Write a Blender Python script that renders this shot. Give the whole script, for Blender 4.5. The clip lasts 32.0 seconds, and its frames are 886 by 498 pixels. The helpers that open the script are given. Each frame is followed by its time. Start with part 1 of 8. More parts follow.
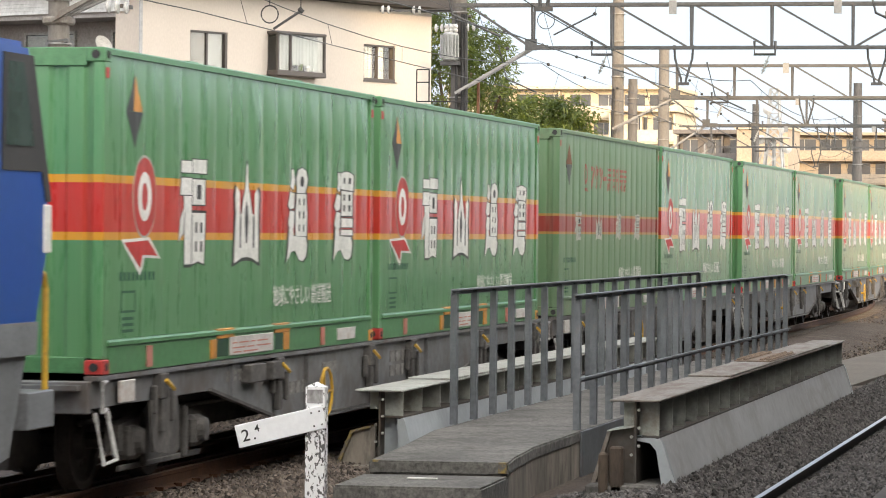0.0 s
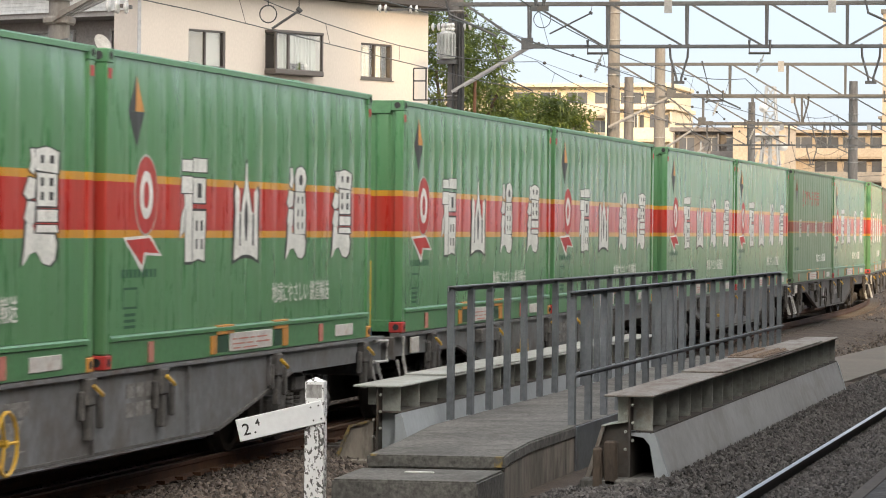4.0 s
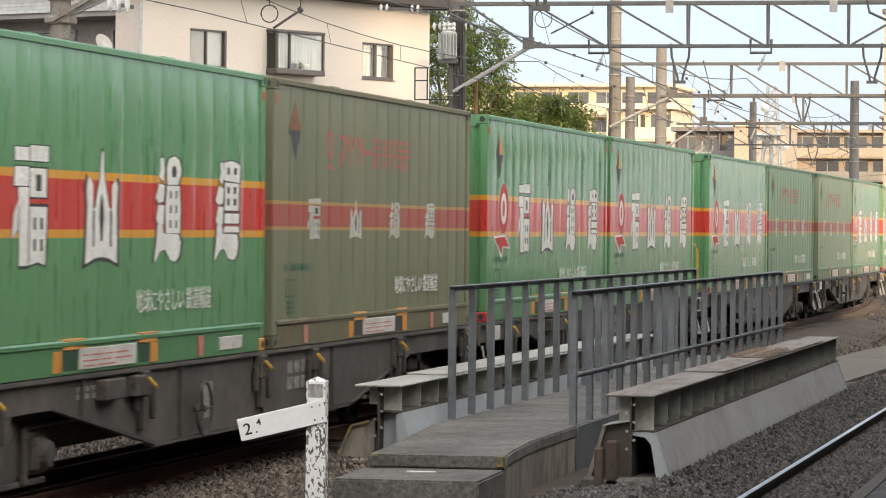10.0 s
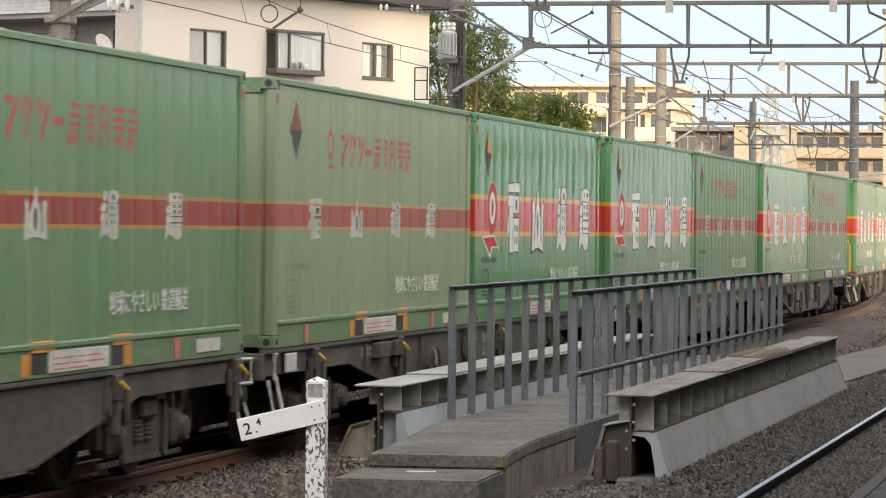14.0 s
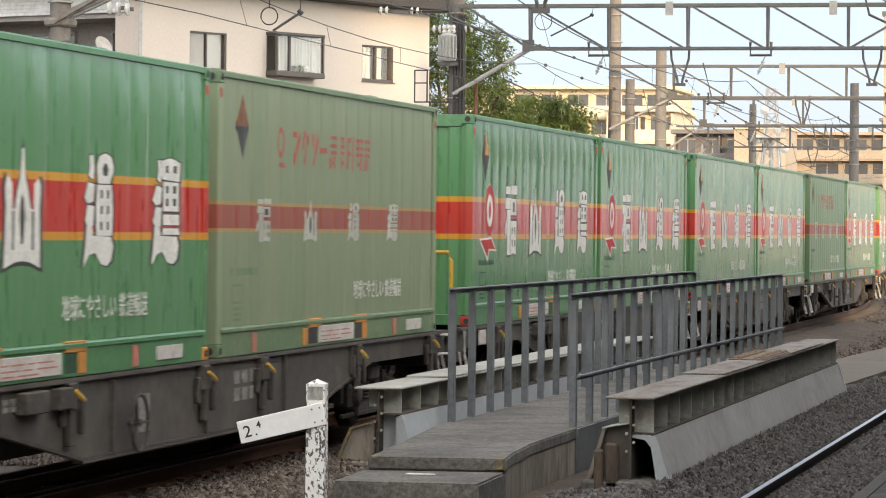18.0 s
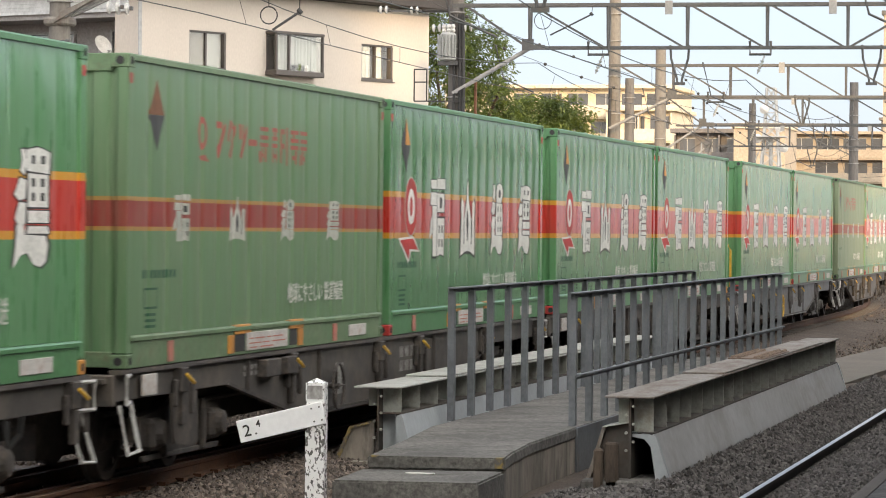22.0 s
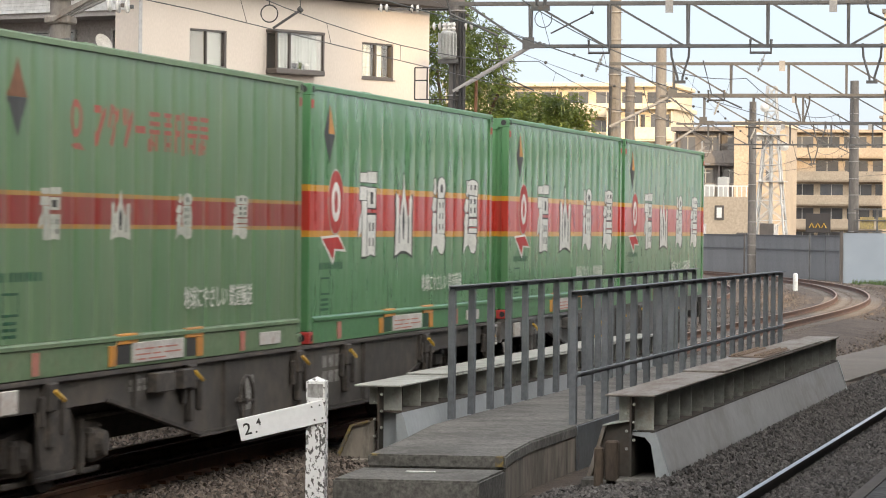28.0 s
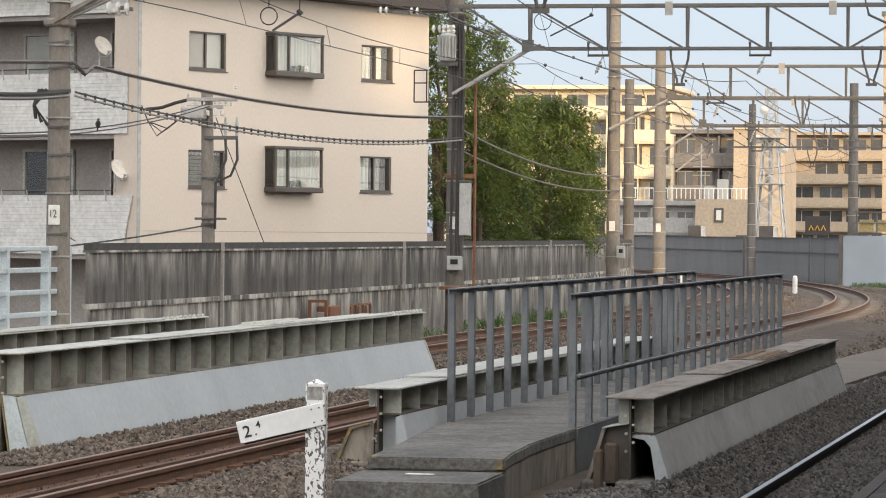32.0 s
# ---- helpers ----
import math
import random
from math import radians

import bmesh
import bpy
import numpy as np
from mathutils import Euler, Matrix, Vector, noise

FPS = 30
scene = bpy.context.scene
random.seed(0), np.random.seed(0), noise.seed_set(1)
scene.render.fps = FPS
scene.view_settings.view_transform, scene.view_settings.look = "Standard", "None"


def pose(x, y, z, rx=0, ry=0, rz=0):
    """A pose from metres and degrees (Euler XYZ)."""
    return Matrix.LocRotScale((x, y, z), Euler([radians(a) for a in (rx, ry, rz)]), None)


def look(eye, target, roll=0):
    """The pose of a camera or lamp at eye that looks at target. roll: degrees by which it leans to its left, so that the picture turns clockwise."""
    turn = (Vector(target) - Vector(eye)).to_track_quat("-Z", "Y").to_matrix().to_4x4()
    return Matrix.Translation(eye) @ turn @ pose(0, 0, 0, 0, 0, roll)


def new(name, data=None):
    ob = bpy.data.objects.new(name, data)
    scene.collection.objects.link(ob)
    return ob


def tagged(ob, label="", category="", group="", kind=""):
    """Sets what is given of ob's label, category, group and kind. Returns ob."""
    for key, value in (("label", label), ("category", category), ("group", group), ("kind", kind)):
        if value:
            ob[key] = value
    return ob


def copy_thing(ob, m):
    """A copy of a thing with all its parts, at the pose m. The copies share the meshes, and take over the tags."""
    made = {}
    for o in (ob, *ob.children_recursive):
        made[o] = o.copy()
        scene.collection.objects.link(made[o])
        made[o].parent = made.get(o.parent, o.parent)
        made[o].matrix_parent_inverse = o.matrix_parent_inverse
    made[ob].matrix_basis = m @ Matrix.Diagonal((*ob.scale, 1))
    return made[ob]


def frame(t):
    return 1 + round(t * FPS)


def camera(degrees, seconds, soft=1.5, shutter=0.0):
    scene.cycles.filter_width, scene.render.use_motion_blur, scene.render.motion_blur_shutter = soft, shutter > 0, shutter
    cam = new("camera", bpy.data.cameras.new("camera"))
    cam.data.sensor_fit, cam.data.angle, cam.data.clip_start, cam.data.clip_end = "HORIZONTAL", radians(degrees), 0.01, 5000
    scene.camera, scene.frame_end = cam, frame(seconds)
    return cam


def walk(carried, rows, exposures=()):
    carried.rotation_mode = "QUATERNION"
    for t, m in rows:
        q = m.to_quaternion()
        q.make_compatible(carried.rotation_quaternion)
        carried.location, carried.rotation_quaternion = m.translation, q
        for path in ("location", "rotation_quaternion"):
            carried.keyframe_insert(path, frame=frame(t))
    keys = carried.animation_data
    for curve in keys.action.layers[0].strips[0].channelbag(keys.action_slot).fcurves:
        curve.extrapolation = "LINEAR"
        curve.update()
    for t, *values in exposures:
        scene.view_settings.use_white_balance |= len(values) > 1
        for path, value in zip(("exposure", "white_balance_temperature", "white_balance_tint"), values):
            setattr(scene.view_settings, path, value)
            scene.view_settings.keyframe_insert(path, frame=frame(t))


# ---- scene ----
LENS = 14.537
EYE = Vector((0.0, 0.0, 2.2136))
AHEAD = Vector((0.97924, 0.20261, -0.00535))
ROLL = 0.516

# small turns of the hand-held camera: seconds, sideways, downwards (in units of 1/6147)
SWAY = [(0.0, 4.5, 1.0), (0.5, 7.3, -3.0), (1.0, 7.6, -8.3), (1.5, 7.0, -8.8), (2.0, 6.4, -7.2), (2.5, 4.0, -4.0), (3.0, 1.6, -2.8),
        (3.5, -1.6, -2.7), (5.5, 1.5, -5.7), (6.0, 1.1, -4.2), (6.5, 1.5, -4.1), (7.0, 1.5, -4.2), (7.5, 1.5, -5.7),
        (8.0, 1.2, -3.9), (8.5, 1.1, -4.1), (9.0, 1.5, -4.2), (9.5, 1.5, -4.1), (10.0, 1.1, -3.9), (10.5, 0.0, -2.3),
        (11.0, 0.0, -2.3), (11.5, 0.8, -1.2), (12.0, 1.1, -1.1), (12.5, 0.0, 0.4), (13.0, 0.0, 0.4), (13.5, 0.0, -2.6),
        (14.0, 0.8, -4.1), (14.5, 1.1, -3.8), (16.5, 0.0, -1.2), (17.0, 0.0, -2.7), (17.5, 0.0, -4.1), (18.0, 0.8, 0.4),
        (18.5, 0.0, -0.8), (19.0, 0.0, 2.0), (19.5, 0.0, 0.8), (20.0, 0.0, -1.1), (20.5, 0.0, 0.8), (21.0, 0.0, 0.4),
        (21.5, 0.4, -1.1), (22.0, 0.0, -1.1), (22.5, 0.0, -4.2), (23.0, 0.4, -1.1), (23.5, 0.0, 0.4), (24.0, -0.4, 5.0),
        (24.5, 0.0, 5.0), (25.0, 0.0, 0.4), (25.5, 0.0, 0.4), (27.5, 0.0, 2.0), (28.0, 0.8, -4.1), (28.5, 0.0, -5.4),
        (29.0, 0.0, -1.1), (29.5, -0.4, -1.1), (30.0, 0.0, 0.4), (30.5, 0.0, -2.7), (31.0, 0.0, -3.8), (31.5, 0.0, -3.8),
        (32.0, 0.0, 0.4),
]


def cam_pose(t, dx, dy):
    side = AHEAD.cross(Vector((0, 0, 1))).normalized()
    up = side.cross(AHEAD)
    fwd = (AHEAD - side * (dx / 6147) + up * (dy / 6147)).normalized()
    step = 0.5 if t == 0.0 else 0.0
    return look(EYE + AHEAD * step, EYE + AHEAD * step + fwd * 10, ROLL)


cam = camera(LENS, 32.0, soft=1.0, shutter=0.2)
walk(cam, [(t, cam_pose(t, dx, dy)) for t, dx, dy in SWAY], exposures=[(0.0, 1.0, 6450, 10), (0.6, 0.86, 6450, 10), (2.0, 0.81, 6450, 10), (30.2, 0.81, 6450, 10), (31.0, 0.65, 6450, 10), (32.0, 0.52, 6450, 10)])

# ---- light ----
SUN_EL, SUN_AZ = 12.0, 16.0
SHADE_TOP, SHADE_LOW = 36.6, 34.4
# the low sun stands behind the camera; its light travels along +X, a little towards +Y
world = bpy.data.worlds.new("sky")
scene.world = world
world.use_nodes = True
wn = world.node_tree
wn.nodes.clear()
w_out = wn.nodes.new("ShaderNodeOutputWorld")
w_bg = wn.nodes.new("ShaderNodeBackground")
w_sky = wn.nodes.new("ShaderNodeTexSky")
w_sky.sky_type = "NISHITA"
w_sky.sun_disc = False
w_sky.sun_elevation = radians(SUN_EL)
w_sky.sun_rotation = radians(270 - SUN_AZ)
w_sky.air_density, w_sky.dust_density, w_sky.ozone_density = 1.0, 1.0, 2.0
w_bg.inputs["Strength"].default_value = 0.03
wn.links.new(w_sky.outputs[0], w_bg.inputs["Color"])
# a thin bright veil of high cloud over the whole sky, brighter towards the low sun
w_tc = wn.nodes.new("ShaderNodeTexCoord")
w_noise = wn.nodes.new("ShaderNodeTexNoise")
w_noise.inputs["Scale"].default_value = 2.2
w_noise.inputs["Detail"].default_value = 4.0
wn.links.new(w_tc.outputs["Generated"], w_noise.inputs["Vector"])
w_mix = wn.nodes.new("ShaderNodeMix")
w_mix.data_type = "RGBA"
w_mix.inputs[6].default_value = (0.325, 0.372, 0.48, 1)
w_mix.inputs[7].default_value = (0.4, 0.435, 0.515, 1)
wn.links.new(w_noise.outputs[0], w_mix.inputs[0])
w_dot = wn.nodes.new("ShaderNodeVectorMath")
w_dot.operation = "DOT_PRODUCT"
w_dot.inputs[1].default_value = (-0.6, -0.76, 0.25)
wn.links.new(w_tc.outputs["Generated"], w_dot.inputs[0])
w_range = wn.nodes.new("ShaderNodeMapRange")
w_range.interpolation_type = "SMOOTHSTEP"
w_range.inputs[1].default_value, w_range.inputs[2].default_value = -0.5, 1.0
wn.links.new(w_dot.outputs["Value"], w_range.inputs[0])
w_glow = wn.nodes.new("ShaderNodeMix")
w_glow.data_type = "RGBA"
w_glow.inputs[7].default_value = (2.25, 2.12, 1.95, 1)
wn.links.new(w_range.outputs[0], w_glow.inputs[0])
wn.links.new(w_mix.outputs[2], w_glow.inputs[6])
w_veil = wn.nodes.new("ShaderNodeBackground")
w_veil.inputs["Strength"].default_value = 1.0
wn.links.new(w_glow.outputs[2], w_veil.inputs["Color"])
w_add = wn.nodes.new("ShaderNodeAddShader")
wn.links.new(w_bg.outputs[0], w_add.inputs[0])
wn.links.new(w_veil.outputs[0], w_add.inputs[1])
wn.links.new(w_add.outputs[0], w_out.inputs[0])

sun_dir = Vector((math.cos(radians(SUN_AZ)) * math.cos(radians(SUN_EL)), math.sin(radians(SUN_AZ)) * math.cos(radians(SUN_EL)), -math.sin(radians(SUN_EL))))
sun = new("sun", bpy.data.lights.new("sun", "SUN"))
sun.data.energy, sun.data.angle, sun.data.color = 2.0, radians(0.6), (1.0, 0.7, 0.38)
sun.matrix_world = look((0, 0, 60), Vector((0, 0, 60)) + sun_dir)


# ---- materials ----
def nodes_of(name):
    m = bpy.data.materials.new(name)
    m.use_nodes = True
    nt = m.node_tree
    b = nt.nodes["Principled BSDF"]
    return m, nt, b


def add(nt, kind, **vals):
    n = nt.nodes.new(kind)
    for k, v in vals.items():
        n.inputs[k.replace("_", " ")].default_value = v
    return n


def mixed(nt, fac, a, b, blend="MIX"):
    n = nt.nodes.new("ShaderNodeMix")
    n.data_type, n.blend_type = "RGBA", blend
    for sock, v in ((n.inputs[0], fac), (n.inputs[6], a), (n.inputs[7], b)):
        if isinstance(v, (int, float)):
            sock.default_value = v
        elif isinstance(v, (tuple, list)):
            sock.default_value = (*v[:3], 1)
        else:
            nt.links.new(v, sock)
    return n.outputs[2]


def ramp(nt, src, lo, hi):
    n = nt.nodes.new("ShaderNodeMapRange")
    n.inputs[1].default_value, n.inputs[2].default_value = lo, hi
    nt.links.new(src, n.inputs[0])
    return n.outputs[0]


def surf(name, base, other=None, rough=0.6, metal=0.0, big=1.5, fine=30.0, bump=0.2, stretch=(1, 1, 1), dirt=None, dirt_at=(0.5, 0.75), vary=0.0, grit=0.12):
    """A surface with two scales of variation in its own space, and fine relief."""
    m, nt, b = nodes_of(name)
    other = other or tuple(c * 0.72 for c in base)
    tc = nt.nodes.new("ShaderNodeTexCoord")
    mp = add(nt, "ShaderNodeMapping", Scale=stretch)
    nt.links.new(tc.outputs["Object"], mp.inputs[0])
    n1 = add(nt, "ShaderNodeTexNoise", Scale=big, Detail=5.0, Roughness=0.6)
    n2 = add(nt, "ShaderNodeTexNoise", Scale=fine, Detail=4.0, Roughness=0.65)
    for n in (n1, n2):
        nt.links.new(mp.outputs[0], n.inputs["Vector"])
    col = mixed(nt, ramp(nt, n1.outputs[0], 0.35, 0.68), base, other)
    speck = mixed(nt, ramp(nt, n2.outputs[0], 0.3, 0.7), (1 - grit * 2,) * 3, (1 + grit,) * 3)
    col = mixed(nt, 1.0, col, speck, "MULTIPLY")
    if dirt:
        n3 = add(nt, "ShaderNodeTexNoise", Scale=big * 2.3, Detail=8.0, Roughness=0.7)
        nt.links.new(mp.outputs[0], n3.inputs["Vector"])
        col = mixed(nt, ramp(nt, n3.outputs[0], *dirt_at), col, dirt)
    if vary:
        oi = nt.nodes.new("ShaderNodeObjectInfo")
        tone = nt.nodes.new("ShaderNodeMapRange")
        tone.inputs[3].default_value, tone.inputs[4].default_value = 1 - vary, 1 + vary
        nt.links.new(oi.outputs["Random"], tone.inputs[0])
        comb = nt.nodes.new("ShaderNodeCombineColor")
        for i in range(3):
            nt.links.new(tone.outputs[0], comb.inputs[i])
        col = mixed(nt, 1.0, col, comb.outputs[0], "MULTIPLY")
    nt.links.new(col, b.inputs["Base Color"])
    b.inputs["Roughness"].default_value = rough
    b.inputs["Metallic"].default_value = metal
    if bump:
        bp = add(nt, "ShaderNodeBump", Strength=bump, Distance=0.02)
        nt.links.new(n2.outputs[0], bp.inputs["Height"])
        nt.links.new(bp.outputs[0], b.inputs["Normal"])
    return m


def container_paint(name, green, green2, red, yellow, bands, rough, wash):
    """Painted steel with colour bands at fixed heights, streaks that run down, and faded patches."""
    m, nt, b = nodes_of(name)
    tc = nt.nodes.new("ShaderNodeTexCoord")
    sep = nt.nodes.new("ShaderNodeSeparateXYZ")
    nt.links.new(tc.outputs["Object"], sep.inputs[0])
    mp = add(nt, "ShaderNodeMapping", Scale=(3.0, 3.0, 0.35))
    nt.links.new(tc.outputs["Object"], mp.inputs[0])
    oi = nt.nodes.new("ShaderNodeObjectInfo")
    shift = nt.nodes.new("ShaderNodeVectorMath")
    shift.operation = "ADD"
    nt.links.new(mp.outputs[0], shift.inputs[0])
    rnd = nt.nodes.new("ShaderNodeMath")
    rnd.operation = "MULTIPLY"
    rnd.inputs[1].default_value = 57.0
    nt.links.new(oi.outputs["Random"], rnd.inputs[0])
    nt.links.new(rnd.outputs[0], shift.inputs[1])
    n1 = add(nt, "ShaderNodeTexNoise", Scale=0.55, Detail=4.0)
    n2 = add(nt, "ShaderNodeTexNoise", Scale=3.0, Detail=7.0, Roughness=0.7)
    for n in (n1, n2):
        nt.links.new(shift.outputs[0], n.inputs["Vector"])
    paint = mixed(nt, ramp(nt, n1.outputs[0], 0.3, 0.7), green, green2)
    r0, r1, y = bands

    def between(lo, hi):
        a = nt.nodes.new("ShaderNodeMath")
        a.operation = "GREATER_THAN"
        a.inputs[1].default_value = lo
        c = nt.nodes.new("ShaderNodeMath")
        c.operation = "LESS_THAN"
        c.inputs[1].default_value = hi
        nt.links.new(sep.outputs[2], a.inputs[0])
        nt.links.new(sep.outputs[2], c.inputs[0])
        k = nt.nodes.new("ShaderNodeMath")
        k.operation = "MULTIPLY"
        nt.links.new(a.outputs[0], k.inputs[0])
        nt.links.new(c.outputs[0], k.inputs[1])
        return k.outputs[0]

    paint = mixed(nt, between(r0 - y, r1 + y), paint, yellow)
    paint = mixed(nt, between(r0, r1), paint, red)
    streak = ramp(nt, n2.outputs[0], 0.42, 0.8)
    fade = nt.nodes.new("ShaderNodeMath")
    fade.operation = "MULTIPLY"
    fade.inputs[1].default_value = wash
    nt.links.new(streak, fade.inputs[0])
    paint = mixed(nt, fade.outputs[0], paint, (0.26, 0.29, 0.2))
    grime = mixed(nt, ramp(nt, n2.outputs[0], 0.15, 0.36), (0.72, 0.69, 0.64), (1, 1, 1))
    paint = mixed(nt, 1.0, paint, grime, "MULTIPLY")
    tone = nt.nodes.new("ShaderNodeMapRange")
    tone.inputs[3].default_value, tone.inputs[4].default_value = 0.9, 1.08
    nt.links.new(oi.outputs["Random"], tone.inputs[0])
    comb = nt.nodes.new("ShaderNodeCombineColor")
    for i in range(3):
        nt.links.new(tone.outputs[0], comb.inputs[i])
    paint = mixed(nt, 1.0, paint, comb.outputs[0], "MULTIPLY")
    nt.links.new(paint, b.inputs["Base Color"])
    rr = nt.nodes.new("ShaderNodeMapRange")
    rr.inputs[1].default_value, rr.inputs[2].default_value, rr.inputs[3].default_value, rr.inputs[4].default_value = 0.3, 0.7, rough - 0.1, rough + 0.16
    nt.links.new(n2.outputs[0], rr.inputs[0])
    nt.links.new(rr.outputs[0], b.inputs["Roughness"])
    b.inputs["Roughness"].default_value = rough
    b.inputs["Coat Weight"].default_value = 0.42 if rough < 0.4 else 0.1
    b.inputs["Coat Roughness"].default_value = 0.12
    bp = add(nt, "ShaderNodeBump", Strength=0.05, Distance=0.02)
    nt.links.new(n2.outputs[0], bp.inputs["Height"])
    nt.links.new(bp.outputs[0], b.inputs["Normal"])
    return m


def streaked(name, mid, dark, pale, z0, z1):
    """Concrete with dark soot runs, and pale lime runs that start at its upper edge."""
    m, nt, b = nodes_of(name)
    tc = nt.nodes.new("ShaderNodeTexCoord")
    oi = nt.nodes.new("ShaderNodeObjectInfo")
    k = nt.nodes.new("ShaderNodeMath")
    k.operation = "MULTIPLY"
    k.inputs[1].default_value = 91.0
    nt.links.new(oi.outputs["Random"], k.inputs[0])
    sh = nt.nodes.new("ShaderNodeVectorMath")
    nt.links.new(tc.outputs["Object"], sh.inputs[0])
    nt.links.new(k.outputs[0], sh.inputs[1])

    def runs(sx, sz, scale, detail):
        mp = add(nt, "ShaderNodeMapping", Scale=(sx, sx, sz))
        nt.links.new(sh.outputs[0], mp.inputs[0])
        n = add(nt, "ShaderNodeTexNoise", Scale=scale, Detail=detail, Roughness=0.65)
        nt.links.new(mp.outputs[0], n.inputs["Vector"])
        return n.outputs[0]
    soot, fine, lime, grain = runs(0.9, 0.3, 1.0, 4.0), runs(2.6, 0.22, 1.0, 5.0), runs(2.0, 0.5, 1.0, 4.0), runs(1, 1, 12.0, 5.0)
    col = mixed(nt, ramp(nt, soot, 0.36, 0.6), dark, mid)
    col = mixed(nt, ramp(nt, fine, 0.36, 0.56), tuple(c * 0.85 for c in dark), col)
    sep = nt.nodes.new("ShaderNodeSeparateXYZ")
    nt.links.new(tc.outputs["Object"], sep.inputs[0])
    up = ramp(nt, sep.outputs[2], z0, z1)
    s = nt.nodes.new("ShaderNodeMath")
    s.operation = "MULTIPLY"
    nt.links.new(up, s.inputs[0])
    nt.links.new(ramp(nt, lime, 0.46, 0.63), s.inputs[1])
    col = mixed(nt, s.outputs[0], col, pale)
    col = mixed(nt, 1.0, col, mixed(nt, grain, (0.7, 0.7, 0.7), (1.25, 1.25, 1.25)), "MULTIPLY")
    nt.links.new(col, b.inputs["Base Color"])
    b.inputs["Roughness"].default_value = 0.9
    bp = add(nt, "ShaderNodeBump", Strength=0.25, Distance=0.02)
    nt.links.new(grain, bp.inputs["Height"])
    nt.links.new(bp.outputs[0], b.inputs["Normal"])
    return m


M = {}
M["green_new"] = container_paint("green_container_paint", (0.096, 0.25, 0.104), (0.108, 0.265, 0.116), (0.52, 0.04, 0.028), (0.64, 0.31, 0.03), (1.135, 1.53, 0.065), 0.3, 0.2)
M["green_old"] = container_paint("faded_container_paint", (0.102, 0.2, 0.094), (0.13, 0.212, 0.11), (0.25, 0.035, 0.028), (0.36, 0.2, 0.05), (1.175, 1.39, 0.035), 0.42, 0.4)
M["green_pale"] = container_paint("pale_container_paint", (0.19, 0.25, 0.145), (0.23, 0.275, 0.165), (0.3, 0.065, 0.045), (0.38, 0.25, 0.09), (1.175, 1.39, 0.035), 0.6, 0.45)
M["green_dull"] = container_paint("dull_olive_container_paint", (0.115, 0.13, 0.07), (0.15, 0.15, 0.085), (0.3, 0.055, 0.04), (0.36, 0.22, 0.07), (1.175, 1.39, 0.035), 0.6, 0.4)
M["dull_plain"] = surf("rusty_olive_rail_paint", (0.11, 0.12, 0.065), (0.13, 0.11, 0.06), rough=0.7, big=2, fine=14, bump=0.15, dirt=(0.12, 0.06, 0.03), dirt_at=(0.5, 0.7))
M["green_plain"] = surf("green_rail_paint", (0.085, 0.225, 0.095), (0.097, 0.235, 0.105), rough=0.35, big=2, fine=14, bump=0.1, dirt=(0.1, 0.1, 0.07), dirt_at=(0.6, 0.85))
M["pale_plain"] = surf("faded_rail_paint", (0.12, 0.2, 0.1), (0.16, 0.22, 0.125), rough=0.55, big=2, fine=14, bump=0.1, dirt=(0.14, 0.1, 0.06), dirt_at=(0.55, 0.8))
M["white"] = surf("white_lettering", (0.78, 0.77, 0.72), (0.62, 0.62, 0.57), rough=0.5, big=3, fine=30, bump=0.05)
M["black"] = surf("black_lettering", (0.03, 0.03, 0.03), (0.05, 0.05, 0.045), rough=0.5, bump=0.05)
M["red"] = surf("red_marking", (0.48, 0.035, 0.03), (0.4, 0.06, 0.045), rough=0.5, bump=0.05)
M["red_fade"] = surf("faded_red_marking", (0.36, 0.07, 0.05), (0.3, 0.1, 0.07), rough=0.55, bump=0.05)
M["orange"] = surf("orange_marking", (0.62, 0.28, 0.04), (0.5, 0.22, 0.05), rough=0.5, bump=0.05, dirt=(0.15, 0.09, 0.05))
M["pink"] = surf("pale_red_tag", (0.5, 0.17, 0.13), (0.42, 0.2, 0.15), rough=0.6, bump=0.05)
M["yellow"] = surf("yellow_paint", (0.66, 0.4, 0.03), (0.55, 0.33, 0.05), rough=0.45, big=4, bump=0.05, dirt=(0.2, 0.14, 0.06), dirt_at=(0.6, 0.8))
M["dull_yellow"] = surf("weathered_yellow_panel", (0.36, 0.27, 0.09), (0.24, 0.19, 0.08), rough=0.7, big=3, fine=14, bump=0.05, dirt=(0.14, 0.12, 0.09), dirt_at=(0.45, 0.7))
M["plate"] = surf("white_plate", (0.62, 0.6, 0.56), (0.5, 0.48, 0.45), rough=0.5, big=3, bump=0.05, dirt=(0.35, 0.25, 0.2), dirt_at=(0.5, 0.75))
M["wagon_grey"] = surf("grey_wagon_paint", (0.19, 0.195, 0.2), (0.13, 0.13, 0.13), rough=0.6, big=0.9, fine=9, bump=0.15, dirt=(0.09, 0.07, 0.055), dirt_at=(0.45, 0.7))
M["wagon_brown"] = surf("dusty_wagon_paint", (0.078, 0.072, 0.066), (0.05, 0.043, 0.037), rough=0.7, big=0.9, fine=9, bump=0.2, dirt=(0.12, 0.1, 0.08), dirt_at=(0.45, 0.7))
M["grey_writing"] = surf("dirty_pale_writing", (0.34, 0.33, 0.31), (0.16, 0.15, 0.14), rough=0.7, big=9, fine=40, bump=0.05, dirt=(0.1, 0.09, 0.08), dirt_at=(0.45, 0.65))
M["bogie"] = surf("dusty_bogie_steel", (0.062, 0.054, 0.046), (0.036, 0.031, 0.028), rough=0.8, big=3, fine=20, bump=0.3, dirt=(0.13, 0.105, 0.08), dirt_at=(0.5, 0.75))
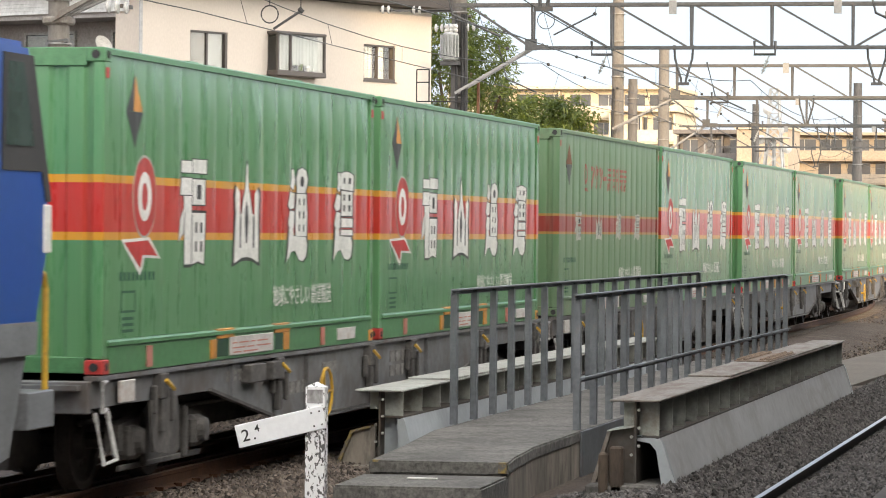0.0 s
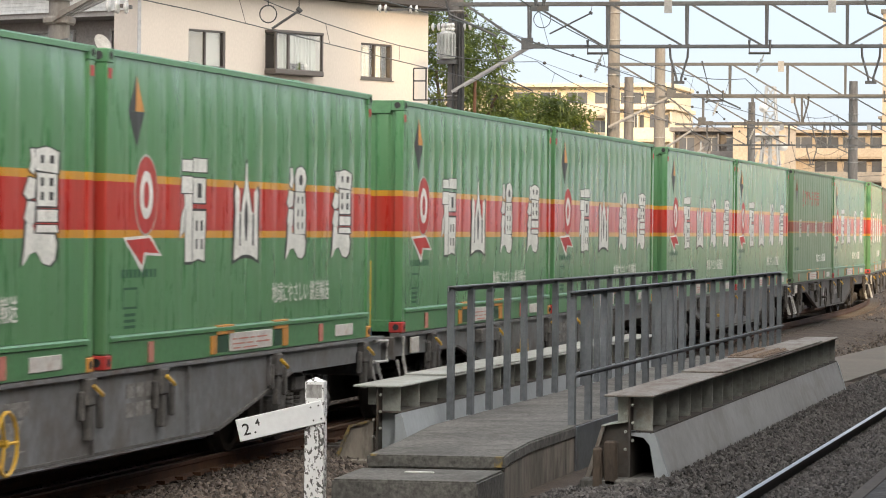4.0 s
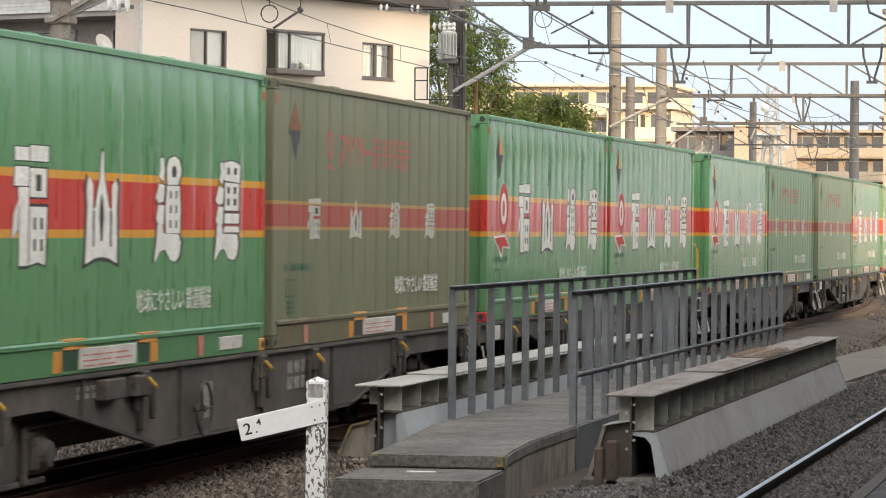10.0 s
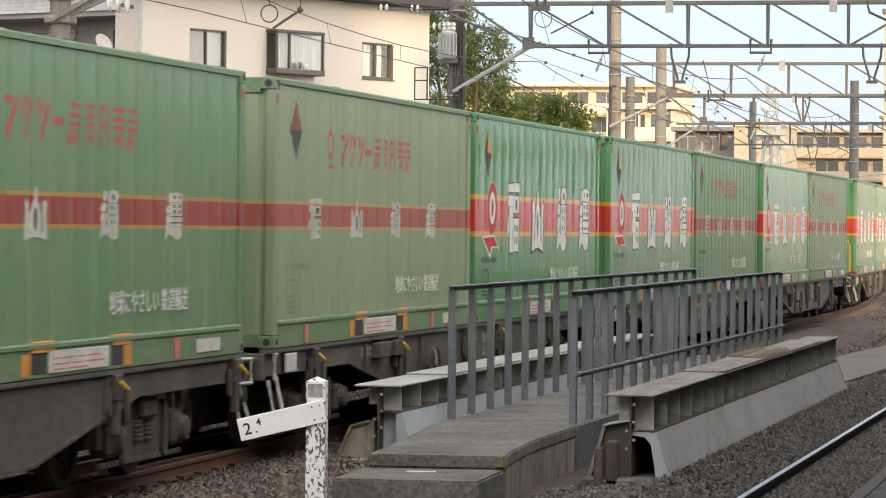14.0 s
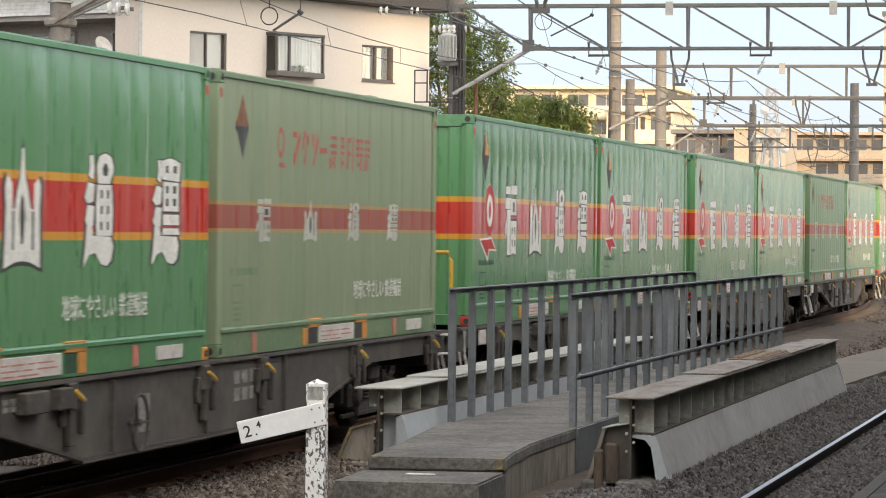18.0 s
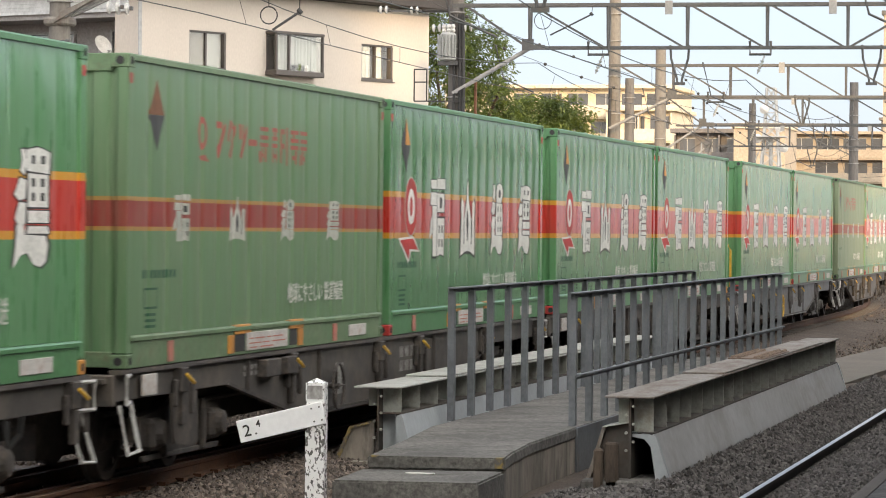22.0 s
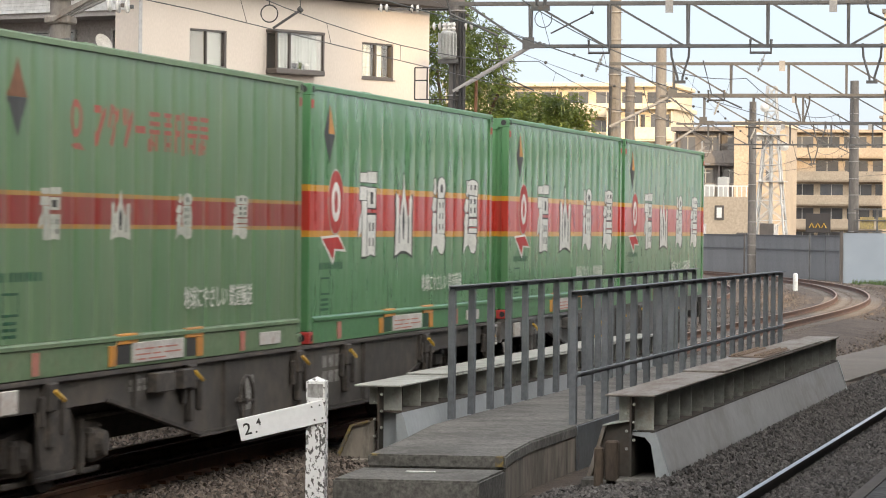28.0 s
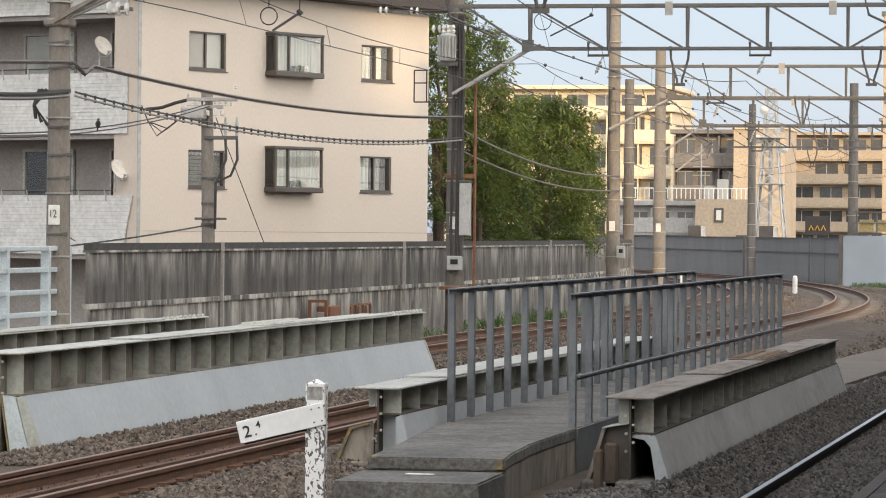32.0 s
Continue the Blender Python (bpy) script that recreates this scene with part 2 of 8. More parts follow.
M["bogie_pale"] = surf("dry_dusty_bogie_steel", (0.1, 0.094, 0.088), (0.06, 0.056, 0.052), rough=0.85, big=3, fine=20, bump=0.3, dirt=(0.17, 0.155, 0.14), dirt_at=(0.5, 0.75))
M["wheel"] = surf("wheel_steel", (0.06, 0.05, 0.045), (0.035, 0.03, 0.028), rough=0.6, metal=0.3, big=4, fine=24, bump=0.1)
M["step_white"] = surf("worn_white_steel", (0.5, 0.5, 0.48), (0.38, 0.37, 0.35), rough=0.5, big=6, bump=0.1, dirt=(0.14, 0.12, 0.1))
M["loco_blue"] = surf("blue_locomotive_paint", (0.02, 0.075, 0.32), (0.025, 0.085, 0.3), rough=0.3, big=1, fine=10, bump=0.03, grit=0.05)
M["rail_blue"] = surf("worn_blue_rail_paint", (0.03, 0.085, 0.16), (0.04, 0.08, 0.12), rough=0.5, big=6, bump=0.05, dirt=(0.08, 0.07, 0.06), dirt_at=(0.55, 0.75))
M["loco_grey"] = surf("grey_skirt_paint", (0.2, 0.21, 0.22), (0.15, 0.155, 0.16), rough=0.5, big=1.5, bump=0.08)
M["loco_roof"] = surf("light_roof_paint", (0.45, 0.5, 0.56), (0.36, 0.4, 0.45), rough=0.5, bump=0.05)
M["dark_glass"] = surf("dark_window_glass", (0.02, 0.025, 0.028), (0.03, 0.035, 0.04), rough=0.08, bump=0.0, grit=0.02)
M["rail_dark"] = surf("dark_oily_rail_steel", (0.03, 0.024, 0.02), (0.018, 0.015, 0.013), rough=0.7, big=2, fine=25, bump=0.2)
M["green_dark"] = surf("dark_green_lettering", (0.016, 0.08, 0.04), (0.02, 0.095, 0.05), rough=0.5, bump=0.05)
M["white_fade"] = surf("faded_white_lettering", (0.5, 0.5, 0.44), (0.34, 0.36, 0.3), rough=0.6, big=3, fine=30, bump=0.05)
M["plate_grey"] = surf("stained_grey_plate", (0.46, 0.47, 0.47), (0.38, 0.38, 0.375), rough=0.65, big=0.9, fine=9, bump=0.06, stretch=(0.5, 1, 0.7), dirt=(0.3, 0.28, 0.255), dirt_at=(0.5, 0.75), grit=0.06)
# darkened green that paints the shade inside the fork pockets
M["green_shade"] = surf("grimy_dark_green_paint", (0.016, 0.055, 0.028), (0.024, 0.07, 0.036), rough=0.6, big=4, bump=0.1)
# rubber and other black parts; also paints the shade in casting holes and pockets
M["rubber"] = surf("black_rubber", (0.025, 0.025, 0.025), (0.04, 0.038, 0.035), rough=0.75)
M["rail_side"] = surf("rusty_rail_steel", (0.14, 0.066, 0.034), (0.085, 0.043, 0.025), rough=0.8, big=2, fine=25, bump=0.25, dirt=(0.06, 0.04, 0.03))
M["rail_top"] = surf("polished_rail_head", (0.62, 0.61, 0.6), (0.5, 0.49, 0.47), rough=0.28, metal=0.9, big=2, fine=30, bump=0.03)
M["rail_dull"] = surf("dull_rail_head", (0.3, 0.2, 0.14), (0.24, 0.16, 0.11), rough=0.5, metal=0.5, big=2, fine=30, bump=0.05)
M["sleeper"] = surf("concrete_sleeper", (0.2, 0.18, 0.16), (0.13, 0.11, 0.095), rough=0.85, big=3, fine=25, dirt=(0.1, 0.06, 0.04), vary=0.15)
M["gravel_ground"] = surf("ballast_bed", (0.1, 0.074, 0.055), (0.058, 0.045, 0.035), rough=0.95, big=0.5, fine=26, bump=0.9, dirt=(0.15, 0.12, 0.1), dirt_at=(0.5, 0.8), grit=0.3)
M["concrete"] = surf("weathered_concrete", (0.19, 0.182, 0.165), (0.1, 0.096, 0.088), rough=0.88, big=1.3, fine=22, bump=0.4, dirt=(0.065, 0.06, 0.052), dirt_at=(0.5, 0.68), grit=0.3)
M["concrete_wall"] = surf("stained_step_concrete", (0.3, 0.265, 0.22), (0.15, 0.135, 0.115), rough=0.9, big=1.4, fine=9, bump=0.3, stretch=(1.1, 1.1, 0.35), dirt=(0.06, 0.055, 0.048), dirt_at=(0.48, 0.7))
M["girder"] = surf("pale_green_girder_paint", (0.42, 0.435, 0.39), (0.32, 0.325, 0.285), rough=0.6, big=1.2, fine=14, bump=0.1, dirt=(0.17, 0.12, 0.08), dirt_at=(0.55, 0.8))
# soot, and the shade of the stiffener bays, put into one dark colour
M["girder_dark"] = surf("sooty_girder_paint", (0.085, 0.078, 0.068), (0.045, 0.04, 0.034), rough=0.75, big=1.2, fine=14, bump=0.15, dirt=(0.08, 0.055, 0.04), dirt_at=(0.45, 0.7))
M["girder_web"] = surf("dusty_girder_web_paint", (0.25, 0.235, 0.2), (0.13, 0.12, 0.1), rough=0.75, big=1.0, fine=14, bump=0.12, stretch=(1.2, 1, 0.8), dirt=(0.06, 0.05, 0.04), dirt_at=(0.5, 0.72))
M["rust_bolt"] = surf("rusty_bolted_plate", (0.2, 0.145, 0.105), (0.13, 0.095, 0.07), rough=0.85, big=3, fine=20, bump=0.2)
M["girder_top"] = surf("dusty_flange_paint", (0.46, 0.47, 0.44), (0.36, 0.355, 0.325), rough=0.75, big=1.6, fine=20, bump=0.1, dirt=(0.2, 0.15, 0.11), dirt_at=(0.56, 0.78))
M["flange_brown"] = surf("grimy_flange_paint", (0.27, 0.255, 0.23), (0.17, 0.145, 0.12), rough=0.8, big=1.1, fine=16, bump=0.15, stretch=(0.5, 2, 1), dirt=(0.12, 0.08, 0.055), dirt_at=(0.46, 0.7))
M["ochre"] = surf("worn_ochre_paint", (0.3, 0.21, 0.05), (0.16, 0.13, 0.07), rough=0.8, big=9, fine=40, bump=0.2, dirt=(0.11, 0.1, 0.09), dirt_at=(0.42, 0.6))
M["green_glass"] = surf("greenish_cab_glass", (0.05, 0.075, 0.065), (0.08, 0.11, 0.1), rough=0.08, big=1.5, bump=0.0, grit=0.02)
M["ballast_plate"] = surf("light_grey_plate_paint", (0.38, 0.41, 0.425), (0.32, 0.345, 0.355), rough=0.5, big=0.7, fine=12, bump=0.05, dirt=(0.3, 0.27, 0.23), dirt_at=(0.6, 0.85), grit=0.05)
M["rail_paint"] = surf("blue_grey_railing_paint", (0.16, 0.175, 0.19), (0.115, 0.124, 0.134), rough=0.55, big=1.5, fine=14, bump=0.08, dirt=(0.15, 0.12, 0.1), dirt_at=(0.55, 0.78), vary=0.16)
M["light_rail"] = surf("pale_blue_railing_paint", (0.5, 0.56, 0.58), (0.42, 0.47, 0.49), rough=0.5, big=2, bump=0.05, dirt=(0.3, 0.25, 0.2), dirt_at=(0.6, 0.85))
M["fence"] = streaked("soot_streaked_concrete_panel", (0.15, 0.142, 0.128), (0.055, 0.053, 0.05), (0.42, 0.4, 0.37), 1.2, 1.9)
M["cap_dark"] = surf("weathered_dark_capping", (0.06, 0.058, 0.056), (0.04, 0.038, 0.036), rough=0.85, big=1.0, fine=12, bump=0.2, dirt=(0.12, 0.115, 0.11), dirt_at=(0.55, 0.75))
M["fence_low"] = streaked("pale_stained_concrete_base", (0.25, 0.238, 0.215), (0.075, 0.07, 0.064), (0.5, 0.48, 0.43), 0.0, 0.9)
M["pole"] = surf("weathered_pole_concrete", (0.225, 0.205, 0.178), (0.19, 0.17, 0.147), rough=0.85, big=0.8, fine=14, bump=0.12, stretch=(1.4, 1.4, 0.7), dirt=(0.12, 0.1, 0.085), dirt_at=(0.55, 0.8))
M["steel"] = surf("galvanised_steel", (0.12, 0.118, 0.115), (0.085, 0.082, 0.078), rough=0.55, metal=0.3, big=2, fine=20, bump=0.08, dirt=(0.18, 0.12, 0.08), dirt_at=(0.58, 0.8))
M["steel_pale"] = surf("pale_galvanised_steel", (0.36, 0.35, 0.33), (0.28, 0.27, 0.255), rough=0.5, metal=0.2, big=2, fine=20, bump=0.06)
M["rust"] = surf("rusted_steel", (0.22, 0.1, 0.05), (0.14, 0.065, 0.035), rough=0.85, big=3, fine=20, bump=0.25)
M["wire"] = surf("dark_cable", (0.035, 0.033, 0.032), (0.05, 0.047, 0.044), rough=0.6, bump=0.0)
M["cable_pale"] = surf("pale_grey_cable", (0.3, 0.29, 0.27), (0.22, 0.21, 0.2), rough=0.6, big=6, bump=0.05)
M["cable_grey"] = surf("grey_cable_sheath", (0.16, 0.145, 0.135), (0.1, 0.092, 0.085), rough=0.6, big=6, bump=0.05)
M["porcelain"] = surf("white_porcelain", (0.7, 0.68, 0.63), (0.55, 0.52, 0.48), rough=0.25, bump=0.0, big=5)
M["box_grey"] = surf("grey_equipment_box", (0.42, 0.42, 0.4), (0.33, 0.33, 0.31), rough=0.5, big=3, bump=0.05)
M["cream"] = surf("cream_render_wall", (0.555, 0.495, 0.43), (0.52, 0.46, 0.395), rough=0.85, big=0.25, fine=22, bump=0.08, stretch=(1, 1, 0.5), grit=0.04, dirt=(0.6, 0.48, 0.38), dirt_at=(0.6, 0.9))
M["tile_white"] = surf("white_balcony_tile", (0.66, 0.66, 0.64), (0.56, 0.56, 0.54), rough=0.45, big=1, fine=8, bump=0.05)
M["wing_grey"] = surf("brown_grey_wall", (0.36, 0.335, 0.32), (0.29, 0.27, 0.255), rough=0.8, big=0.8, fine=16, bump=0.1)
M["frame_dark"] = surf("bronze_window_frame", (0.065, 0.055, 0.048), (0.09, 0.075, 0.065), rough=0.45, bump=0.03)
M["curtain"] = surf("pale_curtain_cloth", (0.66, 0.64, 0.58), (0.46, 0.45, 0.4), rough=0.9, big=2.0, fine=12, stretch=(5, 5, 0.2), bump=0.2)
M["curtain_green"] = surf("grey_green_curtain_cloth", (0.16, 0.22, 0.2), (0.1, 0.14, 0.13), rough=0.9, big=3, fine=12, stretch=(5, 5, 0.2), bump=0.2)
M["blind"] = surf("beige_window_blind", (0.4, 0.35, 0.28), (0.34, 0.3, 0.25), rough=0.8, big=2, bump=0.05)
M["blind_pale"] = surf("pale_window_blind", (0.56, 0.53, 0.46), (0.48, 0.45, 0.4), rough=0.8, big=2, bump=0.05)
# roof edge colour, also on sheets that paint the gloom inside rooms
M["near_black"] = surf("dark_roof_edge", (0.035, 0.03, 0.028), (0.05, 0.043, 0.04), rough=0.7)
M["window_far"] = surf("far_window_glass", (0.07, 0.075, 0.085), (0.1, 0.1, 0.105), rough=0.15, big=0.6, bump=0.0, vary=0.35)
M["tan"] = surf("tan_tile_wall", (0.46, 0.37, 0.27), (0.38, 0.31, 0.23), rough=0.8, big=0.2, fine=6, bump=0.05)
# wall colour lowered to carry the shade on the far brown facade
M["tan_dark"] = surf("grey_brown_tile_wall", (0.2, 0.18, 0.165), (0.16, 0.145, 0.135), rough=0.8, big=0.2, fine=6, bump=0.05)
M["pole_dark"] = surf("sooty_pole_concrete", (0.17, 0.155, 0.14), (0.11, 0.1, 0.09), rough=0.85, big=1.2, fine=14, bump=0.15, stretch=(2, 2, 0.4), dirt=(0.07, 0.06, 0.055), dirt_at=(0.5, 0.75))
M["far_cream"] = surf("far_cream_wall", (0.72, 0.62, 0.45), (0.66, 0.55, 0.4), rough=0.8, big=0.2, fine=6, bump=0.05)
M["far_grey"] = surf("far_grey_wall", (0.38, 0.38, 0.38), (0.32, 0.32, 0.31), rough=0.8, big=0.2, fine=6, bump=0.05)
M["panel_grey"] = surf("grey_metal_panel", (0.21, 0.205, 0.2), (0.17, 0.167, 0.163), rough=0.6, metal=0.0, big=0.5, fine=8, bump=0.05, vary=0.06)
M["panel_blue"] = surf("pale_blue_panel", (0.27, 0.31, 0.35), (0.23, 0.265, 0.3), rough=0.5, big=0.5, bump=0.03)
M["tower"] = surf("white_tower_steel", (0.5, 0.49, 0.46), (0.42, 0.41, 0.39), rough=0.5, big=1, bump=0.0)
M["bark"] = surf("grey_bark", (0.1, 0.075, 0.055), (0.06, 0.046, 0.036), rough=0.9, big=3, fine=20, bump=0.5, stretch=(2, 2, 0.5))
M["bird"] = surf("dark_feathers", (0.05, 0.048, 0.05), (0.09, 0.085, 0.085), rough=0.7, big=12, bump=0.1)
M["asphalt"] = surf("worn_path_concrete", (0.165, 0.145, 0.12), (0.125, 0.11, 0.092), rough=0.9, big=0.7, fine=16, bump=0.2)


def leaf_material(name, a, b2):
    m, nt, b = nodes_of(name)
    g = nt.nodes.new("ShaderNodeNewGeometry")
    tc = nt.nodes.new("ShaderNodeTexCoord")
    n1 = add(nt, "ShaderNodeTexNoise", Scale=0.7, Detail=3.0)
    nt.links.new(tc.outputs["Object"], n1.inputs["Vector"])
    col = mixed(nt, g.outputs["Random Per Island"], a, b2)
    col = mixed(nt, ramp(nt, n1.outputs[0], 0.35, 0.65), col, tuple(c * 0.8 for c in a))
    nt.links.new(col, b.inputs["Base Color"])
    b.inputs["Roughness"].default_value = 0.5
    # thin leaves let some light through
    thin = nt.nodes.new("ShaderNodeBsdfTranslucent")
    nt.links.new(mixed(nt, 0.5, col, tuple(c * 1.6 for c in b2)), thin.inputs["Color"])
    both = nt.nodes.new("ShaderNodeMixShader")
    both.inputs[0].default_value = 0.3
    nt.links.new(b.outputs[0], both.inputs[1])
    nt.links.new(thin.outputs[0], both.inputs[2])
    nt.links.new(both.outputs[0], nt.nodes["Material Output"].inputs["Surface"])
    return m


M["leaf"] = leaf_material("tree_leaves", (0.022, 0.05, 0.01), (0.2, 0.24, 0.045))
M["weed"] = leaf_material("weed_leaves", (0.05, 0.1, 0.025), (0.11, 0.15, 0.05))


def stone_material(name, a, b2):
    m, nt, b = nodes_of(name)
    g = nt.nodes.new("ShaderNodeNewGeometry")
    tc = nt.nodes.new("ShaderNodeTexCoord")
    n1 = add(nt, "ShaderNodeTexNoise", Scale=40.0, Detail=4.0)
    nt.links.new(tc.outputs["Object"], n1.inputs["Vector"])
    col = mixed(nt, g.outputs["Random Per Island"], a, b2)
    col = mixed(nt, 1.0, col, mixed(nt, n1.outputs[0], (0.6, 0.6, 0.6), (1.3, 1.3, 1.3)), "MULTIPLY")
    nt.links.new(col, b.inputs["Base Color"])
    b.inputs["Roughness"].default_value = 0.9
    return m


M["stone"] = stone_material("ballast_stone", (0.04, 0.033, 0.028), (0.2, 0.16, 0.13))
M["stone_grey"] = stone_material("grey_ballast_stone", (0.03, 0.028, 0.027), (0.165, 0.153, 0.145))


# ---- building helpers ----
def part(name, bm, material, parent=None, label="", smooth=False):
    me = bpy.data.meshes.new(name)
    bm.to_mesh(me)
    bm.free()
    me.materials.append(material)
    if smooth:
        for f in me.polygons:
            f.use_smooth = True
    ob = new(name, me)
    if parent is not None:
        ob.parent = parent
    if label:
        ob["label"] = label
    return ob


def thing(name, label, category, at=None, group="", kind=""):
    ob = new(name)
    if at is not None:
        ob.matrix_world = at
    return tagged(ob, label, category, group, kind)


def box(bm, lo, hi, m=None):
    """An upright box between two corners."""
    vs = [bm.verts.new((x, y, z)) for x in (lo[0], hi[0]) for y in (lo[1], hi[1]) for z in (lo[2], hi[2])]
    for a in ((0, 1, 3, 2), (4, 6, 7, 5), (0, 4, 5, 1), (2, 3, 7, 6), (0, 2, 6, 4), (1, 5, 7, 3)):
        bm.faces.new([vs[i] for i in a])
    if m is not None:
        for v in vs:
            v.co = m @ v.co
    return vs


def bevel_box(lo, hi, r=0.01, m=None):
    bm = bmesh.new()
    box(bm, lo, hi, m)
    bmesh.ops.bevel(bm, geom=bm.edges[:], offset=r, segments=1, affect="EDGES")
    return bm


def boxes(*list_of):
    bm = bmesh.new()
    for lo, hi in list_of:
        box(bm, lo, hi)
    return bm


def prism(bm, outline, axis, lo, hi):
    """An outline of (a, b) pairs swept along axis 'x', 'y' or 'z'."""
    def at(a, b, c):
        return {"x": (c, a, b), "y": (a, c, b), "z": (a, b, c)}[axis]
    p = [bm.verts.new(at(a, b, lo)) for a, b in outline]
    q = [bm.verts.new(at(a, b, hi)) for a, b in outline]
    n = len(p)
    f1, f2 = bm.faces.new(p), bm.faces.new(q[::-1])
    sides = [bm.faces.new((p[i], q[i], q[(i + 1) % n], p[(i + 1) % n])) for i in range(n)]
    bmesh.ops.recalc_face_normals(bm, faces=[f1, f2, *sides])


def rod(bm, a, b, r, r2=None, n=8):
    """A round bar from a to b."""
    a, b = Vector(a), Vector(b)
    r2 = r if r2 is None else r2
    d = (b - a).normalized()
    s = d.orthogonal().normalized()
    u = d.cross(s)
    rings = []
    for c, rad in ((a, r), (b, r2)):
        rings.append([bm.verts.new(c + (s * math.cos(i * math.tau / n) + u * math.sin(i * math.tau / n)) * rad) for i in range(n)])
    for i in range(n):
        bm.faces.new((rings[0][i], rings[0][(i + 1) % n], rings[1][(i + 1) % n], rings[1][i]))
    bm.faces.new(rings[0][::-1])
    bm.faces.new(rings[1])


def pipe(bm, pts, r, n=6):
    """A bent bar through the points."""
    pts = [Vector(p) for p in pts]
    rings = []
    for i, c in enumerate(pts):
        d = (pts[min(i + 1, len(pts) - 1)] - pts[max(i - 1, 0)]).normalized()
        ref = Vector((0, 0, 1)) if abs(d.z) < 0.95 else Vector((0, 1, 0))
        s = d.cross(ref).normalized()
        u = s.cross(d)
        rings.append([bm.verts.new(c + (s * math.cos(k * math.tau / n) + u * math.sin(k * math.tau / n)) * r) for k in range(n)])
    for a, b in zip(rings, rings[1:]):
        for k in range(n):
            bm.faces.new((a[k], a[(k + 1) % n], b[(k + 1) % n], b[k]))
    bm.faces.new(rings[0][::-1])
    bm.faces.new(rings[-1])


def lathe(bm, profile, axis_at, axis="y", n=20):
    """A profile of (distance along the axis, radius) turned about an axis through axis_at."""
    c = Vector(axis_at)
    rings = []
    for a, r in profile:
        ring = []
        for i in range(n):
            k = i * math.tau / n
            o = {"x": (a, r * math.cos(k), r * math.sin(k)), "y": (r * math.cos(k), a, r * math.sin(k)), "z": (r * math.cos(k), r * math.sin(k), a)}[axis]
            ring.append(bm.verts.new(c + Vector(o)))
        rings.append(ring)
    faces = []
    for a, b in zip(rings, rings[1:]):
        for i in range(n):
            faces.append(bm.faces.new((a[i], a[(i + 1) % n], b[(i + 1) % n], b[i])))
    faces.append(bm.faces.new(rings[0]))
    faces.append(bm.faces.new(rings[-1][::-1]))
    bmesh.ops.recalc_face_normals(bm, faces=faces)


def sag(a, b, drop, n=14):
    a, b = Vector(a), Vector(b)
    return [a.lerp(b, i / n) - Vector((0, 0, 4 * drop * (i / n) * (1 - i / n))) for i in range(n + 1)]


# ---- the line of the tracks ----
TRACK_Y, LEAN, BEND_AT, BEND_R = 9.635, -0.00198, 96.0, 283.0


def on_line(s, off=0.0):
    """A place on the middle track: s metres along it, off metres to its left; and its heading."""
    if s < BEND_AT:
        return Vector((s - LEAN * off, TRACK_Y + LEAN * s + off, 0)), LEAN
    a = LEAN + (s - BEND_AT) / BEND_R
    r = BEND_R - off
    mid = Vector((BEND_AT - LEAN * BEND_R, TRACK_Y + LEAN * BEND_AT + BEND_R, 0))
    return mid + Vector((r * math.sin(a), -r * math.cos(a), 0)), a


def strip(bm, outline, s0, s1, off, step=4.0):
    """An outline of (across, up) swept along the line of the track."""
    n = max(1, round((s1 - s0) / step))
    rings = []
    for i in range(n + 1):
        s = s0 + (s1 - s0) * i / n
        ring = []
        for a, z in outline:
            c, _ = on_line(s, off + a)
            ring.append(bm.verts.new((c.x, c.y, z)))
        rings.append(ring)
    k = len(outline)
    for a, b in zip(rings, rings[1:]):
        for i in range(k):
            bm.faces.new((a[i], b[i], b[(i + 1) % k], a[(i + 1) % k]))
    bm.faces.new(rings[0])
    bm.faces.new(rings[-1][::-1])


# ---- ground and tracks ----
def ground_sheet():
    bm = bmesh.new()
    # across the line: far left to far right, with the raised bed of the two left tracks
    prof = [(2500, -0.5), (300, -0.5), (60, -0.5), (9.5, -0.45), (7.4, -0.42), (6.6, -0.2), (2.2, -0.2), (1.4, -0.17), (-1.55, -0.17), (-2.9, -0.32), (-3.95, -0.45), (-5.0, -0.33), (-5.65, -0.52), (-9, -0.52), (-30, -0.55), (-2500, -0.6)]
    ss = [-3000, -600, -200, -60, -20] + [0 + 4 * i for i in range(0, 60)] + [240, 280, 330]
    rings = []
    for s in ss:
        ring = []
        for off, z in prof:
            if s <= BEND_AT or abs(off) > 60:
                c = Vector((s, TRACK_Y + off, 0))
            else:
                c, _ = on_line(s, off)
            if s < 58 and -5.7 < off < -3.5:
                z += 0.16 if off > -5.1 else 0.0
            ring.append(bm.verts.new((c.x, c.y, z)))
        rings.append(ring)
    far = [bm.verts.new((4000, TRACK_Y + off, -0.55)) for off, z in prof]
    rings.append(far)
    for a, b in zip(rings, rings[1:]):
        for i in range(len(prof) - 1):
            bm.faces.new((a[i], b[i], b[i + 1], a[i + 1]))
    bmesh.ops.recalc_face_normals(bm, faces=bm.faces[:])
    g = part("ground", bm, M["gravel_ground"])
    return tagged(g, "grey-brown ballast ground beneath and between the tracks", "ground", kind="structure")


ground = ground_sheet()

RAIL = [(-0.063, -0.15), (0.063, -0.15), (0.063, -0.138), (0.012, -0.118), (0.01, -0.045), (0.033, -0.035), (0.033, -0.004), (-0.033, -0.004), (-0.033, -0.035), (-0.01, -0.045), (-0.012, -0.118), (-0.063, -0.138)]
HEAD = [(-0.03, -0.0045), (0.03, -0.0045), (0.028, 0.0), (-0.028, 0.0)]


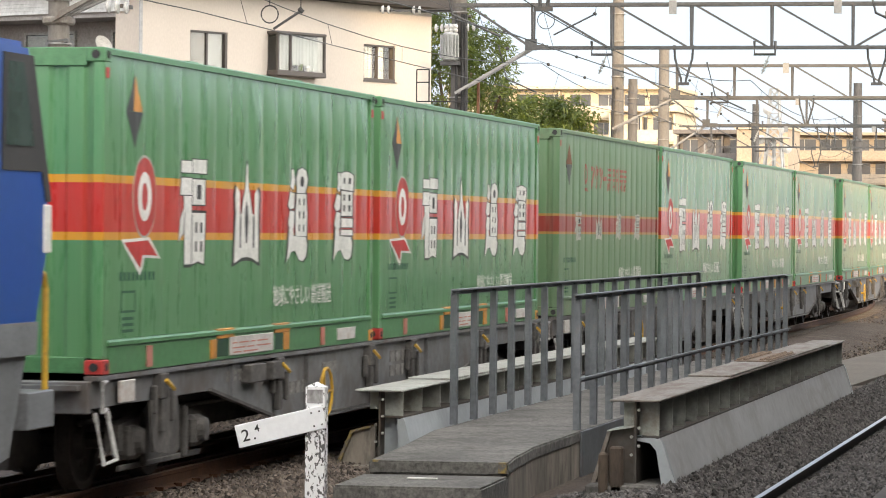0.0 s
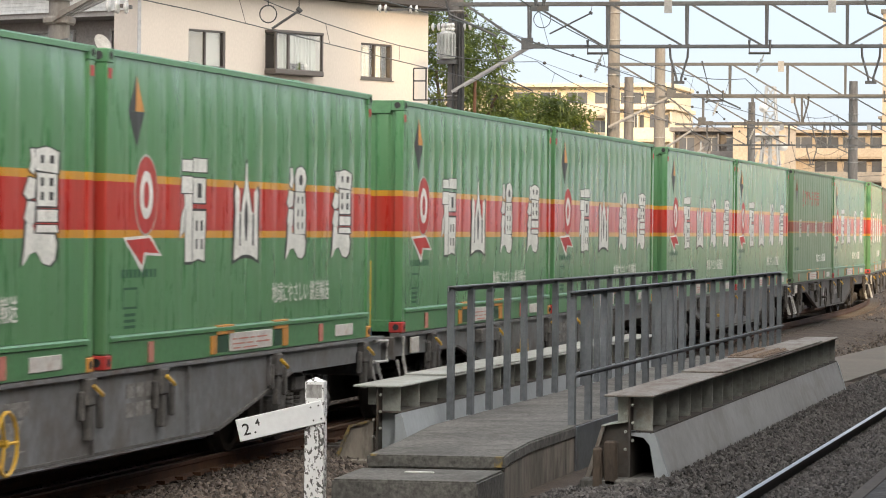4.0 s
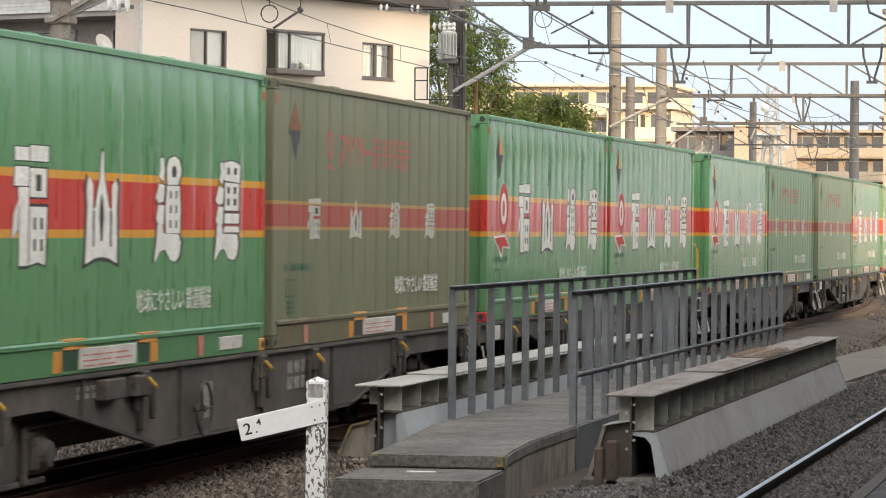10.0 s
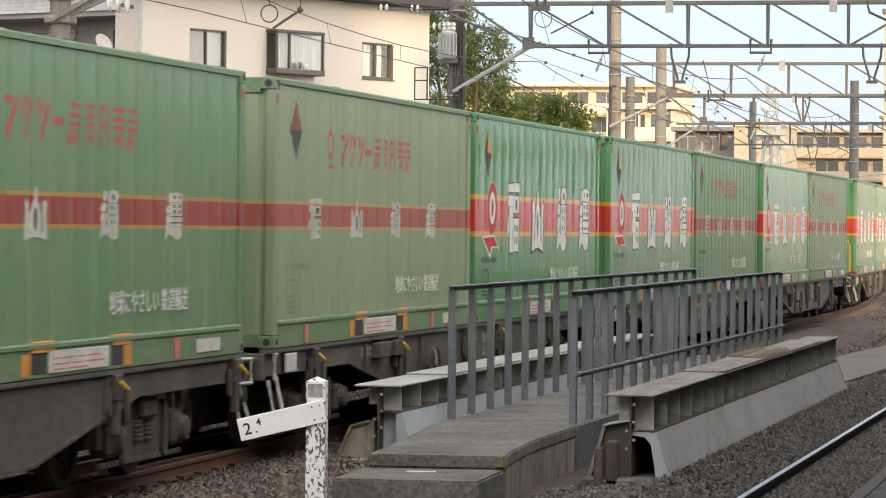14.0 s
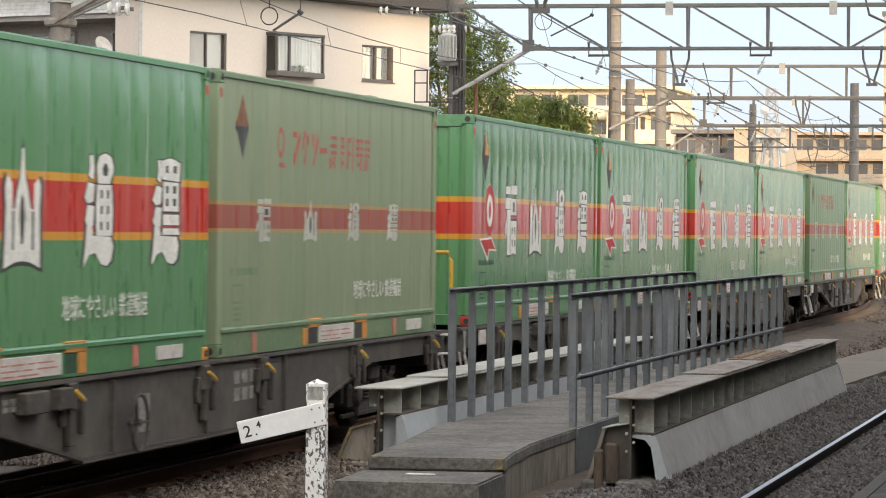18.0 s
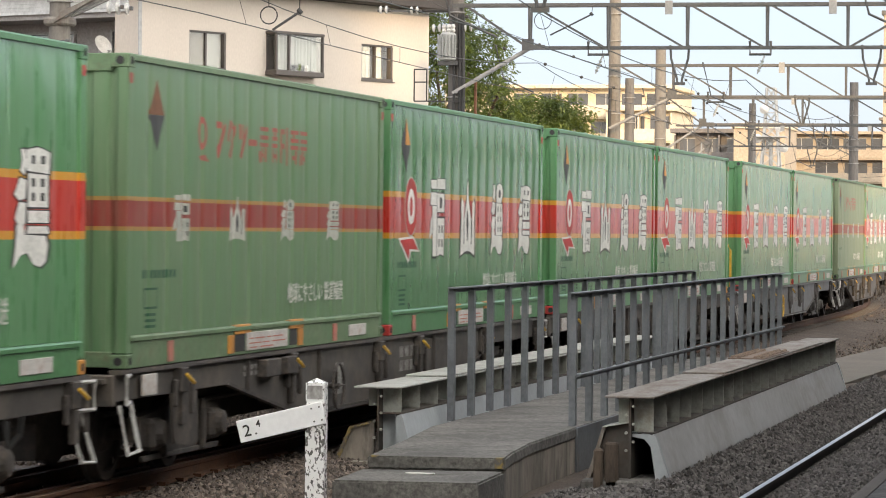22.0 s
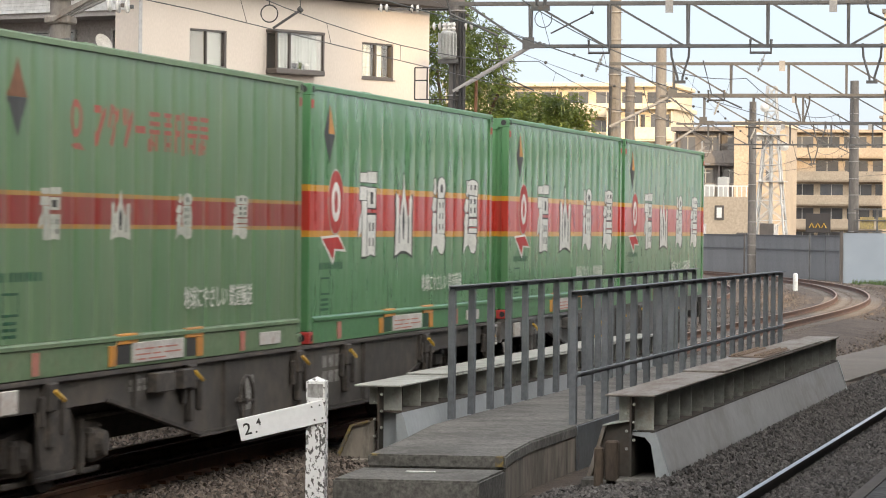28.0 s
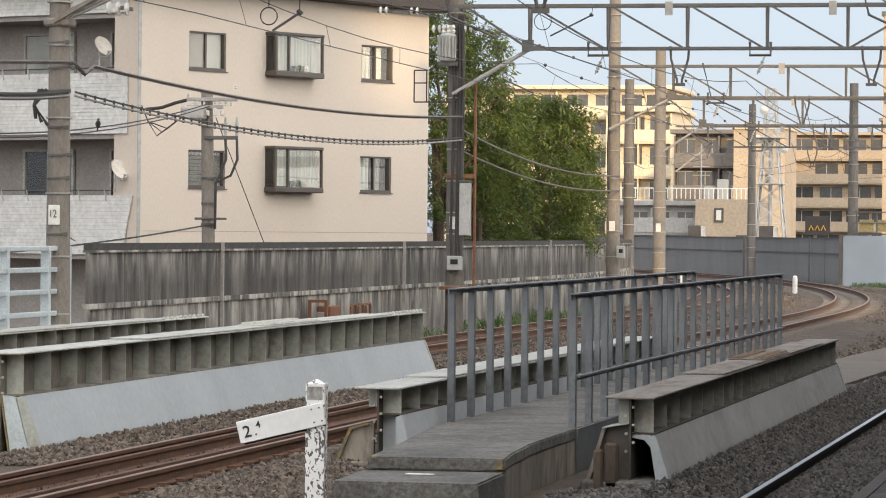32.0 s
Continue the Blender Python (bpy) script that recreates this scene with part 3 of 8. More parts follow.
def track(name, label, off, s0, s1, z, head, guard=None, side_mat="rail_side"):
    t = thing(name, label, "railway track", group="railway tracks", kind="structure")
    for side in (-0.5665, 0.5665):
        bm = bmesh.new()
        strip(bm, [(a, b + z) for a, b in RAIL], s0, s1, off + side)
        rail = part("rail", bm, M[side_mat], t)
        bm = bmesh.new()
        strip(bm, [(a, b + z) for a, b in HEAD], s0, s1, off + side)
        part("rail_head", bm, head, rail, "worn running surface of the rail")
    if guard:
        for side in (-0.33, 0.33):
            bm = bmesh.new()
            strip(bm, [(a, b + z - 0.012) for a, b in RAIL], guard[0], guard[1], off + side)
            part("guard_rail", bm, M["rail_side"], t, "rusty guard rail inside the running rails")
    return t


main_track = track("track_1", "rusty railway track curving away past the bridge", 0.0, -470, 470, 0.0, M["rail_dull"], (20, 62))
left_track = track("track_2", "rusty railway track beside the concrete fence", 4.9, -60, 330, 0.0, M["rail_dull"])
near_track = track("track_3", "railway track with bright worn rail heads", -6.17, -40, 95, -0.36, M["rail_top"], None, "rail_dark")


def sleepers(t, off, s0, s1, z, pitch=0.6):
    bm = bmesh.new()
    prism(bm, [(-0.12, -0.33), (0.12, -0.33), (0.09, -0.15), (-0.09, -0.15)], "y", -1.0, 1.0)
    first = part("sleeper", bm, M["sleeper"], t)
    me = first.data
    bmc = boxes(((-0.07, 0.45, -0.15), (0.07, 0.52, -0.115)), ((-0.07, 0.61, -0.15), (0.07, 0.69, -0.115)), ((-0.07, -0.52, -0.15), (0.07, -0.45, -0.115)), ((-0.07, -0.69, -0.15), (0.07, -0.61, -0.115)))
    clip = part("rail_clip", bmc, M["rail_side"], first, "rusty rail fastenings")
    n = int((s1 - s0) / pitch)
    for i in range(n):
        c, a = on_line(s0 + i * pitch, off)
        m = Matrix.Translation((c.x, c.y, z)) @ Matrix.Rotation(a, 4, "Z")
        if i == 0:
            first.matrix_basis = m
            continue
        o = new("sleeper", me)
        o.parent, o.matrix_basis = t, m
        if s0 + i * pitch < 62:
            k = new("rail_clip", clip.data)
            k.parent = o
            k["label"] = "rusty rail fastenings"


def stones(name, label, patches, mat, seed, size=(0.022, 0.05)):
    """Loose ballast stones over patches (x0, x1, y0, y1, z at y0, z at y1, count), as one mass."""
    rng = np.random.default_rng(seed)
    base_v = np.array([(1, 0, 0), (-1, 0, 0), (0, 1, 0), (0, -1, 0), (0, 0, 1), (0, 0, -1), (.62, .62, .3), (-.62, .6, -.3), (.6, -.6, .35), (-.6, -.6, .3)], float)
    bmh = bmesh.new()
    for v in base_v:
        bmh.verts.new(v)
    bmesh.ops.convex_hull(bmh, input=bmh.verts[:])
    bmh.verts.ensure_lookup_table()
    idx = {v: i for i, v in enumerate(bmh.verts)}
    base = np.array([v.co[:] for v in bmh.verts])
    tri = np.array([[idx[v] for v in f.verts] for f in bmh.faces if len(f.verts) == 3])
    bmh.free()
    vs, fs, k = [], [], 0
    for x0, x1, y0, y1, z0, z1, count in patches:
        u, w = rng.random(count), rng.random(count)
        px, py, pz = x0 + (x1 - x0) * u, y0 + (y1 - y0) * w, z0 + (z1 - z0) * w
        for i in range(count):
            r = rng.uniform(*size)
            a = rng.uniform(0, math.tau, 3)
            rot = np.array(Euler(a).to_matrix())
            q = base * (1 + rng.uniform(-0.25, 0.25, (len(base), 1))) * r * np.array([1.2, 1.0, 0.75])
            q = q @ rot.T + (px[i], py[i], pz[i] + r * rng.uniform(-0.2, 0.5))
            vs.append(q)
            fs.append(tri + k)
            k += len(base)
    me = bpy.data.meshes.new(name)
    me.from_pydata(np.concatenate(vs).tolist(), [], np.concatenate(fs).tolist())
    me.materials.append(mat)
    return tagged(new(name, me), label, "gravel", kind="stuff")


BEND_PATCHES = []
for k in range(15):
    c, _ = on_line(98 + 5 * k, -3.1)
    BEND_PATCHES.append((c.x - 3.2, c.x + 3.2, c.y - 2.1, c.y + 1.9, -0.47, -0.16, 520))
    c, _ = on_line(98 + 5 * k, 2.45)
    BEND_PATCHES.append((c.x - 3.2, c.x + 3.2, c.y - 1.2, c.y + 1.2, -0.19, -0.19, 300))
stones("ballast_gravel", "loose brown ballast stones beside the track", [(26, 36, 8.05, 8.85, -0.163, -0.163, 5200), (26, 36, 6.75, 8.05, -0.313, -0.163, 7000), (23, 30.5, 5.5, 7.05, -0.3, -0.31, 5200), (24, 36, 9.1, 9.9, -0.17, -0.17, 2600), (33, 57, 10.15, 11.75, -0.17, -0.15, 10000), (57, 90, 10.2, 13.6, -0.18, -0.18, 6500), (60, 110, 3.9, 8.8, -0.5, -0.2, 8000), *BEND_PATCHES], M["stone"], 3, (0.016, 0.038))
stones("dark_ballast_gravel", "dark grey ballast stones beside the near track", [(28, 58, 3.98, 4.64, -0.52, -0.15, 15000), (28, 60, 2.95, 3.95, -0.5, -0.5, 16000), (27, 50, 1.75, 2.85, -0.52, -0.5, 5000), (29, 34, 4.2, 4.75, -0.45, -0.2, 1500), (28, 33, 4.6, 5.7, -0.18, -0.3, 4500)], M["stone_grey"], 4, (0.014, 0.032))


# ---- the girder bridge ----
def plate_girder(name, label, x0, x1, y, top, shelf, base_z, side, base_y, mats, doubler=(2.4, 2.6)):
    """side: the way its stiffened face looks, -1 or +1 across. base_y: where the sloping ballast plate meets the stones."""
    web, stiff, flange, plate, lip = mats
    g = thing(name, label, "bridge girder", group="bridge girders")
    # web coloured darker than its stiffeners, for soot and the shaded recess
    part("web", boxes(((x0, y - 0.01, base_z - 0.3), (x1, y + 0.01, top - 0.022))), web, g, "sooty web plate with recess shade put into its colour")
    part("top_flange", bevel_box((x0 - 0.06, y - 0.24, top - 0.022), (x1 + 0.06, y + 0.24, top), 0.006), flange, g, "dusty top flange")
    part("flange_plate", bevel_box((x0 + doubler[0], y - 0.235, top + 0.002), (x1 - doubler[1], y + 0.235, top + 0.022), 0.005), flange, g, "riveted doubler plate")
    y_in, y_out = y + side * 0.0105, y + side * 0.2
    n = round((x1 - x0) / 0.93)
    for i in range(n + 1):
        x = x0 + 0.2 + (x1 - x0 - 0.22) * i / n
        lo, hi = sorted((y_in, y_out))
        part("stiffener", boxes(((x - 0.007, lo, shelf), (x + 0.007, hi, top - 0.023))), stiff, g)
        bm = bmesh.new()
        c = y + side * 0.03
        for k in range(4):
            box(bm, (x - 0.03, min(c, c - side * 0.02), shelf + 0.04 + k * (top - shelf - 0.1) / 4), (x - 0.008, max(c, c - side * 0.02), shelf + 0.065 + k * (top - shelf - 0.1) / 4))
        if i in (0, n):
            lo, hi = sorted((y - side * 0.0105, y - side * 0.14))
            part("stiffener", boxes(((x - 0.007, lo, shelf + 0.06), (x + 0.007, hi, top - 0.023))), stiff, g)
        bm.free()
    lo, hi = sorted((y_in, y_out + side * 0.03))
    part("shelf_angle", boxes(((x0 + 0.06, lo, shelf - 0.016), (x1 - 0.06, hi, shelf))), web, g, "dusty shelf angle below the stiffeners")
    bm = bmesh.new()
    prism(bm, [(y_out + side * 0.01, shelf - 0.017), (y_out + side * 0.03, shelf - 0.017), (base_y + side * 0.015, base_z), (base_y + side * 0.02, base_z - 0.2), (base_y - side * 0.0, base_z - 0.2), (base_y - side * 0.005, base_z)], "x", x0 + 0.1, x1 - 0.1)
    part("ballast_plate", bm, plate, g, "sloping ballast plate")
    for x in (x0 + 0.02, x1 - 0.1):
        bm = bmesh.new()
        prism(bm, [(y_out - side * 0.02, shelf - 0.03), (y_out + side * 0.035, shelf - 0.014), (y_out + side * 0.06, shelf - 0.06), (base_y + side * 0.05, base_z - 0.1), (base_y - side * 0.09, base_z - 0.1)], "x", x, x + 0.08)
        part("end_strip", bm, lip, g, "pale sloping end strip of the ballast plate")
    for k in range(6):
        bm = bmesh.new()
        lathe(bm, [(-0.014, 0.011), (-0.005, 0.016), (0.012, 0.016)], (x0 - 0.012, y + (0.035 if k % 2 else -0.035), top - 0.1 - k * 0.085), "x", 8)
        part("bolt", bm, stiff, g)
    return g


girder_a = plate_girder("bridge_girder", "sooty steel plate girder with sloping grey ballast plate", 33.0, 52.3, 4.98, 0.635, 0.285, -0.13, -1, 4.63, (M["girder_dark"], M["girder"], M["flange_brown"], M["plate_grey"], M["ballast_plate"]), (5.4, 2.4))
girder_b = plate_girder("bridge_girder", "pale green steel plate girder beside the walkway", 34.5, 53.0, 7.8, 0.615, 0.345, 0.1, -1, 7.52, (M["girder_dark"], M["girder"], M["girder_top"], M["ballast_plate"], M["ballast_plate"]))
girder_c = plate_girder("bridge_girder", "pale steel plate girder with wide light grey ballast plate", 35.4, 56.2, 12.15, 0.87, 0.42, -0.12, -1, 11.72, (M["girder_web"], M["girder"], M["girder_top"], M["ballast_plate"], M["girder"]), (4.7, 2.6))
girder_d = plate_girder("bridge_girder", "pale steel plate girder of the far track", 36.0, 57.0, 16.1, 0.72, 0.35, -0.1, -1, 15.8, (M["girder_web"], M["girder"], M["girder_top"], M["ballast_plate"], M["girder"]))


for g, xe, y, z in ((girder_c, 56.2, 12.15, 0.87), (girder_d, 57.0, 16.1, 0.72)):
    for k in range(10):
        bm = bmesh.new()
        lathe(bm, [(0.0, 0.035), (0.03, 0.032), (0.05, 0.015)], (xe - 0.1 - k * 0.26, y - 0.17, z + 0.001), "z", 8)
        part("bolt", bm, M["girder_top"], g)


# splices of the top flanges: a cover plate under close rows of bolt heads
for g, xs, y, z, mat in ((girder_a, 42.5, 4.98, 0.657, M["rust_bolt"]), (girder_c, 46.0, 12.15, 0.892, M["girder_top"])):
    part("splice_plate", bevel_box((xs, y - 0.225, z + 0.001), (xs + 2.9, y + 0.225, z + 0.016), 0.004), mat, g, "bolted splice plate")
    bm = bmesh.new()
    for k in range(19):
        for row in (-0.18, -0.1, 0.1, 0.18):
            lathe(bm, [(0.0, 0.03), (0.016, 0.027), (0.026, 0.012)], (xs + 0.1 + k * 0.15, y + row, z + 0.0155), "z", 6)
    tagged(part("bolt_rows", bm, mat, g), "close rows of bolt heads", kind="stuff")


bm = bmesh.new()
prism(bm, [(12.128, 0.410), (11.982, 0.395), (11.838, -0.145), (12.034, -0.210)], "x", 35.42, 35.47)
part("end_strip", bm, M["light_rail"], girder_c, "pale sloping end plate")
bm = bmesh.new()
prism(bm, [(12.148, 0.410), (12.128, 0.410), (12.034, -0.210), (12.054, -0.210)], "x", 35.4, 35.45)
part("end_edge", bm, M["ochre"], girder_c, "worn ochre edge of the end plate")


for outline, x, mat, owner, label in (([(7.83, 0.34), (7.67, 0.315), (7.6, 0.05), (7.6, -0.2), (7.83, -0.2)], 34.7, "ballast_plate", girder_b, "blue-grey end plate below the web"), ([(4.97, 0.29), (4.8, 0.27), (4.72, 0.2), (4.6, -0.14), (4.69, -0.17), (4.79, 0.15), (4.85, 0.22), (4.97, 0.24)], 33.06, "ballast_plate", girder_a, "pale curved lip of the end plate")):
    bm = bmesh.new()
    prism(bm, outline, "x", x, x + 0.06)
    part("end_plate", bm, M[mat], owner, label)


def walkway():
    w = thing("concrete_walkway", "grey weathered concrete walkway with two steps", "walkway")
    bm = bmesh.new()
    out = [(30.6, 5.74), (31.4, 5.83), (33.0, 5.93), (35.6, 5.94), (56.5, 5.95), (56.5, 7.45), (35.3, 7.42), (32.5, 7.15), (30.55, 7.0)]
    prism(bm, out, "z", 0.055, 0.17)
    bmesh.ops.bevel(bm, geom=bm.edges[:], offset=0.014, segments=2, affect="EDGES")
    part("slab", bm, M["concrete"], w, "worn concrete slab with dark stains")
    bm = bmesh.new()
    prism(bm, [(30.63, 5.755), (31.4, 5.84), (33.0, 5.945), (35.62, 5.95), (35.62, 7.3), (30.6, 6.98)], "z", -0.8, 0.054)
    part("abutment", bm, M["concrete_wall"], w, "dark streaked concrete side")
    bm = bmesh.new()
    prism(bm, [(29.12, 5.7), (30.62, 5.75), (30.54, 7.05), (29.1, 6.98)], "z", -0.6, 0.05)
    bmesh.ops.bevel(bm, geom=bm.edges[:], offset=0.018, segments=2, affect="EDGES")
    part("step", bm, M["concrete"], w, "lower concrete step")
    for y in (5.76, 6.91):
        part("step_mark", bevel_box((30.565, y, 0.075), (30.66, y + 0.075, 0.1735), 0.004), M["ochre"], w, "worn yellow paint mark on the step corner")
    # steel edge beam below the near railing
    part("edge_beam", boxes(((35.63, 5.925, -0.5), (56.4, 5.949, 0.165))), M["rail_paint"], w, "blue-grey steel edge plate")
    return w


walkway()
tagged(part("fallen_stick", bevel_box((29.99, 6.265, 0.051), (30.03, 6.53, 0.066), 0.005), M["white"]), "thin white stick lying on the concrete step", "stick")


def railing(x0, x1, y, z0, top, mid, pitch, face):
    r = thing("railing", "blue-grey painted steel railing along the walkway", "railing", group="walkway railings")
    n = round((x1 - x0) / pitch)
    bm = bmesh.new()
    prism(bm, [(-0.008, 0), (0.008, 0), (0.008, top - z0 - 0.03), (-0.008, top - z0 - 0.03)], "x", -0.055, 0.055)
    box(bm, (-0.055, 0.008, 0), (-0.043, 0.06, top - z0 - 0.03))
    post = part("post", bm, M["rail_paint"], r)
    for i in range(n + 1):
        m = Matrix.Translation((x0 + (x1 - x0) * i / n, y, z0)) @ Matrix.Rotation(random.uniform(-0.008, 0.008), 4, "Y")
        o = post if i == 0 else new("post", post.data)
        o.parent, o.matrix_basis = r, m
    bm = bmesh.new()
    box(bm, (x0 - 0.12, y - 0.045, top - 0.012), (x1 + 0.1, y + 0.045, top))
    box(bm, (x0 - 0.12, y + 0.033, top - 0.06), (x1 + 0.1, y + 0.045, top - 0.012))
    part("top_rail", bm, M["rail_paint"], r)
    if mid:
        bm = bmesh.new()
        box(bm, (x0 - 0.02, y - 0.05, mid - 0.02), (x1 + 0.1, y - 0.0085, mid + 0.0))
        box(bm, (x0 - 0.02, y - 0.02, mid - 0.05), (x1 + 0.1, y - 0.0085, mid - 0.02))
        part("middle_rail", bm, M["rail_paint"], r)
    return r


railing(35.9, 56.0, 6.0, 0.17, 1.57, 0.71, 1.05, -1)
railing(36.4, 56.0, 7.4, 0.17, 1.6, None, 1.06, -1)


def side_rail():
    r = thing("bridge_railing", "pale blue painted steel bridge railing with four rails", "railing")
    x1, y = 50.9, 16.4
    for x in (x1, x1 - 1.0, x1 - 2.9):
        part("post", bevel_box((x - 0.1, y - 0.07, 0.6), (x + 0.0, y + 0.07, 1.93), 0.01), M["light_rail"], r)
    for z in (1.9, 1.58, 1.25, 0.92):
        part("rail", bevel_box((x1 - 4.0, y - 0.05, z - 0.045), (x1 - 0.1, y + 0.05, z + 0.03), 0.01), M["light_rail"], r)
    part("kick_plate", bevel_box((x1 - 4.0, y - 0.03, 0.6), (x1, y + 0.03, 0.72), 0.01), M["light_rail"], r)
    return r


side_rail()


# ---- the gradient post ----
def gradient_post():
    g = thing("gradient_post", "white peeling wooden gradient post with a slanted board", "signpost")
    a = radians(-11.7)
    m = Matrix.Translation((25.5, 6.24, 0)) @ Matrix.Rotation(radians(11.7 - 8), 4, "Z")
    bm = bmesh.new()
    w = 0.072
    box(bm, (-w, -w, -0.9), (w, w, 1.05), m)
    tip = bm.verts.new(m @ Vector((0, 0, 1.085)))
    bm.verts.ensure_lookup_table()
    top = [v for v in bm.verts if v.co.z > 1.04 and v is not tip]
    ring = sorted(top, key=lambda v: math.atan2((m.inverted() @ v.co).y, (m.inverted() @ v.co).x))
    for i in range(4):
        bm.faces.new((ring[i], ring[(i + 1) % 4], tip))
    part("post", bm, M["peel"], g, "square post with peeling white paint")
    part("worn_patch", bevel_box((-w - 0.003, -w * 0.8, 0.93), (-w - 0.0005, w * 0.85, 1.03), 0.001, m), M["bare_wood"], g, "bare grey wood where the paint has gone")
    t = Matrix.Translation((25.42, 6.24, 0.812)) @ Matrix.Rotation(radians(11.7), 4, "Z") @ Matrix.Rotation(radians(-13.5), 4, "X")
    # the board lies across the view: its own y runs along it
    board = part("board", bevel_box((-0.012, -0.075, -0.085), (0.012, 0.585, 0.085), 0.004, t), M["board_white"], g, "white board with black figures")
    part("back_board", bevel_box((0.015, -0.07, -0.1), (0.03, 0.56, 0.055), 0.004, t), M["rubber"], g, "dark second board behind")
    for y in (-0.05, 0.01):
        for z in (-0.05, 0.05):
            part("bolt", bevel_box((-0.018, y - 0.006, z - 0.006), (-0.012, y + 0.006, z + 0.006), 0.001, t), M["black"], board)
    for txt, y, z, size in (("2", 0.55, -0.045, 0.125), (".", 0.468, -0.045, 0.11), ("4", 0.445, 0.005, 0.075)):
        c = bpy.data.curves.new("figure", "FONT")
        c.body, c.size, c.extrude, c.offset = txt, size, 0.001, 0.001
        o = bpy.data.objects.new("figure", c)
        dg = bpy.context.evaluated_depsgraph_get()
        me = bpy.data.meshes.new_from_object(o)
        bpy.data.objects.remove(o)
        me.materials.clear()
        me.materials.append(M["black"])
        k = new("figure", me)
        k.parent = board
        face = Matrix(((0, 0, -1, -0.0145), (-1, 0, 0, y), (0, 1, 0, z), (0, 0, 0, 1)))
        k.matrix_basis = t @ face
    return g


def peeling(name):
    m, nt, b = nodes_of(name)
    tc = nt.nodes.new("ShaderNodeTexCoord")
    n1 = add(nt, "ShaderNodeTexNoise", Scale=30.0, Detail=6.0, Roughness=0.6)
    n2 = add(nt, "ShaderNodeTexNoise", Scale=5.0, Detail=2.0)
    mp = add(nt, "ShaderNodeMapping", Scale=(1.4, 1.4, 0.8))
    nt.links.new(tc.outputs["Object"], mp.inputs[0])
    for n in (n1, n2):
        nt.links.new(mp.outputs[0], n.inputs["Vector"])
    s = nt.nodes.new("ShaderNodeMath")
    s.operation = "ADD"
    nt.links.new(n1.outputs[0], s.inputs[0])
    k = nt.nodes.new("ShaderNodeMath")
    k.operation = "MULTIPLY"
    k.inputs[1].default_value = 0.45
    nt.links.new(n2.outputs[0], k.inputs[0])
    nt.links.new(k.outputs[0], s.inputs[1])
    f = ramp(nt, s.outputs[0], 0.765, 0.785)
    nt.links.new(mixed(nt, f, (0.82, 0.82, 0.81), (0.12, 0.115, 0.11)), b.inputs["Base Color"])
    b.inputs["Roughness"].default_value = 0.7
    bp = add(nt, "ShaderNodeBump", Strength=0.4, Distance=0.01)
    bp.invert = True
    nt.links.new(f, bp.inputs["Height"])
    nt.links.new(bp.outputs[0], b.inputs["Normal"])
    return m


M["peel"] = peeling("peeling_white_paint")
M["bare_wood"] = surf("bare_grey_wood", (0.22, 0.21, 0.2), (0.5, 0.49, 0.47), rough=0.85, big=14, fine=60, bump=0.3, stretch=(1, 1, 0.5))
M["board_white"] = surf("white_enamel_board", (0.86, 0.87, 0.87), (0.8, 0.81, 0.81), rough=0.4, big=2, fine=20, bump=0.02, grit=0.03)
gradient_post()


# ---- fence ----
def concrete_fence():
    f = thing("concrete_fence", "soot-streaked concrete panel fence with a pale lower wall", "fence", kind="structure")
    off = 8.1
    s0, s1 = 55.8, 128.0
    n = 36
    w = (s1 - s0) / n

    def slab(z0, z1, thick, gap):
        bm = bmesh.new()
        box(bm, (-w / 2 + gap, -thick / 2, z0), (w / 2 - gap, thick / 2, z1))
        return bm
    def ribbed(z0, z1, thick, gap, n, deep):
        bm = bmesh.new()
        front, line = -thick / 2, []
        step = (w - 2 * gap) / n
        for k in range(n):
            x = -w / 2 + gap + k * step
            line += [(x, front + deep), (x + step * 0.2, front + deep), (x + step * 0.28, front), (x + step * 0.92, front)]
        line += [(w / 2 - gap, front + deep), (w / 2 - gap, thick / 2), (-w / 2 + gap, thick / 2)]
        prism(bm, line, "z", z0, z1)
        return bm
    up = part("panel", ribbed(0.93, 1.79, 0.09, 0.01, 2, 0.014), M["fence"], f)
    low = part("lower_panel", ribbed(-0.5, 0.84, 0.12, 0.006, 2, 0.02), M["fence_low"], f, "pale stained lower panel")
    cap = part("cap", slab(1.83, 1.95, 0.16, -0.002), M["cap_dark"], f, "dark weathered capping strip")
    lip = part("lip", slab(1.79, 1.83, 0.19, -0.002), M["fence_low"], f, "pale strip below the capping")
    led = part("ledge", slab(0.84, 0.93, 0.2, -0.002), M["fence_low"], f, "pale projecting ledge")
    for i in range(n):
        c, a = on_line(s0 + (i + 0.5) * w, off)
        m = Matrix.Translation(c) @ Matrix.Rotation(a, 4, "Z")
        for k in (up, low, cap, lip, led):
            o = k if i == 0 else new(k.name.split(".")[0], k.data)
            o.parent, o.matrix_basis = f, m
    for i, wide in ((4, 0.03), (12, 0.035), (22, 0.03), (30, 0.03)):
        c, a = on_line(s0 + i * w, off - 0.11)
        o = part("post", boxes(((-wide, -0.04, -0.5), (wide, 0.02, 1.96))), M["wing_grey"], f, "thin brown-grey joint post")
        o.matrix_basis = Matrix.Translation(c) @ Matrix.Rotation(a, 4, "Z")
    return f


concrete_fence()
# ---- the train ----
def mark(bm, pts, y=-0.006):
    """A flat painted shape of (x, z) points, a millimetre or two thick, on the side face."""
    p = [bm.verts.new((x, y, z)) for x, z in pts]
    q = [bm.verts.new((x, y + 0.0014, z)) for x, z in pts]
    n = len(p)
    f = [bm.faces.new(p), bm.faces.new(q[::-1])] + [bm.faces.new((p[i], q[i], q[(i + 1) % n], p[(i + 1) % n])) for i in range(n)]
    bmesh.ops.recalc_face_normals(bm, faces=f)


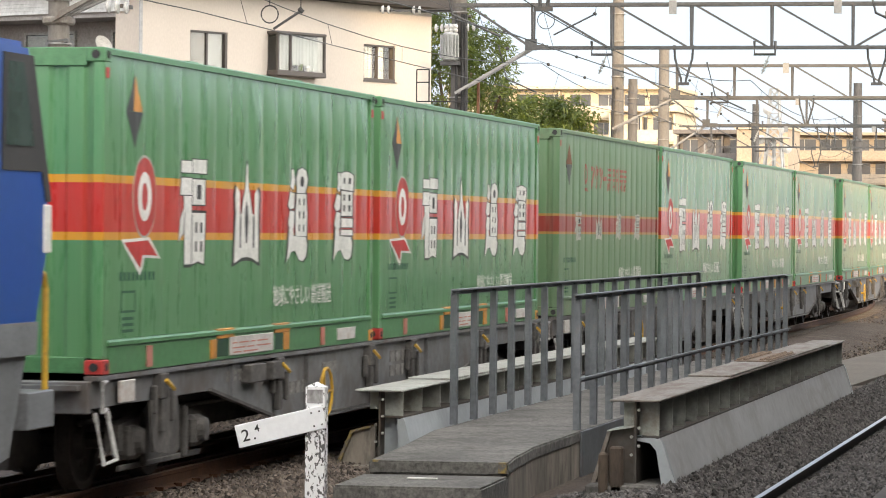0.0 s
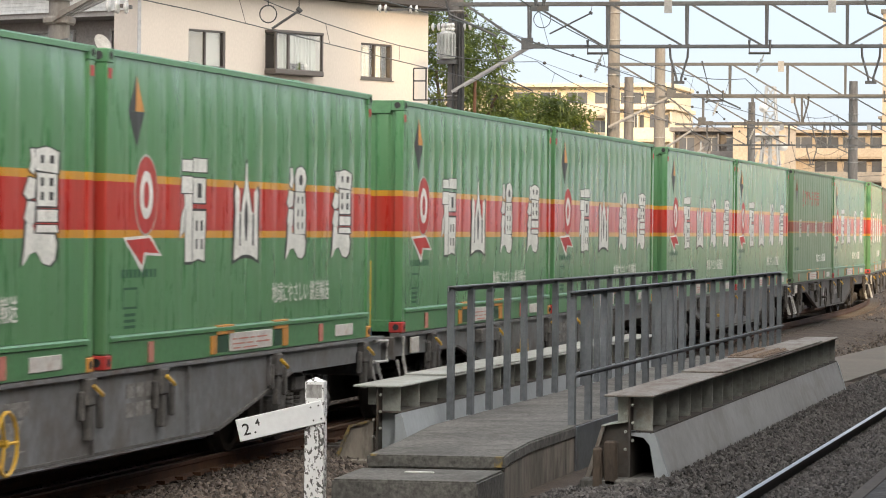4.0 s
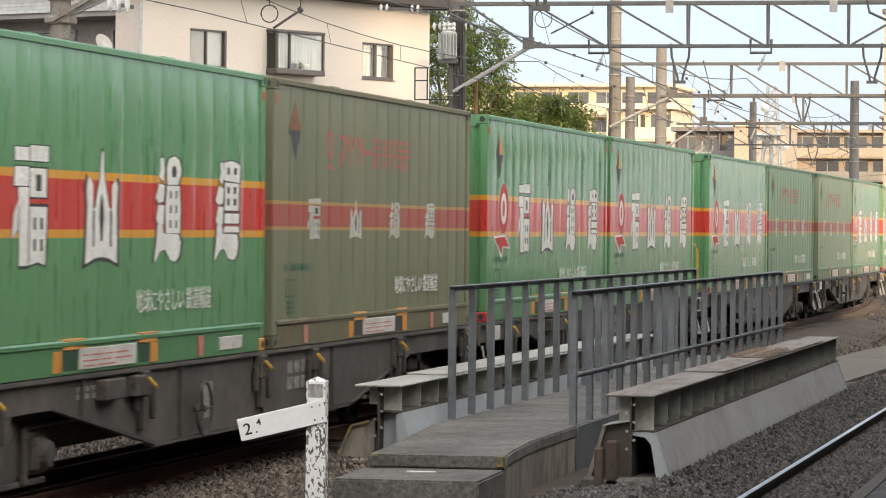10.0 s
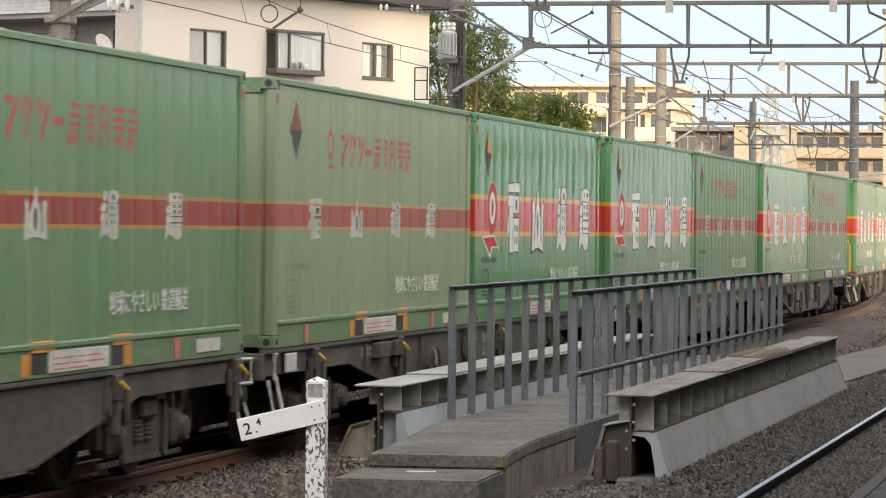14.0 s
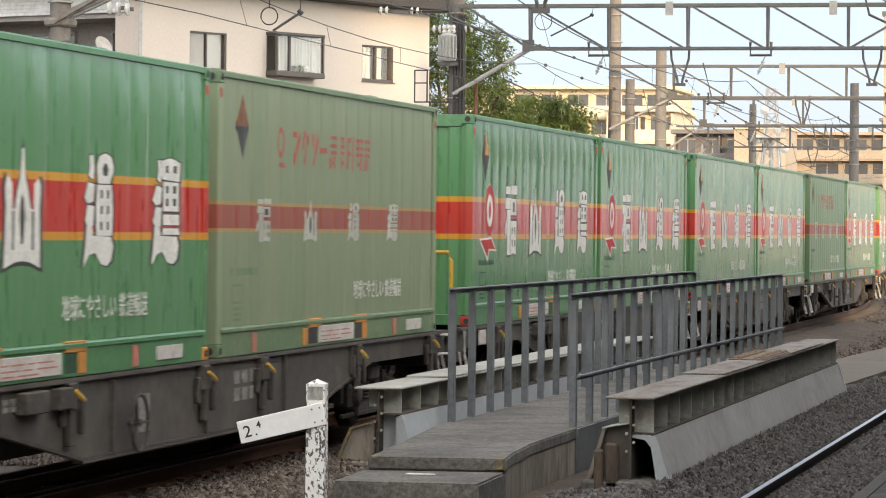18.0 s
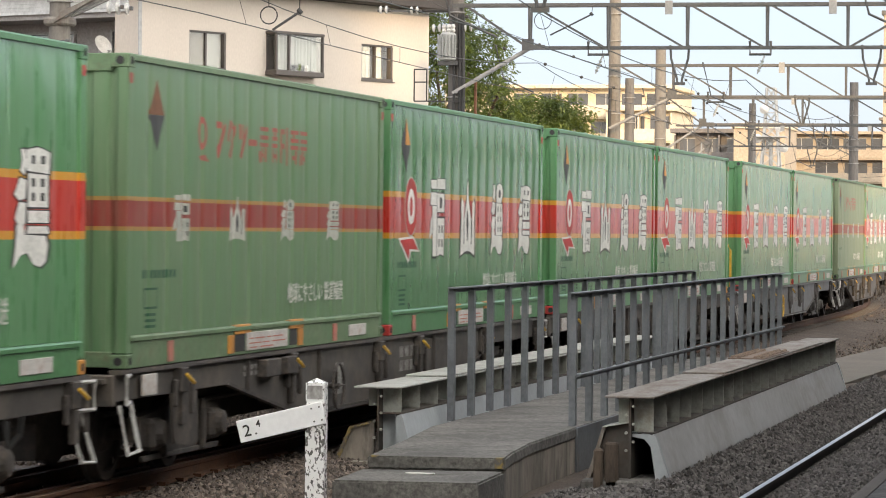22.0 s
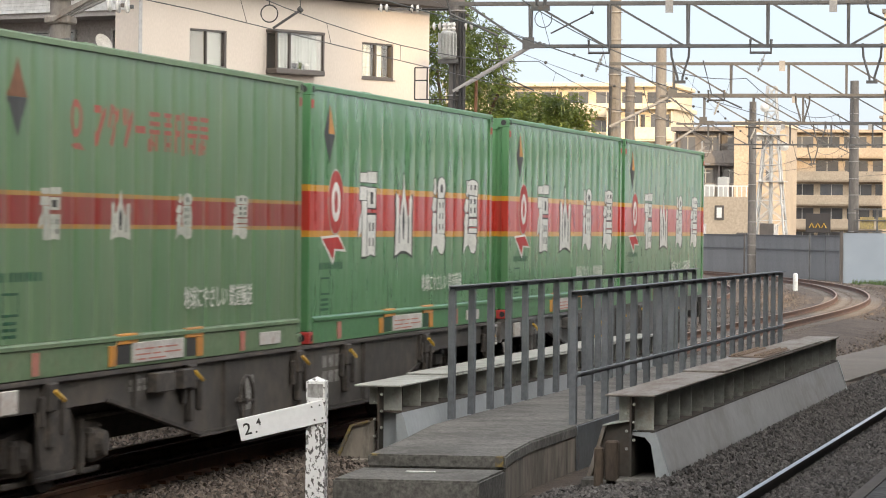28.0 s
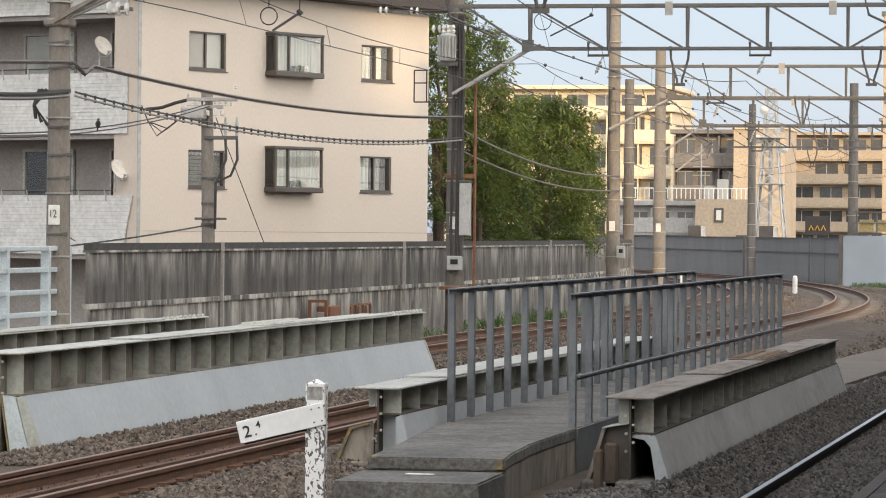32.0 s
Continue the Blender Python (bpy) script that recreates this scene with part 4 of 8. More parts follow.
def rect(x0, z0, x1, z1):
    return [(x0, z0), (x1, z0), (x1, z1), (x0, z1)]


CL, CW, CH = 9.5, 2.49, 2.605
RIBS, SIDE_X0, SIDE_X1 = 17, 0.16, CL - 0.14
RIB_PITCH = (SIDE_X1 - SIDE_X0) / RIBS
# across one bay: place, groove depth, bulge; and up the side: height, groove depth, bulge
BAY = ((0.0, 0.0, 0.0), (0.16, 0.0, 0.35), (0.36, 0.0, 1.0), (0.52, 0.0, 0.45), (0.7, 0.0, 0.8), (0.88, 0.0, 0.05), (0.925, 1.0, 0.0), (0.965, 1.0, 0.0))
RISE = ((0.275, 0.0, 0.0), (0.33, 1.0, 0.1), (0.9, 1.0, 0.3), (1.5, 1.0, 0.55), (1.9, 1.0, 0.95), (2.08, 1.0, 1.0), (2.27, 1.0, 0.72), (2.43, 0.7, 0.3), (CH - 0.055, 0.0, 0.0))
BULGE, GROOVE = 0.0135, {"green": 0.0012, "old": 0.012, "pale": 0.013, "dull": 0.022}
SWELL = [0.35 + 1.2 * random.Random(7 + k).random() for k in range(RIBS)]
SIDE_COLS = [(SIDE_X0 + (k + a) * RIB_PITCH, d, b * SWELL[k]) for k in range(RIBS) for a, d, b in BAY] + [(SIDE_X1, 0.0, 0.0)]


def side_depth(x, z, groove):
    """How far the side lies behind the container's outline at x, z."""
    def between(rows, v):
        if v <= rows[0][0]:
            return rows[0][1:]
        for p, q in zip(rows, rows[1:]):
            if v <= q[0]:
                f = (v - p[0]) / (q[0] - p[0])
                return p[1] + (q[1] - p[1]) * f, p[2] + (q[2] - p[2]) * f
        return rows[-1][1:]
    d, b = between(SIDE_COLS, x)
    k, w = between(RISE, z)
    return 0.02 + groove * d * k - BULGE * b * w


def drape(bm, groove):
    """Lay painted shapes on the ribbed side."""
    xs = [v.co.x for v in bm.verts]
    zs = [v.co.z for v in bm.verts]
    for cuts, lo, hi, axis in (([c[0] for c in SIDE_COLS], min(xs), max(xs), 0), ([c[0] for c in RISE], min(zs), max(zs), 2)):
        for c in cuts:
            if lo + 0.002 < c < hi - 0.002:
                at, no = Vector((0, 0, 0)), Vector((0, 0, 0))
                at[axis], no[axis] = c, 1.0
                bmesh.ops.bisect_plane(bm, geom=bm.verts[:] + bm.edges[:] + bm.faces[:], dist=1e-5, plane_co=at, plane_no=no)
    for v in bm.verts:
        v.co.y += side_depth(v.co.x, v.co.z, groove)


def glyph(kind):
    """Plain white shapes with dark gaps, in a box of 1 by 1."""
    lobes = [[(0.16, 0.8), (0.3, 0.76), (0.36, 0.86), (0.3, 0.98), (0.18, 0.97), (0.22, 0.88)], [(0.02, 0.6), (0.14, 0.55), (0.32, 0.57), (0.36, 0.72), (0.16, 0.74)], [(0.04, 0.4), (0.16, 0.34), (0.32, 0.36), (0.35, 0.53), (0.14, 0.54)], [(0.0, 0.0), (0.2, 0.1), (0.38, 0.12), (0.58, 0.02), (0.76, 0.0), (0.92, 0.05), (0.98, 0.18), (0.9, 0.26), (0.32, 0.27), (0.28, 0.36), (0.1, 0.35), (0.06, 0.16)]]
    if kind == 0:
        white = [rect(0.1, 0.87, 0.46, 0.98), [(0.06, 0.66), (0.46, 0.66), (0.46, 0.82), (0.1, 0.82)], [(0.22, 0.0), (0.46, 0.0), (0.46, 0.65), (0.18, 0.65), (0.22, 0.46)], [(0.0, 0.22), (0.18, 0.3), (0.2, 0.54), (0.06, 0.42)], rect(0.5, 0.87, 1.0, 1.0), [(0.5, 0.57), (0.96, 0.57), (0.96, 0.81), (0.5, 0.81)], [(0.5, 0.0), (0.72, 0.03), (0.94, 0.0), (0.98, 0.49), (0.5, 0.49)]]
        dark = [rect(0.66, 0.62, 0.82, 0.76), rect(0.6, 0.12, 0.67, 0.22), rect(0.8, 0.12, 0.87, 0.22), rect(0.6, 0.3, 0.67, 0.4), rect(0.8, 0.3, 0.87, 0.4)]
    elif kind == 1:
        white = [[(0.0, 0.0), (0.3, 0.05), (0.5, 0.06), (0.7, 0.05), (1.0, 0.0), (0.97, 0.5), (1.0, 0.68), (0.94, 0.75), (0.8, 0.7), (0.8, 0.48), (0.72, 0.5), (0.66, 0.64), (0.58, 0.76), (0.55, 1.0), (0.49, 0.98), (0.45, 0.76), (0.36, 0.64), (0.3, 0.5), (0.22, 0.48), (0.22, 0.7), (0.08, 0.77), (0.03, 0.66), (0.06, 0.5)]]
        dark = [[(0.47, 0.2), (0.53, 0.2), (0.58, 0.42), (0.55, 0.56), (0.5, 0.62), (0.45, 0.56), (0.42, 0.42)], rect(0.22, 0.15, 0.27, 0.47), rect(0.75, 0.15, 0.8, 0.47)]
    elif kind == 2:
        white = [[(0.46, 0.73), (0.86, 0.73), (0.94, 0.8), (0.98, 0.88), (0.9, 0.97), (0.7, 1.0), (0.5, 0.97), (0.42, 0.88), (0.44, 0.8)], [(0.42, 0.27), (0.94, 0.27), (0.96, 0.5), (0.92, 0.72), (0.44, 0.72), (0.4, 0.5)], *lobes]
        dark = [[(0.64, 0.8), (0.76, 0.8), (0.8, 0.86), (0.74, 0.91), (0.66, 0.91), (0.6, 0.86)], *[rect(x, z, x + 0.07, z + 0.075) for x in (0.54, 0.76) for z in (0.32, 0.46, 0.6)]]
    else:
        white = [[(0.36, 0.8), (0.98, 0.78), (1.0, 0.96), (0.66, 1.0), (0.34, 0.97)], [(0.4, 0.5), (0.96, 0.5), (0.96, 0.77), (0.4, 0.78)], [(0.4, 0.37), (0.98, 0.37), (0.98, 0.47), (0.4, 0.47)], [(0.36, 0.28), (1.0, 0.28), (0.96, 0.34), (0.4, 0.34)], *lobes]
        dark = [*[rect(x, z, x + 0.09, z + 0.07) for x in (0.5, 0.74) for z in (0.86, 0.67, 0.55)]]
    return white, dark


def painted_sign(name, kind, x0, x1, z0, z1, parent, edge, groove):
    white, dark = glyph(kind)

    def fit(sh, grow=0.0):
        cx = sum(p[0] for p in sh) / len(sh)
        cz = sum(p[1] for p in sh) / len(sh)
        out = []
        for x, z in sh:
            x = cx + (x - cx) * (1 + grow) + math.copysign(grow * 0.08, x - cx)
            z = cz + (z - cz) * (1 + grow * 0.5) + math.copysign(grow * 0.05, z - cz)
            out.append((x0 + (x1 - x0) * x, z0 + (z1 - z0) * z))
        return out
    bm = bmesh.new()
    for sh in white:
        mark(bm, fit(sh), -0.0036)
    drape(bm, groove)
    sign = part(name, bm, M["white"] if edge else M["white_fade"], parent, "white painted shapes with black edges" if edge else "small faded white painted shape")
    bm = bmesh.new()
    if edge:
        for sh in white:
            mark(bm, fit(sh, 0.13), -0.0016)
    for sh in dark:
        mark(bm, fit(sh), -0.0056)
    if len(bm.verts):
        drape(bm, groove)
        part("sign_edge", bm, M["black"], sign, "black outline")
    else:
        bm.free()
    return sign


def container(style):
    """A 31-foot freight container: x runs back from its leading end, y = 0 is the side that is seen, z = 0 its underside."""
    old = style != "green"
    paint = {"green": M["green_new"], "old": M["green_old"], "pale": M["green_pale"], "dull": M["green_dull"]}[style]
    plain = {"green": M["green_plain"], "dull": M["dull_plain"]}.get(style, M["pale_plain"])
    words = {"green": "green corrugated freight container with red and yellow band", "old": "faded green freight container with thin red band", "pale": "pale faded green freight container with thin red band", "dull": "dirty olive freight container with dark ribs and thin red band"}[style]
    c = thing("freight_container", words, "container", group="freight containers on the train")
    # ribbed sides
    groove = GROOVE[style]
    for y, out in ((0.0, -1), (CW, 1)):
        bm = bmesh.new()
        grid = [[bm.verts.new((x, y - out * (0.02 + groove * d * k - BULGE * b * w), z)) for z, k, w in RISE] for x, d, b in SIDE_COLS]
        for p, q in zip(grid, grid[1:]):
            for k in range(len(RISE) - 1):
                bm.faces.new((p[k], q[k], q[k + 1], p[k + 1]) if out < 0 else (p[k], p[k + 1], q[k + 1], q[k]))
        for e in bm.edges:
            if len(e.link_faces) == 2 and e.calc_face_angle(0) > 0.16:
                e.smooth = False
        part("side_panel", bm, paint, c, smooth=True)
        part("bottom_rail", bevel_box((0.17, min(y, y - out * 0.07), 0.0), (CL - 0.17, max(y, y - out * 0.07), 0.225), 0.006), plain, c)
        bm = bmesh.new()
        prism(bm, [(y - out * 0.05, 0.226), (y + out * 0.016, 0.226), (y + out * 0.016, 0.256), (y + out * 0.004, 0.27), (y - out * 0.05, 0.274)], "x", 0.12, CL - 0.12)
        part("sill_lip", bm, plain, c)
        bm = bmesh.new()
        prism(bm, [(y - out * 0.06, CH - 0.055), (y + out * 0.004, CH - 0.055), (y + out * 0.004, CH - 0.012), (y - out * 0.006, CH), (y - out * 0.06, CH)], "x", 0.12, CL - 0.12)
        part("top_rail", bm, plain, c)
    for x in (2.6, 6.3):
        part("roof_lug", bevel_box((x, 0.05, CH - 0.01), (x + 0.3, 0.12, CH + 0.018), 0.006), plain, c)
    # ends
    for x, out in ((0.0, -1), (CL, 1)):
        bm = bmesh.new()
        x_in, x_out = x - out * 0.05, x - out * 0.022
        outline = [(x_in, 0.1)]
        for k in range(8):
            yy = 0.1 + (CW - 0.2) * (k + 0.5) / 8
            outline += [(x_in, yy - 0.09), (x_out, yy - 0.06), (x_out, yy + 0.06), (x_in, yy + 0.09)]
        outline += [(x_in, CW - 0.1), (x - out * 0.09, CW - 0.1), (x - out * 0.09, 0.1)]
        prism(bm, outline, "z", 0.13, CH - 0.1)
        part("end_panel", bm, paint, c)
        if out < 0:
            part("end_header", bevel_box((0.004, 0.145, CH - 0.15), (0.09, CW - 0.13, CH - 0.002), 0.006), plain, c)
            part("end_sill", bevel_box((0.004, 0.145, 0.01), (0.09, CW - 0.13, 0.14), 0.006), plain, c)
    part("roof", boxes(((0.1, 0.06, CH - 0.06), (CL - 0.1, CW - 0.06, CH - 0.012))), plain, c)
    part("floor", boxes(((0.1, 0.07, 0.05), (CL - 0.1, CW - 0.07, 0.13))), M["rubber"], c)
    # posts and castings
    for x in (0.0, CL - 0.16):
        for y in (0.0, CW - 0.1):
            part("corner_post", bevel_box((x, y, 0.12), (x + 0.16, y + 0.1, CH - 0.11), 0.01), paint, c)
            for z in (0.0, CH - 0.118):
                low_front = z == 0.0 and y == 0.0
                bm = bevel_box((x - 0.008, y - 0.006 if y == 0 else y - 0.02, z), (x + 0.17, y + 0.15 if y == 0 else y + 0.106, z + 0.118), 0.008)
                lead = low_front and not old
                casting = part("corner_casting", bm, (M["red"] if x == 0.0 else M["orange"]) if lead else plain, c, ("red corner casting" if x == 0.0 else "orange corner casting") if lead else "")
                if y:
                    continue
                # solid black discs paint the shade of the casting's holes
                bm = bmesh.new()
                lathe(bm, [(-0.012, 0.034), (-0.004, 0.034)], (x + 0.085, y if y == 0 else CW + 0.02, z + 0.06), "y", 10)
                part("casting_hole", bm, M["rubber"], casting)
                if x == 0.0:
                    bm = bmesh.new()
                    lathe(bm, [(-0.013, 0.036), (0.0, 0.036)], (-0.003, y + 0.07 if y == 0 else y + 0.04, z + 0.06), "x", 10)
                    part("casting_hole", bm, M["rubber"], casting)
    for x in (0.03, CL - 0.13):
        part("corner_tag", bevel_box((x, -0.006, CH - 0.245), (x + 0.09, -0.001, CH - 0.16), 0.002), M["red"] if style == "green" else M["red_fade"], c, "small red tag")
    # fork pockets and plates along the lower rail
    for x in (3.37, 5.38):
        part("fork_pocket", bevel_box((x, -0.012, 0.19), (x + 0.56, 0.03, 0.28), 0.006), M["orange"], c, "orange fork-pocket plate")
        for xx in ((x - 0.22, x + 0.36)[x > 4], ):
            part("fork_tag", bevel_box((xx, -0.01, 0.02), (xx + 0.2, 0.03, 0.19), 0.004), M["orange"], c, "orange tag under the fork pocket")
    # no hollow here: dark plates paint the pockets' inner shade
    for x in (3.37, 5.42):
        part("fork_opening", bevel_box((x, -0.003, 0.03), (x + (0.38 if x < 4 else 0.3), 0.02, 0.19), 0.004), M["green_shade"] if style == "green" else M["rubber"], c, "dark plate for the shade inside the fork pocket")
    plate = part("rail_plate", bevel_box((3.78, -0.014, 0.03), (5.3, -0.001, 0.2), 0.004), M["plate"], c, "white plate with red faded writing")
    bm = bmesh.new()
    for z, spans in ((0.135, ((3.86, 4.02), (4.08, 4.42), (4.5, 4.66), (4.72, 5.1))), (0.09, ((3.86, 4.3), (4.36, 4.6), (4.7, 5.2))), (0.05, ((3.9, 4.16), (4.24, 4.74)))):
        for a, b in spans:
            mark(bm, rect(a, z, b, z + 0.013), -0.0158)
    tagged(part("plate_writing", bm, M["pink"], plate), "red bars of faded writing", kind="stuff")
    part("small_plate", bevel_box((7.9, -0.012, 0.05), (8.67, -0.001, 0.17), 0.004), M["plate"], c, "pale blank plate")
    for x in (1.2, 7.2):
        part("pink_tag", bevel_box((x, -0.012, 0.02), (x + 0.16, -0.001, 0.2), 0.003), M["pink"], c, "pale red tag")
    # painted markings on the side
    def paint_on(name, shapes, y, mat, owner, label):
        bm = bmesh.new()
        for sh in shapes:
            mark(bm, sh, y)
        drape(bm, groove)
        return part(name, bm, mat, owner, label)

    def oval(x, z, a, b, n=24):
        return [(x + a * math.cos(i * math.tau / n), z + b * math.sin(i * math.tau / n)) for i in range(n)]
    paint_on("lower_diamond", [[(0.66, 2.12), (1.1, 2.12), (0.88, 1.82)]], -0.0016, M["black"], c, "black lower half of a diamond mark")
    paint_on("diamond_flank", [[(0.66, 2.122), (0.84, 2.122), (0.88, 2.42)]], -0.0016, M["black"] if style == "green" else M["rust"], c, "dark flank of a diamond mark")
    paint_on("upper_diamond", [[(0.842, 2.122), (1.1, 2.122), (0.88, 2.42)]], -0.0016, M["orange"] if style == "green" else M["rust"], c, "orange part of a diamond mark")
    if not old:
        emblem = paint_on("emblem_rim", [oval(1.175, 1.43, 0.335, 0.345, 30)], -0.0016, M["white_fade"], c, "pale rim of a round emblem")
        paint_on("emblem_disc", [oval(1.175, 1.43, 0.315, 0.325, 30)], -0.0034, M["red"], emblem, "red disc of a round emblem")
        paint_on("emblem_ring", [oval(1.175, 1.43, 0.19, 0.205)], -0.0052, M["white"], emblem, "white inner ring")
        paint_on("emblem_core", [oval(1.175, 1.43, 0.085, 0.115, 20)], -0.007, M["red"], emblem, "red centre")
        paint_on("emblem_arrow_edge", [[(0.53, 1.075), (1.32, 1.095), (1.66, 0.915), (1.2, 0.925), (1.08, 0.775)]], -0.0016, M["white"], emblem, "white edge of the arrow")
        paint_on("emblem_arrow", [[(0.62, 1.05), (1.29, 1.07), (1.56, 0.94), (1.13, 0.95), (1.07, 0.84)]], -0.0034, M["red"], emblem, "red arrow below the emblem")
        for k, (a, b) in enumerate(((2.19, 3.03), (3.99, 4.83), (5.9, 6.72), (7.79, 8.62))):
            painted_sign("painted_shape", k, a, b, 0.86, 1.77, c, True, groove)
    else:
        for k, (a, b) in enumerate(((1.38, 1.93), (3.22, 3.77), (5.1, 5.65), (6.95, 7.5))):
            painted_sign("painted_shape", k, a, b, 1.05, 1.46, c, False, groove)
        faded = M["red_fade"]
        disc = paint_on("red_disc", [oval(2.3, 2.01, 0.15, 0.15, 20), [(2.16, 1.8), (2.4, 1.82), (2.5, 1.76), (2.26, 1.77)]], -0.0016, faded, c, "small red painted disc with a tail")
        paint_on("disc_core", [oval(2.3, 2.01, 0.085, 0.09, 16)], -0.0034, paint, disc, "bare centre of the disc")
        # the red signs: slanted strokes first, then upright blocks of bars
        for k in range(9):
            a, w, z0, z1 = 2.76 + k * 0.385, 0.29, 1.8, 2.13
            slant = [(a + w, z1), (a + w, z1 - 0.07), (a + 0.1, z0), (a + 0.03, z0 + 0.03), (a + w - 0.09, z1 - 0.07)]
            if k == 0:
                shapes = [slant, rect(a, z1 - 0.06, a + w - 0.1, z1)]
            elif k == 1:
                shapes = [slant, rect(a + 0.12, z1 - 0.055, a + w - 0.1, z1), [(a + 0.12, z1 + 0.02), (a + 0.06, z1 + 0.02), (a - 0.02, z1 - 0.17), (a + 0.04, z1 - 0.17)], rect(a + 0.1, z1 - 0.19, a + 0.2, z1 - 0.15)]
            elif k == 2:
                shapes = [slant, [(a, z1), (a + 0.06, z1), (a + 0.08, z1 - 0.14), (a + 0.03, z1 - 0.14)], [(a + 0.11, z1), (a + 0.16, z1), (a + 0.17, z1 - 0.13), (a + 0.13, z1 - 0.13)]]
            elif k == 3:
                shapes = [rect(a + 0.02, 1.94, a + w - 0.02, 2.0)]
            elif k == 6:
                shapes = [rect(a, z0, a + 0.05, z1), rect(a + 0.05, z1 - 0.05, a + 0.14, z1), rect(a + 0.05, z0 + 0.14, a + 0.14, z0 + 0.19), rect(a + 0.21, z0 - 0.02, a + 0.27, z1 + 0.02)]
            else:
                shapes = [rect(a, z, a + w, z + 0.04) for z in (z0 + 0.14, z0 + 0.21, z0 + 0.29)]
                shapes += [rect(a + 0.05, z0, a + 0.1, z0 + 0.13), rect(a + w - 0.1, z0, a + w - 0.05, z0 + 0.13), rect(a + 0.11, z0 + 0.04, a + w - 0.11, z0 + 0.08)]
                shapes += [rect(a + 0.12, z0 + 0.255, a + 0.17, z0 + 0.285)] if k % 2 else [rect(a - 0.03, z0 - 0.01, a + 0.03, z0 + 0.1)]
            paint_on("red_sign", shapes, -0.0016, faded, c, "faded red painted sign")
    # small grey number bars and the slogan
    bm = bmesh.new()
    for k in range(9):
        mark(bm, rect(0.5 + k * 0.115, 0.74, 0.57 + k * 0.115, 0.81), -0.0016)
    for z in (0.64, 0.48):
        mark(bm, rect(0.55, z, 0.95, z + 0.02), -0.0016)
    for x in (0.55, 0.93):
        mark(bm, rect(x, 0.502, x + 0.02, 0.638), -0.0016)
    for z in (0.42, 0.37, 0.32):
        mark(bm, rect(0.58, z, 0.9, z + 0.025), -0.0016)
    drape(bm, groove)
    tagged(part("stencil_writing", bm, M["pale_plain"] if style == "pale" else M["green_dark"], c), "small dark bars of writing", kind="stuff")
    me = SLOGAN
    k = new("slogan", me)
    k.parent = c
    k["label"] = "white painted slogan"
    k.matrix_basis = Matrix(((1, 0, 0, 5.35), (0, 0, 1, 0.0035), (0, 1, 0, 0.44), (0, 0, 0, 1)))
    return c


def text_mesh(body, width, height):
    c = bpy.data.curves.new("slogan", "FONT")
    c.body, c.size, c.extrude, c.resolution_u = body, 0.2, 0.001, 2
    o = bpy.data.objects.new("slogan", c)
    me = bpy.data.meshes.new_from_object(o)
    bpy.data.objects.remove(o)
    co = np.array([v.co[:] for v in me.vertices])
    lo, hi = co.min(0), co.max(0)
    for v in me.vertices:
        v.co.x = (v.co.x - lo[0]) / (hi[0] - lo[0]) * width
        v.co.y = (v.co.y - lo[1]) / (hi[1] - lo[1]) * height
    me.materials.clear()
    me.materials.append(M["white"])
    return me


SLOGAN = text_mesh("地球にやさしい 鉄道輸送", 2.3, 0.2)


